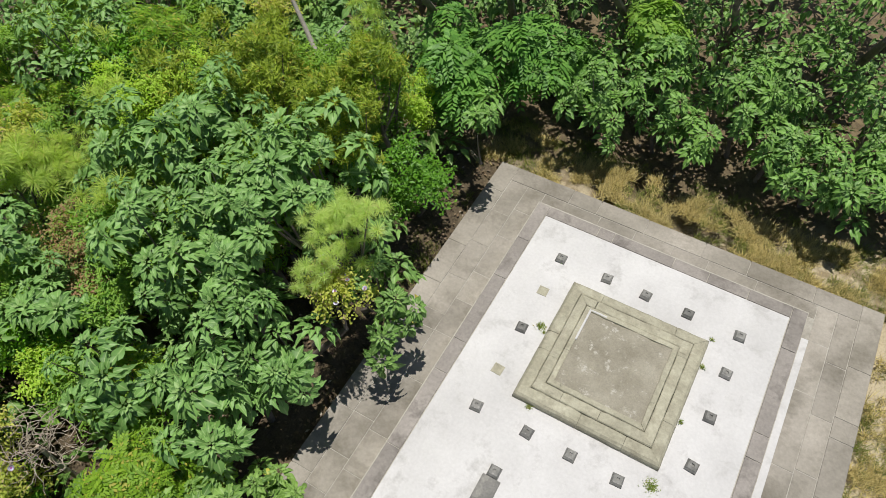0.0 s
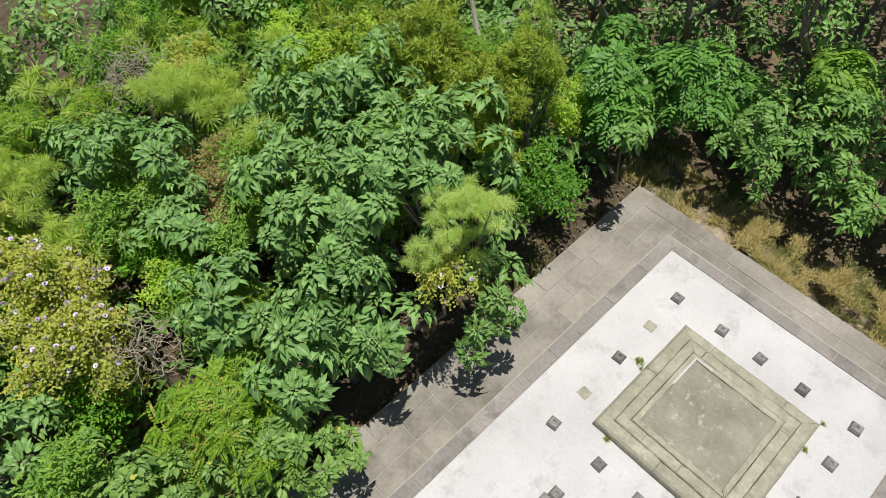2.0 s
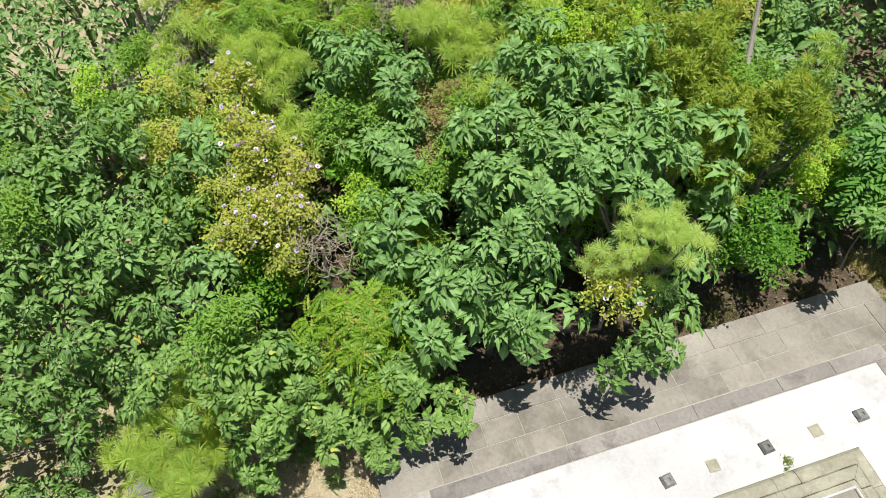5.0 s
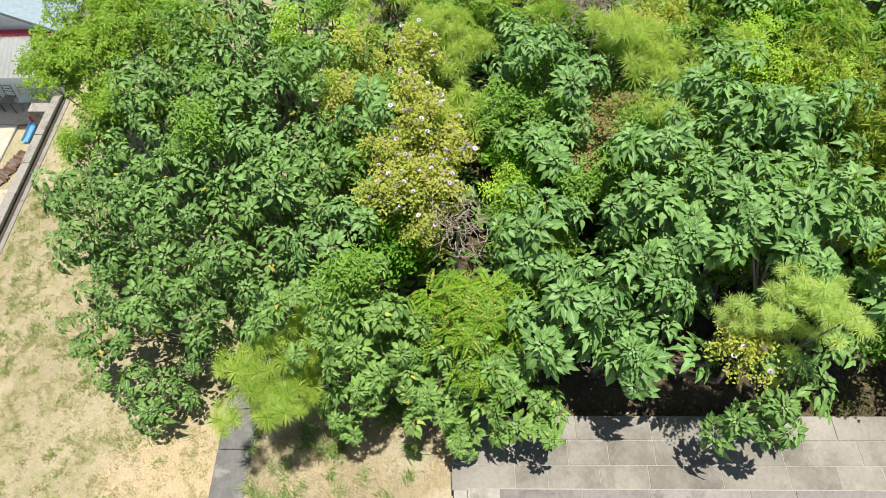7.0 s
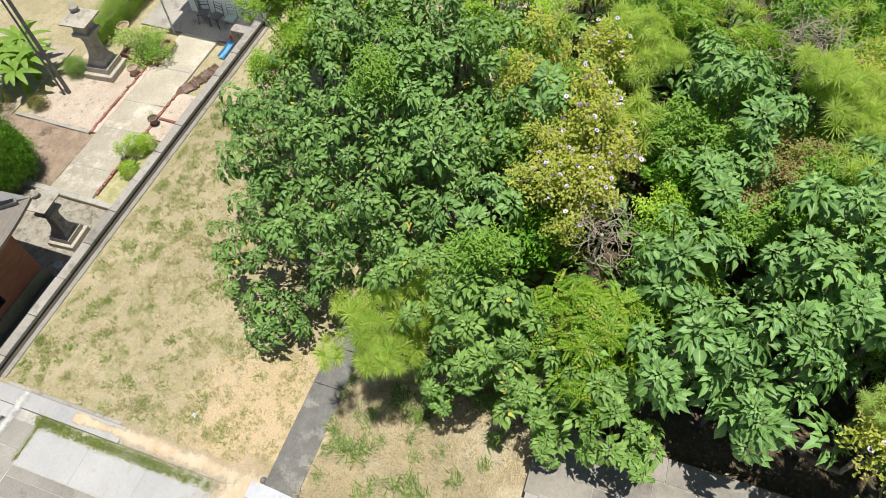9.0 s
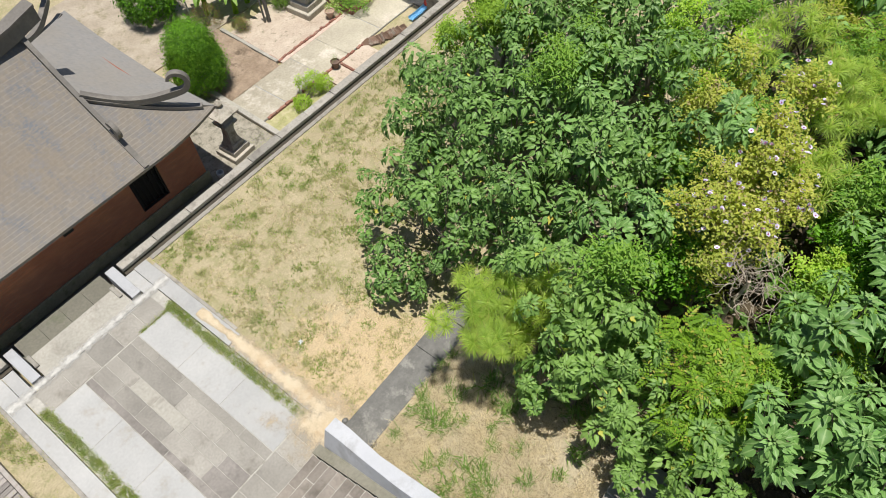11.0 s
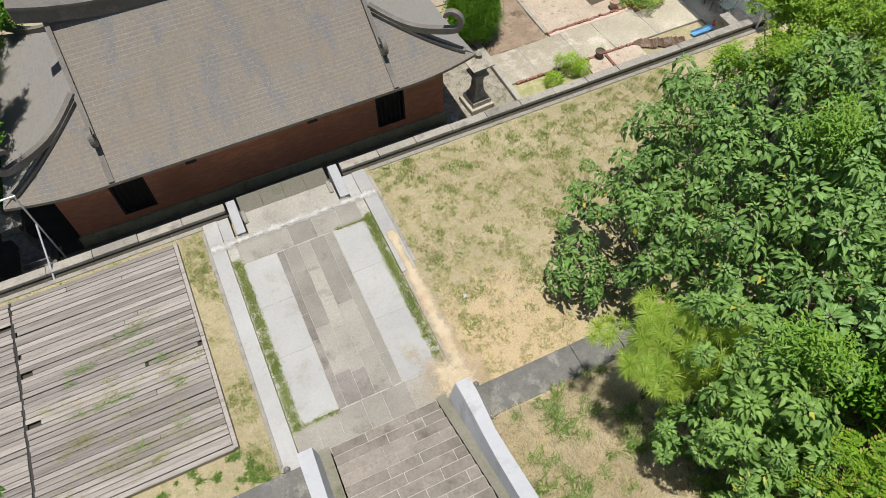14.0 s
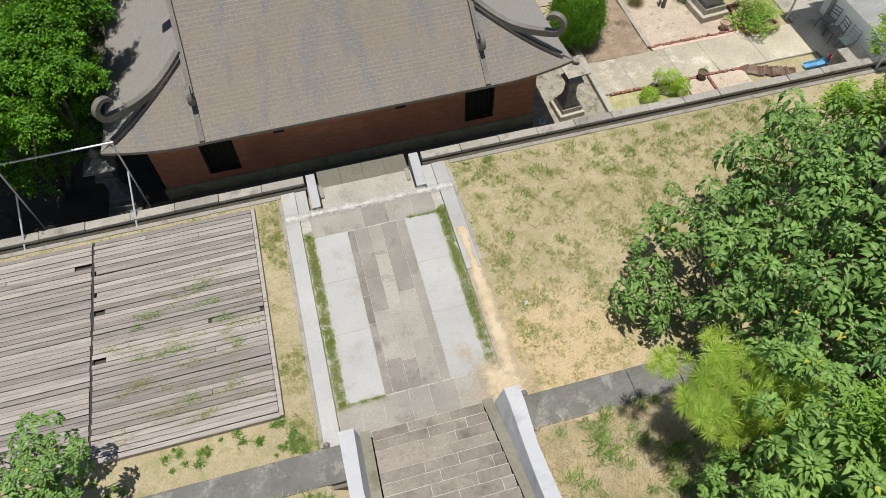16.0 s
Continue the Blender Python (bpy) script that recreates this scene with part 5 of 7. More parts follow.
for k in range(29):
    share("brick", bme, edging, pose(0.06 + k * 0.12, r.uniform(-0.02, 0.02), r.uniform(-0.03, 0.01), r.uniform(-8, 8), r.uniform(-10, 10), r.uniform(-9, 9)))
for k in range(21):
    share("brick", bme, edging, pose(r.uniform(-0.02, 0.02), 0.12 + k * 0.12, 0.0, r.uniform(-8, 8), 0, 90 + r.uniform(-5, 5)))
edge2 = base("brick_edging", 9.0, 15.43, LOW, "broken row of red bricks along the path", "brick edging")
for k in range(43):
    if r.random() < 0.1:
        continue
    share("brick", bme, edge2, pose(0.06 + k * 0.12, r.uniform(-0.025, 0.025), r.uniform(-0.035, 0.005), r.uniform(-8, 8), r.uniform(-10, 10), r.uniform(-9, 9)))
for k in range(8):
    share("brick", bme, edge2, pose(3.6, -0.15 - k * 0.12, 0.0, 0, 0, 90 + r.uniform(-5, 5)))
# leaning roof tiles stacked by the wall
stack = base("tile_stack", 14.0, 14.75, LOW, "row of leaning rusty roof tiles by the wall", "tile stack")
bm = bmesh.new()
prism(bm, [(-0.2, 0.0), (0.2, 0.0), (0.2, 0.12), (0.0, 0.30), (-0.2, 0.12)], "x", -0.03, 0.03)
first = part("tile", bm, stone("rusty_tile", (0.16, 0.10, 0.07), (0.27, 0.18, 0.13), (0.36, 0.32, 0.27), vary=0.4, stain_scale=4), stack)
tme = first.data
bpy.data.objects.remove(first)
for k in range(13):
    share("tile", tme, stack, pose(k * 0.12 + r.uniform(-0.03, 0.03), 0.5 - 0.045 * k, 0.02, r.uniform(-8, 8), 30 + r.uniform(-16, 16), 25 + r.uniform(-20, 20)))


def stone_lantern(x, y, scale, turn, label):
    ob = base("stone_lantern", x, y, LOW, label, "stone lantern", "stone lanterns", turn)
    s = scale
    q = math.pi / 4
    for name, prof, n in (("lower_step", [(0.72, 0), (0.72, 0.24), (0.70, 0.26)], 4), ("middle_step", [(0.56, 0.26), (0.56, 0.46), (0.54, 0.48)], 4), ("upper_step", [(0.42, 0.48), (0.42, 0.62), (0.36, 0.70)], 4),
                          ("shaft", [(0.34, 0.70), (0.26, 0.92), (0.23, 1.30), (0.27, 1.50), (0.36, 1.60)], 4), ("fire_box", [(0.44, 1.60), (0.44, 1.70), (0.33, 1.72), (0.33, 2.02), (0.38, 2.04)], 4),
                          ("cap", [(0.38, 2.04), (0.62, 2.10), (0.63, 2.15), (0.34, 2.26), (0.18, 2.38), (0.12, 2.40)], 4), ("finial", [(0.08, 2.40), (0.14, 2.46), (0.15, 2.54), (0.09, 2.62), (0.03, 2.70)], 10)):
        bm = bmesh.new()
        lathe(bm, [(a * s, h * s) for a, h in prof], n, turn=q)
        part(name, bm, M_LANTERN if y > 14 and x > 0 else M_PED, ob)
    return ob


stone_lantern(7.3, 15.2, 0.87, 4, "weathered grey stone lantern on a stepped base")
stone_lantern(14.2, 18.6, 1.12, 5, "tall dark stone lantern on a broad stepped base")
stone_lantern(-7.15, 15.0, 0.98, 0, "weathered stone lantern in the shade of a tree")


def pot(x, y, z, s, label, mat):
    ob = base("flower_pot", x, y, z, label, "flower pot")
    bm = bmesh.new()
    lathe(bm, [(0.10 * s, 0), (0.15 * s, 0.24 * s), (0.18 * s, 0.25 * s), (0.18 * s, 0.30 * s), (0.15 * s, 0.30 * s), (0.14 * s, 0.25 * s)], 14)
    part("pot", bm, mat, ob, smooth=False)
    v, t = scatter(FINES, np.array([(0, 0, 0.36 * s), (0.05, 0.03, 0.48 * s), (-0.04, 0.02, 0.42 * s)]), np.array([(0, 0, 1.0)] * 3), np.array([0.6 * s, 0.5 * s, 0.5 * s]))
    c = new("plant", mesh_from("plant", v, t, M_BANY))
    c.parent = ob
    c["kind"] = "stuff"
    return ob


M_POT = stone("terracotta", (0.36, 0.24, 0.17), (0.45, 0.32, 0.24), vary=0.2)
pot(12.35, 15.35, LOW + 0.05, 1.0, "brown clay flower pot with a thin plant", M_SCRAP)
pot(14.35, 17.5, LOW + 0.05, 1.1, "small terracotta flower pot", M_POT)
pot(16.3, 19.2, LOW, 1.4, "large pale pink flower pot", M_POT)

# planter with bushy variegated plants
M_VARIEG = foliage("variegated_leaf", (0.24, 0.36, 0.09), (0.50, 0.58, 0.24), glow=0.35)
planter = base("planter", 15.6, 17.7, LOW, "brick planter full of bushy yellow-green plants", "planter")
solid("box", M_REDBRICK, [(-0.65, -0.55, -0.8, 0.8, 0, 0.28), (0.55, 0.65, -0.8, 0.8, 0, 0.28), (-0.55, 0.55, -0.8, -0.7, 0, 0.28), (-0.55, 0.55, 0.7, 0.8, 0, 0.28)], planter, bevel=0.01)
solid("earth", M_SOIL, [(-0.55, 0.55, -0.7, 0.7, 0, 0.2)], planter)
for nm, cx, cy, rad, kind, mat in (("bush", -0.2, 0.3, 0.66, SPRAYS, M_VARIEG), ("grass_plant", 0.4, -0.4, 0.42, SICKLES, M_VARIEG), ("grass_plant", 0.45, 0.35, 0.4, SICKLES, M_PINE), ("bush", -0.25, -0.45, 0.5, SPRAYS, M_LIME)):
    pl, nn, _ = lobed_crown(cx, cy, 0.28 + rad * 1.25, rad, rad * 0.5, 0.3, 9, random.Random(int(rad * 100)))
    v, t = scatter(kind, pl, nn, np.full(len(pl), 0.9))
    c = new(nm, mesh_from(nm, v, t, mat))
    c.parent = planter

# white shed with a corrugated roof, chairs in front of it
M_WALLP = plain("white_plaster", (0.82, 0.85, 0.86), 0.8, grain=3, wear=0.08)
M_SHEET = plain("white_roof_sheet", (0.80, 0.82, 0.83), 0.45, grain=2, wear=0.06)
mt = M_SHEET.node_tree
pane = mt.nodes.new("ShaderNodeBsdfTranslucent")
pane.inputs["Color"].default_value = (0.96, 0.97, 0.98, 1)
both = mt.nodes.new("ShaderNodeMixShader")
both.inputs[0].default_value = 0.92
mt.links.new(mt.nodes["Principled BSDF"].outputs[0], both.inputs[1])
mt.links.new(pane.outputs[0], both.inputs[2])
mt.links.new(both.outputs[0], mt.nodes["Material Output"].inputs["Surface"])
shed = base("white_shed", 20.5, 16.0, LOW, "white gabled shed with a corrugated canopy", "shed")
bm = bmesh.new()
prism(bm, [(-3.0, 0.0), (1.45, 0.0), (1.45, 3.15), (-0.8, 4.25), (-3.0, 3.15)], "x", -2.2, 1.6)
part("wall", bm, M_WALLP, shed)
for s_ in (-1, 1):
    bm = bmesh.new()
    prism(bm, [(-0.8 + s_ * 2.6, 2.98), (-0.8, 4.27), (-0.8, 4.39), (-0.8 + s_ * 2.6, 3.10)], "x", -2.45, 1.8)
    part("gable_roof", bm, plain("blue_grey_sheet", (0.30, 0.38, 0.42), 0.5), shed, "blue-grey gable roof")
solid("door_post", M_CEMENT, [(-2.26, -2.21, 0.9, 1.1, 0, 2.2)], shed)
bm = bmesh.new()
waves = [(bm.verts.new((-3.75, -3.3 + 4.9 * i / 66, 2.38 + 0.03 * (i % 2))), bm.verts.new((-2.22, -3.3 + 4.9 * i / 66, 2.98 + 0.03 * (i % 2)))) for i in range(67)]
for (a, b), (c, d) in zip(waves, waves[1:]):
    bm.faces.new((a, b, d, c))
bmesh.ops.solidify(bm, geom=bm.faces[:], thickness=0.01)
part("canopy", bm, M_SHEET, shed, "white corrugated canopy sheet")
solid("flashing", plain("red_trim", (0.62, 0.05, 0.09), 0.5), [(-2.42, -2.21, -3.2, 1.5, 2.99, 3.10)], shed, "red flashing strip")
for y in (-3.0, 1.4):
    bm = bmesh.new()
    tube(bm, [(-3.6, y, 0), (-3.6, y, 2.42)], [0.035, 0.035], 8)
    tube(bm, [(-3.6, y, 1.6), (-3.0, y, 2.6)], [0.02, 0.02], 6)
    part("roof_post", bm, M_STEEL, shed)


M_CHAIR = plain("dark_grey_metal", (0.09, 0.09, 0.095), 0.45, grain=20)


def chair(x, y, turn, label, mat=M_CHAIR):
    ob = base("chair", x, y, LOW + 0.05, label, "chair", "chairs by the shed", turn)
    solid("seat", mat, [(-0.22, 0.22, -0.22, 0.22, 0.42, 0.45)], ob, bevel=0.01)
    bm = bmesh.new()
    for sx in (-0.2, 0.2):
        tube(bm, [(sx, 0.2, 0.44), (sx, 0.26, 0.9)], [0.014, 0.014], 6)
    for z in (0.62, 0.74, 0.88):
        tube(bm, [(-0.2, 0.24, z), (0.2, 0.24, z)], [0.013, 0.013], 6)
    part("backrest", bm, mat, ob)
    for sx in (-0.19, 0.19):
        for sy in (-0.19, 0.19):
            bm = bmesh.new()
            tube(bm, [(sx * 1.15, sy * 1.15, 0), (sx, sy, 0.43)], [0.014, 0.014], 6)
            part("leg", bm, mat, ob)


chair(17.85, 16.5, -75, "dark metal garden chair against a white wall")
chair(17.8, 15.9, -100, "dark metal garden chair against a white wall")
chair(17.85, 15.3, -85, "grey-green plastic garden chair against a white wall", plain("grey_green_plastic", (0.25, 0.33, 0.30), 0.4))

# blue plastic slide lying by the wall
M_BLUE, M_RED = plain("blue_plastic", (0.24, 0.56, 0.86), 0.35), plain("red_plastic", (0.70, 0.07, 0.04), 0.35)
slide = base("toy_slide", 16.0, 14.95, LOW, "blue and red plastic toy slide by the wall", "toy slide")
slide.matrix_world = pose(16.2, 14.8, LOW, 0, 0, 0) @ Matrix.Diagonal((0.72, 0.8, 0.85, 1))
bm = bmesh.new()
path = [(-0.1, 0.12, 0.05), (0.2, 0.10, 0.06), (0.55, 0.03, 0.13), (0.9, -0.02, 0.22), (1.05, -0.05, 0.25)]
prof = [(-0.16, 0.11), (-0.13, 0.0), (0.13, 0.0), (0.16, 0.11)]
rows = [[bm.verts.new((x, y + u, z + h)) for u, h in prof] for x, y, z in path]
for a, b in zip(rows, rows[1:]):
    for k in range(3):
        bm.faces.new((a[k], a[k + 1], b[k + 1], b[k]))
bmesh.ops.solidify(bm, geom=bm.faces[:], thickness=0.025)
part("chute", bm, M_BLUE, slide)
solid("ladder_frame", M_RED, [(1.06, 1.22, -0.24, -0.19, 0, 0.48), (1.06, 1.22, 0.1, 0.15, 0, 0.48), (1.04, 1.22, -0.19, 0.1, 0.27, 0.33)], slide, "red ladder frame", bevel=0.015)
solid("step", M_BLUE, [(1.08, 1.2, -0.19, 0.1, 0.12, 0.16)], slide, bevel=0.01)
tagged(solid("cement_block", M_COPE, [(16.4, 17.3, 13.45, 14.3, LOW, -0.15)], bevel=0.02), "grey cement block at the end of the wall", "block")

# pole, hedge, bushes and banana plants
pole = base("utility_pole", 12.75, 19.25, LOW, "dark wooden pole with a strut in the garden", "pole")
bm = bmesh.new()
tube(bm, [(0, 0, -0.2), (-0.06, 0.05, 4.6)], [0.075, 0.06], 10)
part("shaft", bm, M_KERB, pole)
bm = bmesh.new()
tube(bm, [(-0.13, 0.1, -0.2), (-0.2, 0.14, 4.4)], [0.04, 0.035], 8)
part("strut", bm, M_KERB, pole)


def bush(x, y, z, pieces, kind, mat, size, label, category="bush", name="bush"):
    ob = base(name, x, y, z, label, category)
    ps, ns_ = [], []
    for k, (cx, cy, cz, rx, rz, n) in enumerate(pieces):
        rr = random.Random(k + int(x * 10))
        for i in range(n):
            el = math.asin(1 - 1.6 * (i + 0.5) / n)
            az = i * 2.39996 + rr.uniform(-0.3, 0.3)
            d = Vector((math.cos(el) * math.cos(az), math.cos(el) * math.sin(az), math.sin(el)))
            f = rr.uniform(0.86, 1.04)
            ps.append((cx + d.x * rx * f, cy + d.y * rx * f, cz + d.z * rz * f))
            ns_.append((d.x, d.y, d.z * 0.8 + 0.35))
    v, t = scatter(kind, np.array(ps), np.array(ns_), np.full(len(ps), size))
    c = new("foliage", mesh_from("foliage", v, t, mat))
    c.parent = ob
    bm = bmesh.new()
    for k in range(4):
        a = k * 1.7
        tube(bm, [(0, 0, -0.05), (0.15 * math.cos(a), 0.15 * math.sin(a), pieces[0][2] * 0.6), (0.3 * math.cos(a), 0.3 * math.sin(a), pieces[0][2])], [0.05, 0.035, 0.015], 6)
    part("stems", bm, M_BARK, ob)
    return ob


M_VINEG = foliage("lime_shrub_leaf", (0.28, 0.46, 0.04), (0.48, 0.66, 0.10), glow=0.45)
M_CYPRESS = foliage("cypress_scale", (0.03, 0.12, 0.004), (0.22, 0.47, 0.026), glow=0.2)
bush(8.8, 18.5, LOW, [(0, 0, 0.95, 0.88, 0.95, 420), (0, 0, 1.65, 0.74, 1.0, 300), (0, 0, 1.0, 0.6, 1.2, 100)], FINES, M_CYPRESS, 1.25, "clipped dense round green bush", name="clipped_bush")
bush(10.3, 23.2, LOW, [(0, 0, 0.9, 1.05, 0.9, 170), (0.3, 0.2, 1.2, 0.7, 0.8, 90)], SPRAYS, M_BANY, 1.1, "rounded dark green garden bush")
bush(11.8, 19.75, LOW, [(0, 0, 0.25, 0.22, 0.28, 30)], FINES, M_BROWN, 0.9, "small dark reddish garden plant")
bush(11.2, 21.1, LOW, [(0, 0, 0.4, 0.5, 0.4, 40)], FINES, M_BROWN, 0.9, "low withered brown garden shrub")
bush(13.75, 19.55, LOW, [(0, 0, 0.35, 0.32, 0.32, 70)], FINES, M_LIME, 0.9, "small bright green round shrub")
bush(10.5, 15.1, LOW, [(-0.35, -0.2, 0.22, 0.28, 0.24, 20), (0.5, 0.0, 0.4, 0.3, 0.42, 26), (0.8, -0.2, 0.3, 0.26, 0.3, 16), (0.1, 0.3, 0.5, 0.08, 0.3, 6)], BUNCHES, M_VINEG, 0.7, "low bright green shrub beside the wall")
hedge = base("hedge", 17.3, 19.9, LOW, "clipped green box hedge along the garden", "hedge")
ps = [(rng.uniform(-1.9, 1.9), rng.uniform(-0.35, 0.35), 0.85 + rng.uniform(-0.03, 0.03)) for _ in range(260)] + [(rng.uniform(-1.9, 1.9), -0.36, rng.uniform(0.1, 0.85)) for _ in range(240)] + [(-1.9, rng.uniform(-0.35, 0.35), rng.uniform(0.1, 0.85)) for _ in range(50)]
v, t = scatter(FINES, np.array(ps), np.array([(0, -0.4, 1.0)] * len(ps)), np.full(len(ps), 0.8))
c = new("foliage", mesh_from("foliage", v, t, M_FERN))
c.parent = hedge
solid("stems", M_BARK, [(-1.8, 1.8, -0.25, 0.25, 0, 0.6)], hedge)


M_BANANA = foliage("banana_leaf", (0.13, 0.27, 0.04), (0.30, 0.44, 0.08), glow=0.35)


def banana(x, y, label, seed):
    ob = base("banana_plant", x, y, LOW, label, "banana plant", "banana plants in the garden")
    r = random.Random(seed)
    bm = bmesh.new()
    tube(bm, [(0, 0, 0), (0.05, 0, 0.6), (0.05, 0.05, 1.15)], [0.11, 0.09, 0.05], 10)
    part("stem", bm, M_FERN, ob)
    for k in range(15):
        a, L, rise = k * 2.4 + r.uniform(-0.3, 0.3), r.uniform(0.85, 1.35), r.uniform(0.4, 1.5)
        bm = bmesh.new()
        rows = []
        for j in range(9):
            f = j / 8
            w = 0.13 * math.sin(math.pi * min(1, 0.12 + f * 0.86)) ** 0.7
            d, h = L * f * 0.85, 0.95 + rise * L * f * (1 - 0.9 * f)
            cx, cy = d * math.cos(a), d * math.sin(a)
            sx, sy = -math.sin(a), math.cos(a)
            rows.append([bm.verts.new((cx + sx * w * s, cy + sy * w * s, h - abs(s) * w * 0.35 + (0.02 if s else 0))) for s in (-1, 0, 1)])
        for p_, q_ in zip(rows, rows[1:]):
            for s in (0, 1):
                bm.faces.new((p_[s], p_[s + 1], q_[s + 1], q_[s]))
        part("leaf", bm, M_BANANA, ob)


banana(12.35, 20.75, "banana plant with broad drooping leaves", 1)
banana(11.6, 21.6, "banana plant with broad drooping leaves", 2)
banana(13.1, 20.9, "banana plant with broad drooping leaves", 3)
banana(12.8, 21.7, "banana plant with broad drooping leaves", 4)
banana(13.8, 21.6, "banana plant with broad drooping leaves", 5)

lamp = base("garden_lamp", 11.2, 22.2, LOW, "garden lamp with a white round shade on a thin pole", "lamp")
bm = bmesh.new()
tube(bm, [(0, 0, 0), (0, 0, 1.85)], [0.03, 0.025], 8)
part("pole", bm, M_STEEL, lamp)
bm = bmesh.new()
lathe(bm, [(0.30, 1.80), (0.31, 1.82), (0.12, 1.92), (0.03, 1.94)], 18)
part("shade", bm, M_SHEET, lamp, "white round shade")
# galvanised pipe frame beside the wall
pf = base("pipe_frame", -7.6, 12.9, 0, "bare galvanised steel pipe frame by the wall", "pipe frame")
for nm, a, b in (("strut", (1.18, 0.03, -0.05), (1.39, 1.10, 1.12)), ("strut", (-1.79, 0.05, -0.05), (-1.52, 1.10, 1.10)), ("top_rail", (1.46, 1.10, 2.28), (-5.5, 1.10, 2.26)), ("post", (1.40, 1.10, -1.4), (1.42, 1.10, 2.28)), ("post", (-1.54, 1.10, -1.4), (-1.48, 1.10, 2.27)), ("post", (-4.6, 1.10, -1.4), (-4.58, 1.10, 2.26))):
    bm = bmesh.new()
    tube(bm, [a, b], [0.026, 0.026], 8)
    part(nm, bm, M_STEEL, pf)
tagged(solid("litter", M_CHEEK, [(3.14, 3.26, 7.78, 7.88, -0.01, 0.012)]), "scrap of white paper on the lawn", "litter")
bm = bmesh.new()
lathe(bm, [(0.10, 0), (0.12, 0.22), (0.125, 0.24), (0.11, 0.24), (0.10, 0.05)], 14, at=(6.25, 14.75, LOW + 0.03))
tagged(part("bucket", bm, M_STEEL), "small grey metal bucket by the hall", "bucket")

# ---------------------------------------------------------------- trees and shrubs of the wood
M_LIMETREE = foliage("lime_tree_leaf", (0.10, 0.23, 0.016), (0.33, 0.49, 0.06), glow=0.35)
M_LEAFY = foliage("fresh_green_leaf", (0.038, 0.14, 0.010), (0.135, 0.31, 0.028), rough=0.4, glow=0.3)
MU = "broad-leaved green tree with rosettes of drooping leaves"
MUL = "young broad-leaved tree with light green leaf rosettes"
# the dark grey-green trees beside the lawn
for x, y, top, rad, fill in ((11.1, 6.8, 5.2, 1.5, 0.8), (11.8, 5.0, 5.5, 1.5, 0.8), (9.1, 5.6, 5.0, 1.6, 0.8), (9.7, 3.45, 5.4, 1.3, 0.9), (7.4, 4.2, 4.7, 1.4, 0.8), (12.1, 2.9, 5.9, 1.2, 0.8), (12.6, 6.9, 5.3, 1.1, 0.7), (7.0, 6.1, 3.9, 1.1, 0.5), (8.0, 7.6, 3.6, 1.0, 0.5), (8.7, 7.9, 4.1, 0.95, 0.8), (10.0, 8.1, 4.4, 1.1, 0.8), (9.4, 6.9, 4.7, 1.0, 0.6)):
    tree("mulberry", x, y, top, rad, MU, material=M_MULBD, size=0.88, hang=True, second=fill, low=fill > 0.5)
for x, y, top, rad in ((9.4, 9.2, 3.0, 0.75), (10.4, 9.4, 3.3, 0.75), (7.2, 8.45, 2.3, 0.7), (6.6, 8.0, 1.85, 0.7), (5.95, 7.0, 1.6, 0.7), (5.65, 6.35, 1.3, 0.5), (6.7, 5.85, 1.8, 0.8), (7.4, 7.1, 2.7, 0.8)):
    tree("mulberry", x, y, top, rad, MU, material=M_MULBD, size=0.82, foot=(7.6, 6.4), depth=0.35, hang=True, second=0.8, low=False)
# young trees and climbers between the lawn and the steps
tree("mulberry", 7.5, 2.0, 5.6, 0.95, MU, size=0.85)
for x, y, top, rad in ((6.2, 2.4, 5.1, 1.15), (5.4, 1.4, 5.0, 1.1), (4.8, 2.0, 3.4, 0.6), (5.3, 0.5, 4.6, 0.9), (5.0, -1.0, 4.9, 0.75), (5.7, 0.9, 5.3, 0.6)):
    tree("mulberry", x, y, top, rad, MUL, material=M_MULBL, size=0.76)
tree("mulberry", 4.5, -0.15, 4.1, 0.95, MUL, material=M_MULBL, foot=(5.5, 0.0), size=0.8, depth=0.3)
tree("mulberry", 4.25, -1.6, 4.4, 0.8, MUL, material=M_MULBL, foot=(5.5, -1.6), size=0.8, depth=0.3, second=0.5)
tree("mulberry", 5.3, -1.9, 5.9, 0.8, MU, foot=(6.0, -1.8))
# the pale broad-leaved trees over the platform's edge
for x, y, top, rad in ((5.6, -2.9, 6.6, 1.1), (7.6, -3.8, 6.9, 1.2), (6.6, -4.3, 7.1, 1.0), (7.2, -5.2, 7.3, 1.1), (6.3, -5.8, 7.5, 1.0), (10.5, -5.4, 6.9, 1.0), (8.9, -5.0, 7.1, 1.0), (8.85, -6.5, 7.3, 1.1), (6.6, -7.1, 7.2, 1.0), (11.3, -2.2, 6.6, 1.2), (9.5, -2.2, 6.0, 1.0), (7.3, -1.9, 6.1, 1.0), (10.8, 1.3, 6.0, 1.1), (9.3, -7.1, 6.9, 0.8)):
    tree("mulberry", x, y, top, rad, MU)
tree("mulberry", 4.95, -3.7, 6.1, 0.8, MU, foot=(6.1, -3.7), low=False)
tree("mulberry", 4.35, -5.7, 5.5, 0.9, MU, material=M_MULBD, foot=(5.6, -6.2), depth=0.5, size=0.9, low=False)
tree("mulberry", 5.3, -6.6, 5.6, 0.6, MU, material=M_MULBD, foot=(6.0, -6.8), low=False)
tree("bunch", 8.1, -1.5, 5.3, 0.7, "light green small-leaved sapling in the wood", "sapling")
tree("bunch", 6.3, -0.9, 5.3, 0.5, "light green small-leaved sapling in the wood", "sapling")
tree("bunch", 10.2, 1.9, 5.2, 0.7, "light green small-leaved sapling in the wood", "sapling")
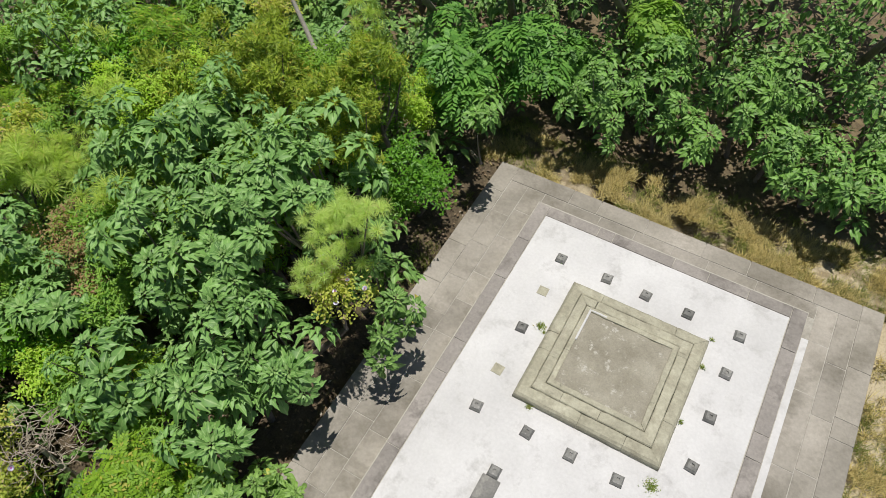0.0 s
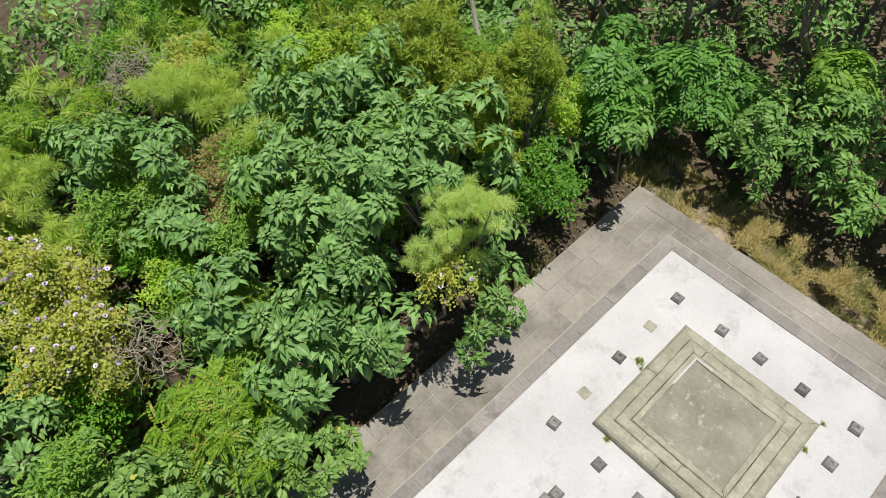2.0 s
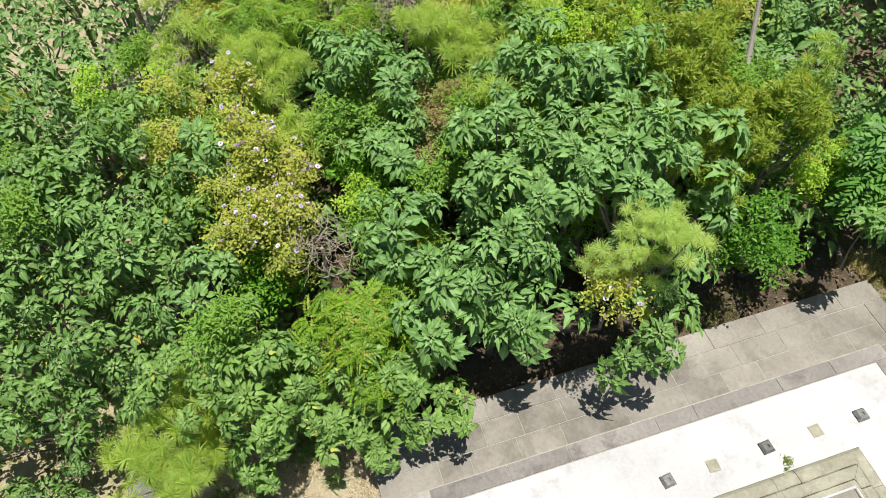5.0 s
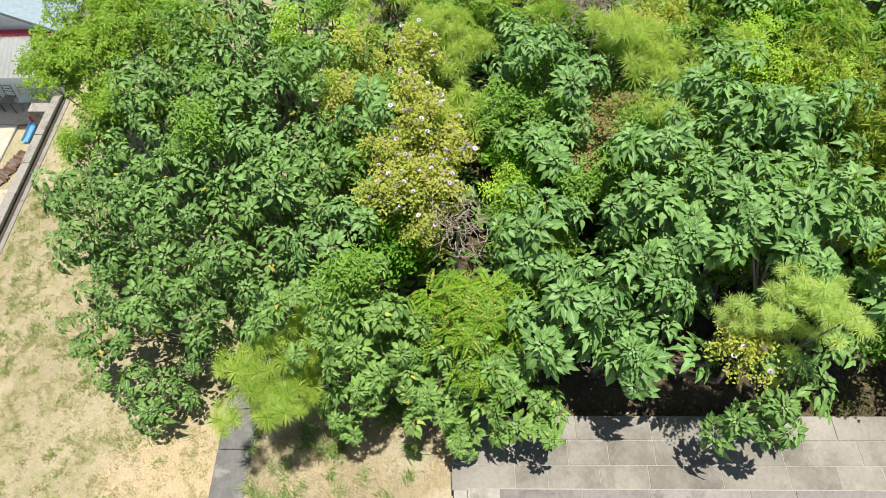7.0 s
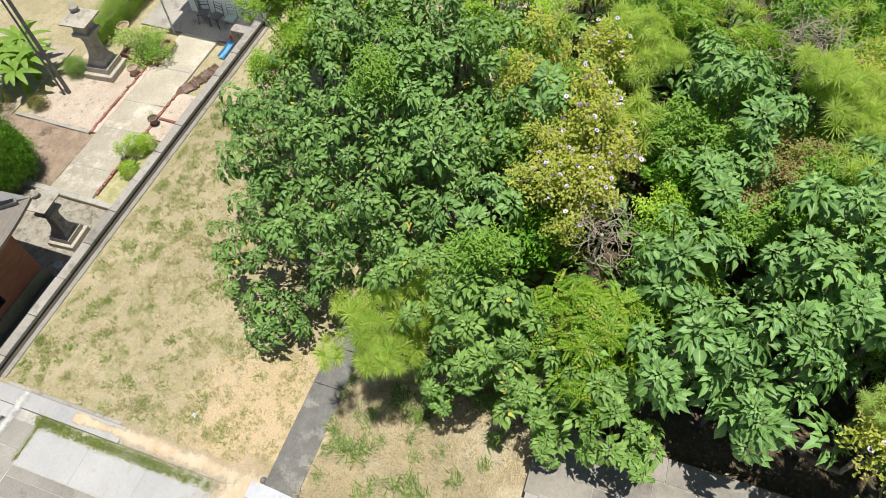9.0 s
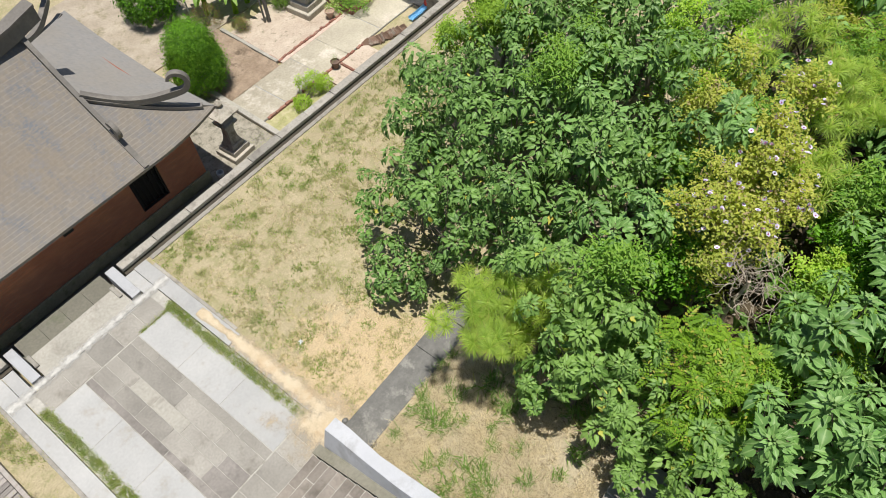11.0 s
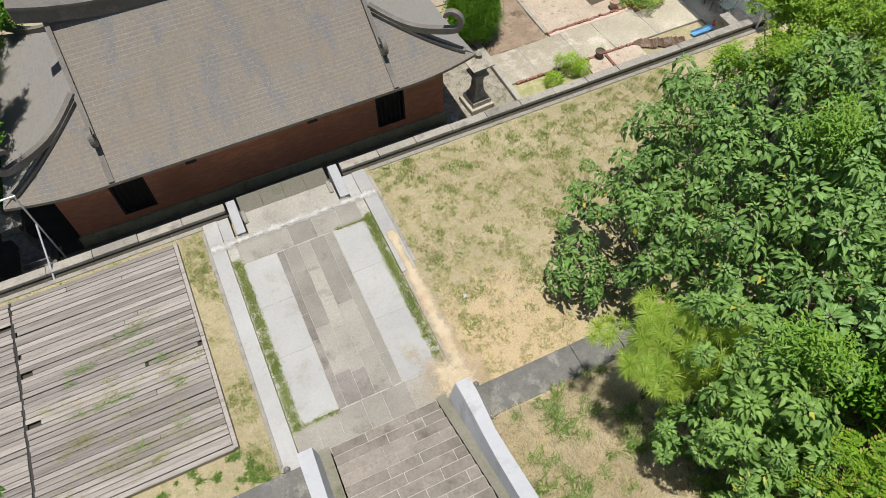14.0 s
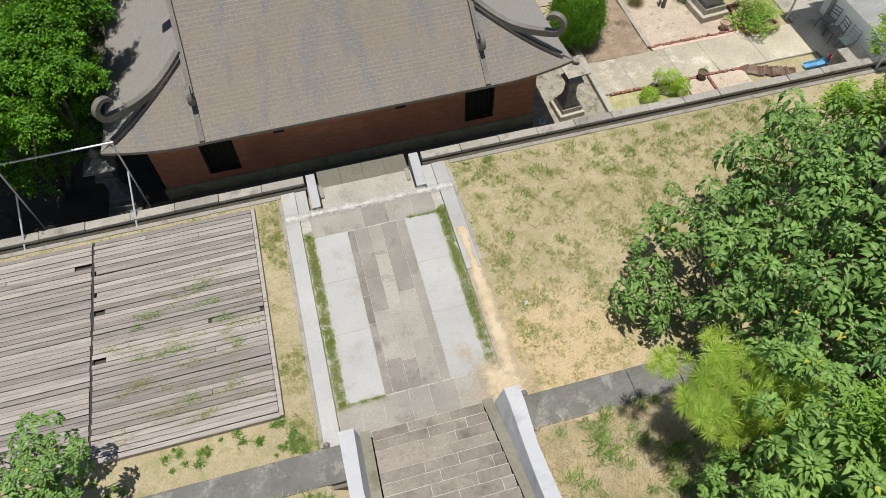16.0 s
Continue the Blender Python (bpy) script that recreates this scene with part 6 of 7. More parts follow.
tree("small", 9.9, -1.6, 5.4, 0.8, "dark green leafy shrub in the wood", "shrub")
tree("small", 7.7, 1.0, 5.0, 0.7, "dark green leafy shrub in the wood", "shrub")
tree("small", 5.75, -8.1, 5.7, 0.85, "dark green leafy shrub in the wood", "shrub", foot=(6.1, -8.0), material=M_LEAFY)
tree("small", 5.55, -9.25, 4.7, 0.55, "dark green leafy shrub in the wood", "shrub", foot=(5.9, -9.2), material=M_LEAFY)
tree("soft_pine", 5.3, 3.5, 4.5, 1.0, "feathery yellow-green pine sapling", "pine")
tree("soft_pine", 5.9, 2.75, 4.6, 0.6, "feathery yellow-green pine sapling", "pine", low=False)
tree("round_pine", 4.95, -5.65, 7.5, 0.66, "pale green pine with round needle tufts", "pine", size=0.66, foot=(6.0, -6.1))
tree("round_pine", 5.1, -4.75, 6.7, 0.35, "pale green pine with round needle tufts", "pine", size=0.62, foot=(6.0, -4.9), low=False)
tree("feather", 5.5, -0.75, 5.8, 0.9, "bright feathery-leaved green tree", foot=(6.4, -0.7))
tree("feather", 6.15, 0.05, 5.7, 0.6, "bright feathery-leaved green tree", foot=(6.6, 0.1))
for x, y, top, rad in ((10.8, -7.3, 7.0, 0.8), (9.0, -8.4, 7.1, 1.0), (6.3, -7.95, 7.0, 0.7), (6.9, -9.5, 7.2, 0.8), (7.5, -8.7, 6.9, 0.8), (10.3, -9.2, 6.8, 1.2)):
    tree("acacia", x, y, top, rad, "olive-yellow acacia with fine narrow leaves", "acacia", low=x > 7.4)
# the trees behind the platform
for x, y, top, rad in ((3.0, -13.2, 5.5, 0.8), (3.4, -14.4, 4.7, 0.8), (2.6, -13.0, 4.5, 0.5), (1.5, -13.9, 4.9, 0.8), (0.5, -13.4, 4.7, 0.55), (0.5, -15.2, 5.3, 0.9), (-1.2, -14.2, 5.1, 1.0), (-2.4, -13.5, 4.9, 0.85), (-3.3, -13.3, 4.7, 0.7), (-1.2, -16.0, 5.7, 1.3), (-4.2, -14.4, 5.4, 1.2), (-5.9, -13.4, 6.0, 1.1), (1.9, -15.8, 4.6, 0.9), (3.6, -15.6, 4.3, 0.9), (-0.3, -14.7, 5.5, 0.9), (2.2, -14.7, 5.4, 0.8), (-3.0, -15.2, 5.8, 1.0), (1.0, -17.2, 6.2, 1.2), (-1.5, -18.0, 6.4, 1.3), (-4.7, -16.2, 6.0, 1.2), (3.8, -17.3, 5.9, 1.1), (-2.2, -21.0, 6.5, 1.5), (0.6, -21.4, 6.5, 1.5)):
    tree("mulberry", x, y, top, rad, MU, material=M_MULBR, foot=(x, min(y - 0.3, -14.2)), size=0.9)
tree("pinnate", 5.0, -12.95, 5.9, 0.66, "tree with long feather-like drooping leaves", foot=(5.6, -14.3))
tree("pinnate", 6.1, -11.5, 6.0, 0.55, "tree with long feather-like drooping leaves", foot=(6.6, -12.4))
tree("pinnate", 2.6, -16.1, 5.4, 0.55, "tree with long feather-like drooping leaves", material=M_LIME)
tree("mulberry", 4.75, -10.4, 5.5, 0.42, MU, material=M_MULBR, foot=(6.2, -11.8), low=False)
tree("pinnate", 4.3, -15.2, 4.2, 0.9, "tree with long feather-like drooping leaves")
tree("pinnate", 6.8, -13.4, 5.4, 1.2, "tree with long feather-like drooping leaves")
# tall trees at the back, whose crowns keep the ground behind the platform dark
for x, y, top, rad in ((6.2, -17.0, 9.0, 1.9), (9.0, -16.2, 9.2, 1.9), (3.2, -18.2, 9.0, 1.9), (6.5, -20.3, 9.2, 2.0), (9.8, -19.2, 9.2, 2.0), (0.2, -19.2, 9.0, 2.0), (12.2, -16.6, 9.2, 1.9), (-3.0, -19.8, 9.0, 2.0), (7.8, -12.9, 10.2, 1.2), (3.7, -15.2, 10.2, 1.3), (5.9, -13.9, 10.3, 1.2), (0.9, -15.9, 10.4, 1.3), (-2.4, -16.3, 10.4, 1.4)):
    tree("mulberry", x, y, top, rad, "tall broad-leaved tree at the back of the wood", material=M_MULBR, size=1.25, thin=True, low=False, second=0.35, foot=(x + (1.2 if x > 5 else 0.0), y - 3.4 if top > 10 else y))
tree("small", 4.6, -14.9, 2.6, 0.8, "dark green leafy shrub in the wood", "shrub")
tree("mulberry", -7.0, -10.5, 5.0, 1.5, MU)
tree("mulberry", -7.8, 5.85, 2.8, 1.1, MU, material=M_MULBD, size=0.6, foot=(-8.4, 5.6))
for x, y, top, rad in ((12.9, 9.1, 5.3, 1.5), (11.6, 9.0, 4.7, 0.7), (13.9, 9.9, 5.2, 1.2), (12.2, 8.0, 5.0, 0.8), (14.3, 8.5, 5.4, 1.2), (15.6, 7.4, 5.5, 1.3), (15.4, 9.7, 5.4, 1.1)):
    tree("banyan", x, y, top, rad, "bright lime-green tree with small leaves", material=M_LIMETREE, size=0.92, foot=(12.6 + (x - 12.6) * 0.5, 8.9 + (y - 8.9) * 0.5), low=False)
for x, y, top, rad in ((-7.5, 15.75, 4.9, 1.55), (-7.3, 17.4, 5.1, 1.5), (-8.6, 14.7, 4.6, 1.3)):
    tree("banyan", x, y, top, rad, "dense glossy green banyan tree", "banyan tree", depth=1.0, foot=(-9.0, 16.0))
for x, y, top, rad in ((-10.9, 15.3, 5.2, 1.8), (-13.6, 15.0, 5.0, 1.9), (-11.4, 17.6, 5.4, 1.8), (-9.3, 16.6, 5.3, 1.4), (-8.5, 18.9, 5.4, 2.3), (-6.9, 20.8, 4.6, 1.9)):
    tree("banyan", x, y, top, rad, "dense glossy green banyan tree", "banyan tree", depth=0.9)
tree("feather", 9.42, -6.49, 6.2, 1.1, "bright feathery-leaved green tree")
tree("pine", 9.6, -4.4, 6.5, 0.7, "pale green pine with round needle tufts", "pine")
tree("soft_pine", 11.2, -4.8, 6.9, 0.65, "pale green pine with round needle tufts", "pine")
tree("soft_pine", 12.0, -3.7, 7.0, 0.8, "pale green pine with round needle tufts", "pine")
tree("fine", 12.6, -4.6, 7.0, 0.45, "yellow-green climber over the tree crowns", "shrub", material=M_VINE)
tree("soft_pine", 12.7, 0.1, 6.7, 1.0, "pale green pine with round needle tufts", "pine")
tree("fine", 10.3, -3.4, 6.4, 0.55, "thicket of withered brown leaves", "shrub", material=M_BROWN, size=0.8)
tree("fine", 9.5, -3.0, 6.0, 0.4, "thicket of withered brown leaves", "shrub", material=M_BROWN)
tree("fine", 10.6, -6.7, 6.7, 0.7, "yellow-green shrub with small leaves", "shrub", material=M_VINEG)
tree("fine", 12.6, 1.9, 6.0, 0.6, "yellow-green shrub with small leaves", "shrub", material=M_VINE)

# the rest of the wood, planted with a jittered spacing
for x, y in ((10.3, 5.6), (11.2, 5.4)):
    tree("bunch", x, y, 5.75, 0.4, "light green small-leaved sapling in the wood", "sapling", low=False)
for x, y, top, rad in ((13.3, 7.6, 4.4, 1.0), (14.8, 7.0, 4.7, 1.1), (11.7, 8.7, 3.9, 0.8), (13.4, 6.2, 5.3, 0.9)):
    tree("mulberry", x, y, top, rad, MU, material=M_MULBD, size=0.85, hang=True)
tree("mulberry", 14.2, 5.6, 5.6, 1.4, MU, material=M_MULBD, size=0.88)
tree("mulberry", 16.2, 5.4, 5.8, 1.4, MU, material=M_MULBD)
tree("mulberry", 3.4, -21.2, 5.6, 1.6, MU, material=M_MULBR)
for x, y, top in ((18.4, 3.6, 5.7), (20.6, 2.2, 6.0), (20.3, 5.2, 5.8), (18.2, 6.3, 5.5), (20.8, -1.0, 6.2), (22.8, 3.8, 6.0), (17.6, 8.7, 5.4), (19.0, 10.4, 5.2)):
    tree("mulberry", x, y, top, 1.6, MU, material=M_MULBD)
r = random.Random(77)
kept = [(o.location.x, o.location.y) for o in scene.objects if o.get("category") in ("tree", "pine", "acacia", "shrub")]
for gx in np.arange(7.5, 20.0, 1.9):
    for gy in np.arange(-21.0, 12.0, 1.9):
        x, y = gx + r.uniform(-0.6, 0.6), gy + r.uniform(-0.6, 0.6)
        pick, dz = r.random(), r.uniform(-0.9, 0.5)
        if any((x - a) ** 2 + (y - b) ** 2 < 1.5 ** 2 for a, b in kept) or (y > 4 and x < 8.5 + (y - 4) * 0.55) or (x - 8.2) ** 2 + (y + 13.2) ** 2 < 2.2 or (abs(x - 9.0) < 2.2 and abs(y - 0.2) < 1.9) or (x > 11.8 and y > 7.2):
            continue
        top = 6.0 + dz + (0.3 if y < 4 else -0.4)
        if pick < 0.68:
            tree("mulberry", x, y, top, r.uniform(1.2, 1.7), MU, size=0.95, material=M_MULBL if r.random() < 0.3 else M_MULBD if y > 2 else None)
        elif pick < 0.77:
            tree("feather", x, y, top - 0.3, 1.1, "bright feathery-leaved green tree")
        elif pick < 0.84 and y < -5:
            tree("acacia", x, y, top, 1.2, "olive-yellow acacia with fine narrow leaves", "acacia")
        elif pick < 0.90:
            tree("pine", x, y, top, 0.9, "pale green pine with round needle tufts", "pine")
        else:
            tree("small", x, y, top - 0.4, 1.2, "dark green leafy shrub in the wood", "shrub")
for gx in np.arange(-14.0, 7.0, 2.1):
    for gy in (-16.6, -18.6, -20.6, -22.8):
        x, y = gx + r.uniform(-0.6, 0.6), gy + r.uniform(-0.5, 0.5)
        if any((x - a) ** 2 + (y - b) ** 2 < 1.4 ** 2 for a, b in kept) or r.random() < 0.2:
            continue
        kind = "mulberry" if r.random() < 0.75 else "pinnate"
        tree(kind, x, y, 6.0 + r.uniform(-0.7, 0.7), r.uniform(1.5, 1.9), MU, material=M_MULBR if kind == "mulberry" else None)

# a lower storey of young trees
for gx in np.arange(9.6, 18.0, 2.2):
    for gy in np.arange(-11.0, 6.5, 2.2):
        x, y = gx + r.uniform(-0.8, 0.8), gy + r.uniform(-0.8, 0.8)
        if (abs(x - 9.0) < 2.0 and abs(y - 0.2) < 1.8) or (y > 4 and x < 10):
            continue
        tree("mulberry", x, y, 4.9 + r.uniform(-0.4, 0.6), 1.15, MU, size=1.1, material=M_MULBL if r.random() < 0.3 else None, thin=True, low=False)
# low undergrowth in the shade
ps = []
while len(ps) < 700:
    x, y = r.uniform(5.9, 18.0), r.uniform(-20.0, 9.0)
    if (y > 3.6 and x < 7.2 + (y - 4) * 0.5) or (x > 11.5 and y > 8.5):
        continue
    ps.append((x, y, ground_height(x, y) + r.uniform(0.35, 1.9)))
while len(ps) < 850:
    x, y = r.uniform(-10.0, 6.0), r.uniform(-20.0, -14.2)
    ps.append((x, y, ground_height(x, y) + r.uniform(0.3, 1.5)))
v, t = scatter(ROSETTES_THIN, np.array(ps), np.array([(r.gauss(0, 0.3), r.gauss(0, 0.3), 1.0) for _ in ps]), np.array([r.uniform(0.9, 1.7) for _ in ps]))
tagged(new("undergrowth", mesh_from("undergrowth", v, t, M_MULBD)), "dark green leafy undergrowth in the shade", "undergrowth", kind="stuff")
# small climbers and saplings between the crowns
for _ in range(125):
    x, y = r.uniform(5.6, 17.0), r.uniform(-11.5, 9.5)
    if (y > 2.6 and x < 12.0) or x < 6.2 + max(0.0, (-y - 6) * 0.1) or (x > 11.5 and y > 7) or (abs(x - 8.7) < 1.9 and abs(y - 0.2) < 1.5):
        continue
    pick = r.random()
    kind, lab = (("fine", "yellow-green climber over the tree crowns") if pick < 0.35 else ("feather", "bright feathery green sapling in the wood") if pick < 0.5 else ("bunch", "light green small-leaved sapling in the wood") if pick < 0.93 else ("pine", "pale green pine sapling in the wood"))
    tree(kind, x, y, 6.15 + r.uniform(-0.8, 0.5) - (0.5 if y > 0 else 0.0), r.uniform(0.3, 0.55), lab, "sapling", material=M_VINEG if pick < 0.2 else None)

# flowering vine over a dead shrub
vine_edge = tree("fine", 4.75, -4.85, 6.75, 0.3, "yellowing vine with pale purple flowers", "flowering vine", material=M_VINE, foot=(5.9, -4.6), low=False)
vine_low = tree("fine", 8.1, 0.5, 6.3, 0.9, "yellowing vine thicket with pale purple flowers", "flowering vine", material=M_VINE)
vine_far = tree("fine", 11.7, 0.9, 6.5, 0.5, "yellowing vine thicket with pale purple flowers", "flowering vine", material=M_VINE, low=False)
vine = tree("fine", 9.5, 0.35, 6.7, 1.05, "yellowing vine thicket with pale purple flowers", "flowering vine", material=M_VINE)
bm = bmesh.new()
for k in range(5):
    a = 2 * math.pi * k / 5
    q = [(0, 0, 0)] + [(0.048 * math.cos(a + d), 0.048 * math.sin(a + d), 0.026) for d in (-0.62, 0.0, 0.62)]
    vs = [bm.verts.new(c) for c in q]
    bm.faces.new(vs)
bmesh.ops.solidify(bm, geom=bm.faces[:], thickness=0.003)
disc = bm.faces.new([bm.verts.new((0.015 * math.cos(k * 1.0472), 0.015 * math.sin(k * 1.0472), 0.022)) for k in range(6)])
disc.material_index = 1
first = part("flower", bm, M_PETAL, vine)
first.data.materials.append(M_THROAT)
fme = first.data
bpy.data.objects.remove(first)
r = random.Random(9)
for bush_, n in ((vine, 80), (vine_low, 45), (vine_far, 14), (vine_edge, 9)):
    cv = np.array([v.co for v in next(c for c in bush_.children if c.name.startswith("crown")).data.vertices])
    high = cv[cv[:, 2] > np.percentile(cv[:, 2], 50)]
    for k in range(n):
        q = high[r.randrange(len(high))]
        share("flower", fme, bush_, pose(q[0], q[1], q[2] + 0.06, r.uniform(-35, 15), r.uniform(-35, 15), r.uniform(0, 360)))


def twigs(name, x, y, z, spread, count, label, seed, reach=0.7):
    ob = base(name, x, y, ground_height(x, y), label, "dead branches")
    o = z - ground_height(x, y)
    r = random.Random(seed)
    bm = bmesh.new()
    tube(bm, [(0, 0, -0.1), (0.05, 0.05, o * 0.5), (0, 0, o * 0.8)], [0.06, 0.045, 0.03], 6)
    for k in range(count):
        p0 = Vector((0, 0, o * r.uniform(0.7, 0.9)))
        p0 += Vector((r.gauss(0, spread * 0.45), r.gauss(0, spread * 0.45), r.gauss(0, 0.15)))
        d = Vector((r.gauss(0, 1), r.gauss(0, 1), r.gauss(0.15, 0.35))).normalized()
        line = [p0]
        for j in range(6):
            d = (d + Vector((r.gauss(0, 0.55), r.gauss(0, 0.55), r.gauss(-0.05, 0.4)))).normalized()
            line.append(line[-1] + d * reach * r.uniform(0.08, 0.2))
        tube(bm, [tuple(q) for q in line], [0.008, 0.007, 0.006, 0.005, 0.004, 0.003, 0.002], 4)
    part("bare_branch", bm, M_TWIG, ob)["kind"] = "stuff"


twigs("dead_branches", 7.5, -0.25, 6.05, 0.65, 105, "tangle of bare grey twigs in the thicket", 1)
twigs("dead_branches", 13.6, -3.6, 6.7, 0.8, 190, "tangle of bare brown twigs in the wood", 2)
trunk = base("dead_tree", 8.33, -9.7, ground_height(8.3, -9.7), "bare grey leaning trunk of a dead tree", "dead tree")
bm = bmesh.new()
g = ground_height(8.3, -9.7)
tube(bm, [(0, 0, 0), (-0.05, -0.1, 5.0 - g), (0.6, -0.3, 5.7 - g), (1.7, -0.9, 6.9 - g)], [0.11, 0.085, 0.065, 0.04], 8)
tube(bm, [(0.6, -0.3, 5.7 - g), (0.3, -0.75, 6.1 - g), (0.25, -1.1, 6.2 - g)], [0.035, 0.02, 0.008], 6)
part("trunk", bm, M_DEAD, trunk)

# ---------------------------------------------------------------- grass and fallen leaves
def turf(name, mat, spots, label, blades, size, seed, lie=0.25, fine=1.0):
    r = random.Random(seed)
    v, t = [], []
    for x, y, s in spots:
        z = ground_height(x, y)
        for i in range(blades):
            a, L = r.uniform(0, 6.283), size * s * r.uniform(0.6, 1.2)
            tilt = r.uniform(lie, 1.0)
            bx, by = x + r.gauss(0, 0.06 * s), y + r.gauss(0, 0.06 * s)
            n = len(v)
            w = (0.006 + 0.004 * s) * fine
            v += [(bx - w * math.sin(a), by + w * math.cos(a), z - 0.01), (bx + w * math.sin(a), by - w * math.cos(a), z - 0.01), (bx + L * tilt * math.cos(a), by + L * tilt * math.sin(a), z + L * (1.1 - tilt * 0.75))]
            t.append((n, n + 1, n + 2))
    ob = new(name, mesh_from(name, np.array(v), np.array(t), mat))
    return tagged(ob, label, "grass", kind="stuff")


r = random.Random(51)


def field(n, x0, x1, y0, y1, lo, hi, thresh, scale=0.5, off=0.0):
    out = []
    for _ in range(n):
        x, y = r.uniform(x0, x1), r.uniform(y0, y1)
        if noise.noise(Vector((x * scale + off, y * scale, 2.0))) + r.uniform(-0.25, 0.25) > thresh:
            out.append((x, y, r.uniform(lo, hi)))
    return out


lawn = [q for q in field(8000, 2.5, 13.0, 5.5, 12.7, 0.4, 1.0, 0.06, 1.9)] + field(500, -3.1, -2.5, 5.6, 12.7, 0.5, 1.1, 0.0, 0.9)
turf("lawn_grass", M_LAWN, lawn, "short patchy green lawn grass", 16, 0.085, 1)
turf("dry_lawn_grass", M_STRAW, field(3000, 2.5, 13.0, 5.5, 12.7, 0.5, 1.0, 0.0, 1.1, 9.0), "short dry straw-coloured lawn grass", 12, 0.08, 2)
tufts = field(420, 2.6, 13.0, 6.4, 12.7, 0.7, 1.9, 0.05, 0.9, 5.0) + field(120, 2.6, 13.0, 11.6, 12.75, 0.7, 1.7, -0.1, 0.9, 5.0) + field(60, -3.1, -2.5, 5.6, 12.7, 0.7, 1.2, 0.0, 0.9)
turf("lawn_tufts", M_TUFTY, tufts, "low soft tufts of green grass in the lawn", 60, 0.06, 12)
bank = field(90, 2.3, 6.6, 0.6, 4.5, 1.2, 2.3, -0.1, 1.2) + field(160, -13, -2.4, 3.4, 4.5, 0.8, 1.8, -0.1, 1.0) + field(130, -12, -2.5, 5.5, 6.4, 0.35, 0.95, 0.0, 1.0)
turf("bank_grass", M_TUFT, bank, "tufts of green grass on the bank", 70, 0.19, 3)
turf("dry_bank_grass", M_STRAW, field(3000, 2.2, 6.8, 0.0, 4.5, 0.7, 1.5, -0.35, 0.8, 4.0) + field(900, -13, -2.35, 2.5, 4.5, 0.7, 1.4, -0.3, 0.8), "dry straw-coloured grass on the bank", 25, 0.17, 4, 0.7, 0.45)
rear_g = field(1000, -7, 5.5, -13.6, -11.75, 0.6, 1.5, 0.0, 1.1) + field(700, -7.5, -4.8, -12, -1, 0.7, 1.6, -0.1, 0.9) + field(160, 4.9, 6.2, -13, -6, 0.7, 1.3, 0.1, 0.9)
turf("rear_grass", M_OLIVE, rear_g, "grass behind the platform", 34, 0.17, 5, 0.4, 0.6)
turf("dry_rear_grass", M_GOLD, field(3000, -7, 6.0, -13.2, -11.75, 0.6, 1.4, 0.14, 1.3, 3.0) + field(900, -7.5, -4.8, -12, -1, 0.7, 1.4, -0.1, 0.9), "dry golden grass behind the platform", 34, 0.23, 6, 0.4, 0.75)
seam = [(s * 1.865 + r.uniform(-0.10, 0.12), 6.3 + 5.1 * r.random() ** (0.8 if s > 0 else 1.0), r.uniform(0.5, 1.0)) for s in (-1, 1) for _ in range(560)] + [(r.uniform(-1.8, -0.8), 6.33 + r.gauss(0, 0.02), 0.6) for _ in range(60)] + [(r.uniform(0.9, 1.8), 11.28 + r.gauss(0, 0.02), 0.6) for _ in range(60)]
turf("seam_grass", M_GRASS, [(x, y, s) for x, y, s in seam if s > 0.5], "green grass growing in the paving seams", 16, 0.06, 7)
foot = [(r.uniform(-14, 16), 12.78 + r.gauss(0, 0.09), r.uniform(0.5, 1.0)) for _ in range(300)]
turf("garden_grass", M_GRASS, [(x, y, s) for x, y, s in [(r.uniform(8.9, 11.5), r.uniform(13.5, 15.3), r.uniform(0.5, 1.1)) for _ in range(260)] + [(8.1 + r.gauss(0, 0.25), 14.6 + r.gauss(0, 0.5), r.uniform(0.5, 1.0)) for _ in range(140)]], "short green grass in the garden beds", 14, 0.10, 9)
turf("wall_foot_grass", M_GRASS, [q for q in foot if abs(q[0]) > 2.5], "weeds along the foot of the wall", 10, 0.08, 8)
# weeds between the planks
v, t = [], []
heaps = [(-3.4 - abs(r.gauss(1.7, 1.2)), 6.6 + r.choice((0.5, 0.9, 1.6, 2.4, 3.3, 4.0)) + r.gauss(0, 0.2)) for _ in range(70)]
for k in range(400):
    hx, hy = heaps[int(70 * r.random() ** 1.6)]
    cx, cy = hx + r.gauss(0, 0.16), hy + r.gauss(0, 0.06)
    for i in range(14):
        a, L = r.uniform(0, 6.283), r.uniform(0.03, 0.10)
        bx, by, n = cx + r.gauss(0, 0.10), cy + r.gauss(0, 0.04), len(v)
        v += [(bx - 0.007 * math.sin(a), by + 0.007 * math.cos(a), 0.11), (bx + 0.007 * math.sin(a), by - 0.007 * math.cos(a), 0.11), (bx + L * math.cos(a), by + L * math.sin(a), 0.14 + L * 0.5)]
        t.append((n, n + 1, n + 2))
lush = len(v)
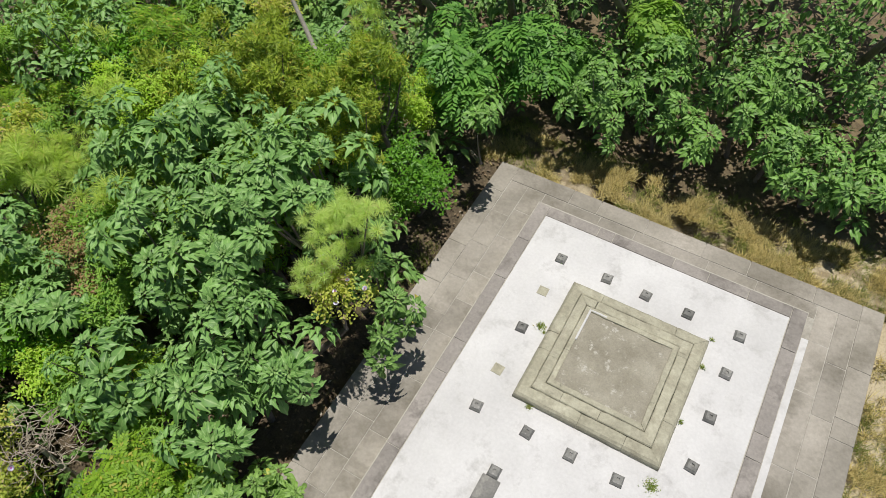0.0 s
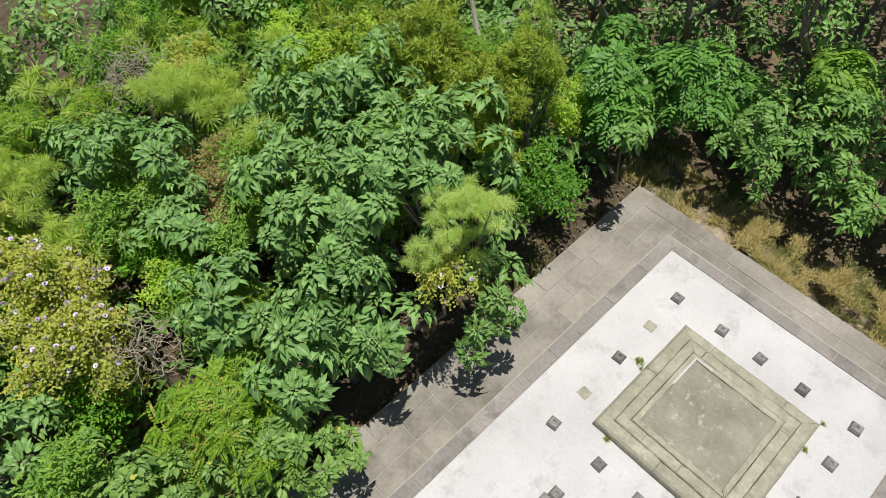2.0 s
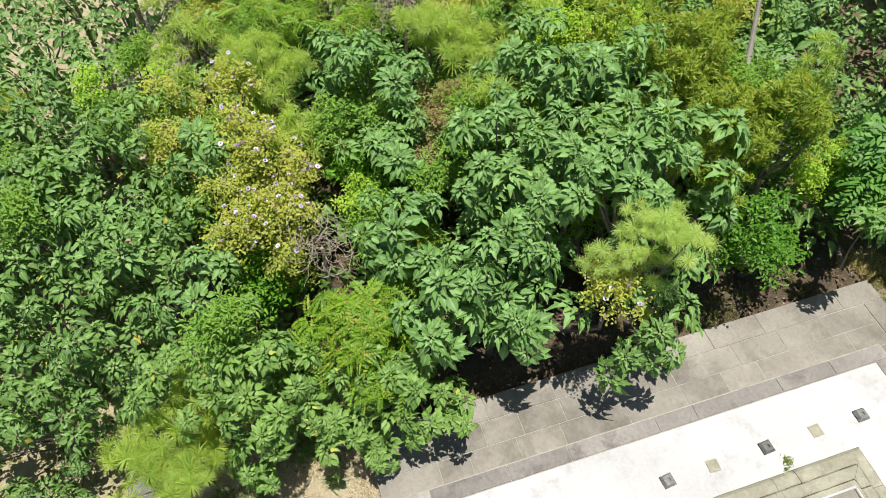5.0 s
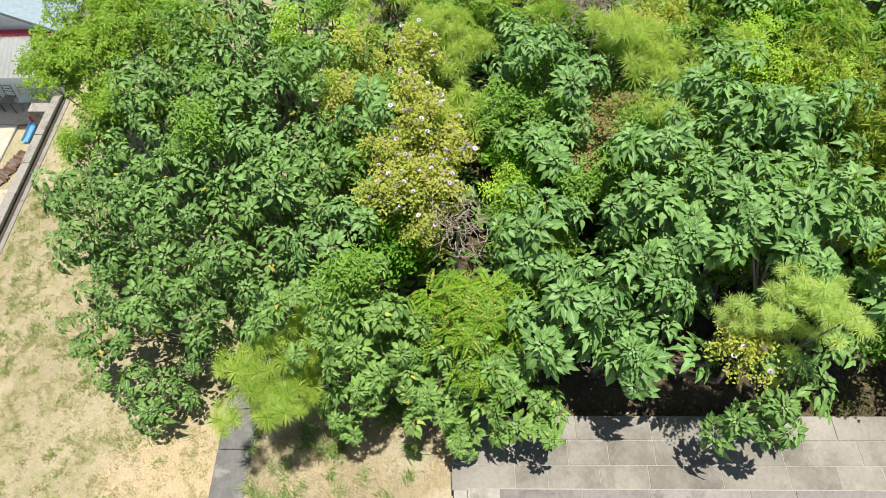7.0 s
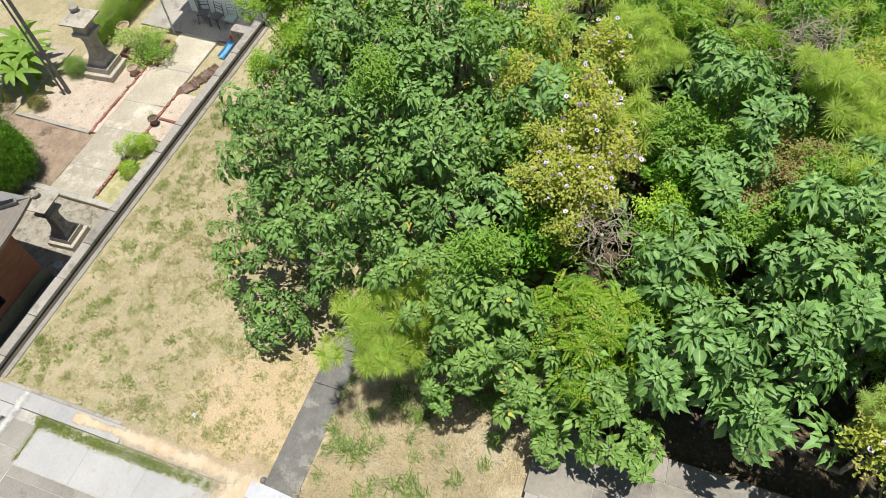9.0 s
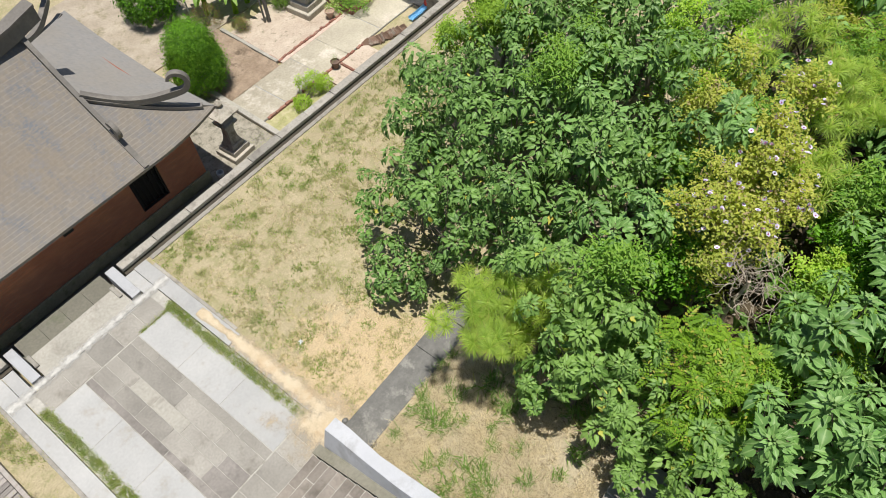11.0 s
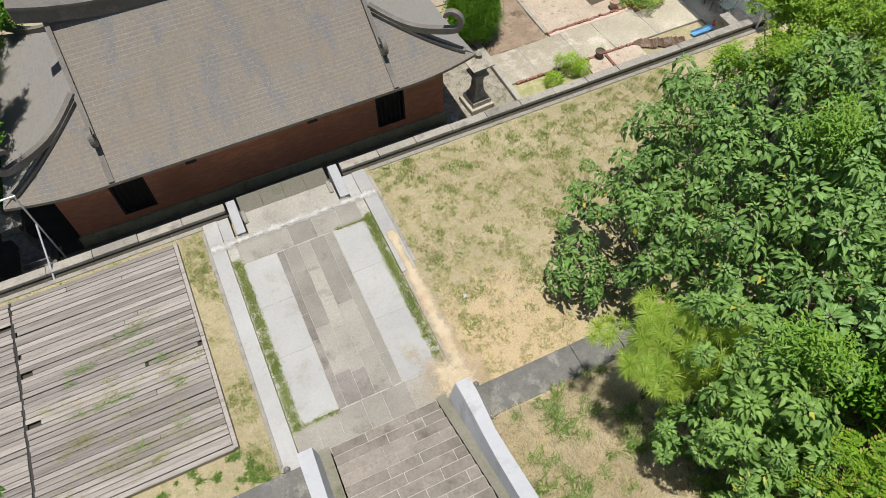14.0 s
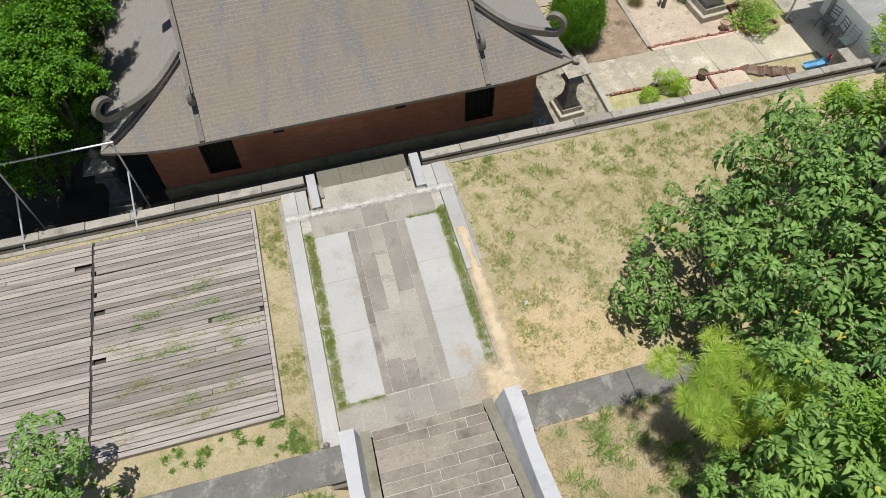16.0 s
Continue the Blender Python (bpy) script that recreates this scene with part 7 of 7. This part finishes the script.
for cx, cy, wx in ((-6.16, 9.94, 0.22), (-4.83, 10.43, 0.2), (-4.7, 9.89, 0.24), (-4.33, 9.4, 0.14), (-6.4, 8.77, 0.14), (-5.73, 8.77, 0.16), (-6.44, 9.64, 0.07), (-5.31, 8.77, 0.2), (-4.2, 7.6, 0.12), (-5.2, 7.4, 0.12), (-4.0, 8.6, 0.1)):
    for i in range(int(520 * wx)):
        a, L = r.uniform(0, 6.283), r.uniform(0.05, 0.15)
        bx, by, n = cx + r.gauss(0, wx), cy + r.gauss(0, 0.06), len(v)
        v += [(bx - 0.008 * math.sin(a), by + 0.008 * math.cos(a), 0.11), (bx + 0.008 * math.sin(a), by - 0.008 * math.cos(a), 0.11), (bx + L * math.cos(a), by + L * math.sin(a), 0.15 + L * 0.5)]
        t.append((n, n + 1, n + 2))
tagged(new("deck_grass", mesh_from("deck_grass", np.array(v[lush:]), np.array(t[lush // 3:]) - lush, M_TUFT)), "green grass tufts growing through the deck", "grass", kind="stuff")
v, t = v[:lush], t[:lush // 3]
tagged(new("deck_weeds", mesh_from("deck_weeds", np.array(v), np.array(t), M_WEED)), "weeds growing between the deck planks", "weeds", kind="stuff")
# fallen leaves under the trees
v, t = [], []
for _ in range(5200):
    x, y = (r.uniform(4.8, 9.0), r.uniform(-12, 3)) if r.random() < 0.65 else (r.uniform(-7, 6), r.uniform(-17, -13.3))
    s, a, z, n = r.uniform(0.025, 0.065), r.uniform(0, 6.3), ground_height(x, y) + 0.03 + r.uniform(0, 0.03), len(v)
    ca, sa = math.cos(a) * s, math.sin(a) * s
    v += [(x - ca, y - sa, z), (x - sa * 0.5, y + ca * 0.5, z + r.uniform(0, 0.03)), (x + ca, y + sa, z), (x + sa * 0.5, y - ca * 0.5, z + r.uniform(0, 0.03))]
    t += [(n, n + 1, n + 2), (n, n + 2, n + 3)]
tagged(new("fallen_leaves", mesh_from("fallen_leaves", np.array(v), np.array(t), M_LITTER)), "brown fallen leaves under the trees", "leaves", kind="stuff")
# weeds in the cracks round the altar
v, t = [], []
for cx, cy, rad, n in ((1.74, -7.6, 0.05, 170), (1.62, -7.5, 0.02, 40), (1.16, -5.80, 0.03, 90), (-1.62, -7.0, 0.025, 60), (-1.62, -8.37, 0.03, 70), (-1.55, -5.5, 0.06, 240), (-1.6, -9.1, 0.02, 40), (-3.34, -5.4, 0.025, 50)):
    for i in range(n):
        a, L = r.uniform(0, 6.283), r.uniform(0.02, 0.06)
        bx, by, m = cx + r.gauss(0, rad), cy + r.gauss(0, rad), len(v)
        v += [(bx - 0.006 * math.sin(a), by + 0.006 * math.cos(a), TOP), (bx + 0.006 * math.sin(a), by - 0.006 * math.cos(a), TOP), (bx + L * math.cos(a), by + L * math.sin(a), TOP + 0.03 + L * 0.6)]
        t.append((m, m + 1, m + 2))
tagged(new("altar_weeds", mesh_from("altar_weeds", np.array(v), np.array(t), M_GRASS)), "green weeds in cracks round the altar", "weeds", kind="stuff")
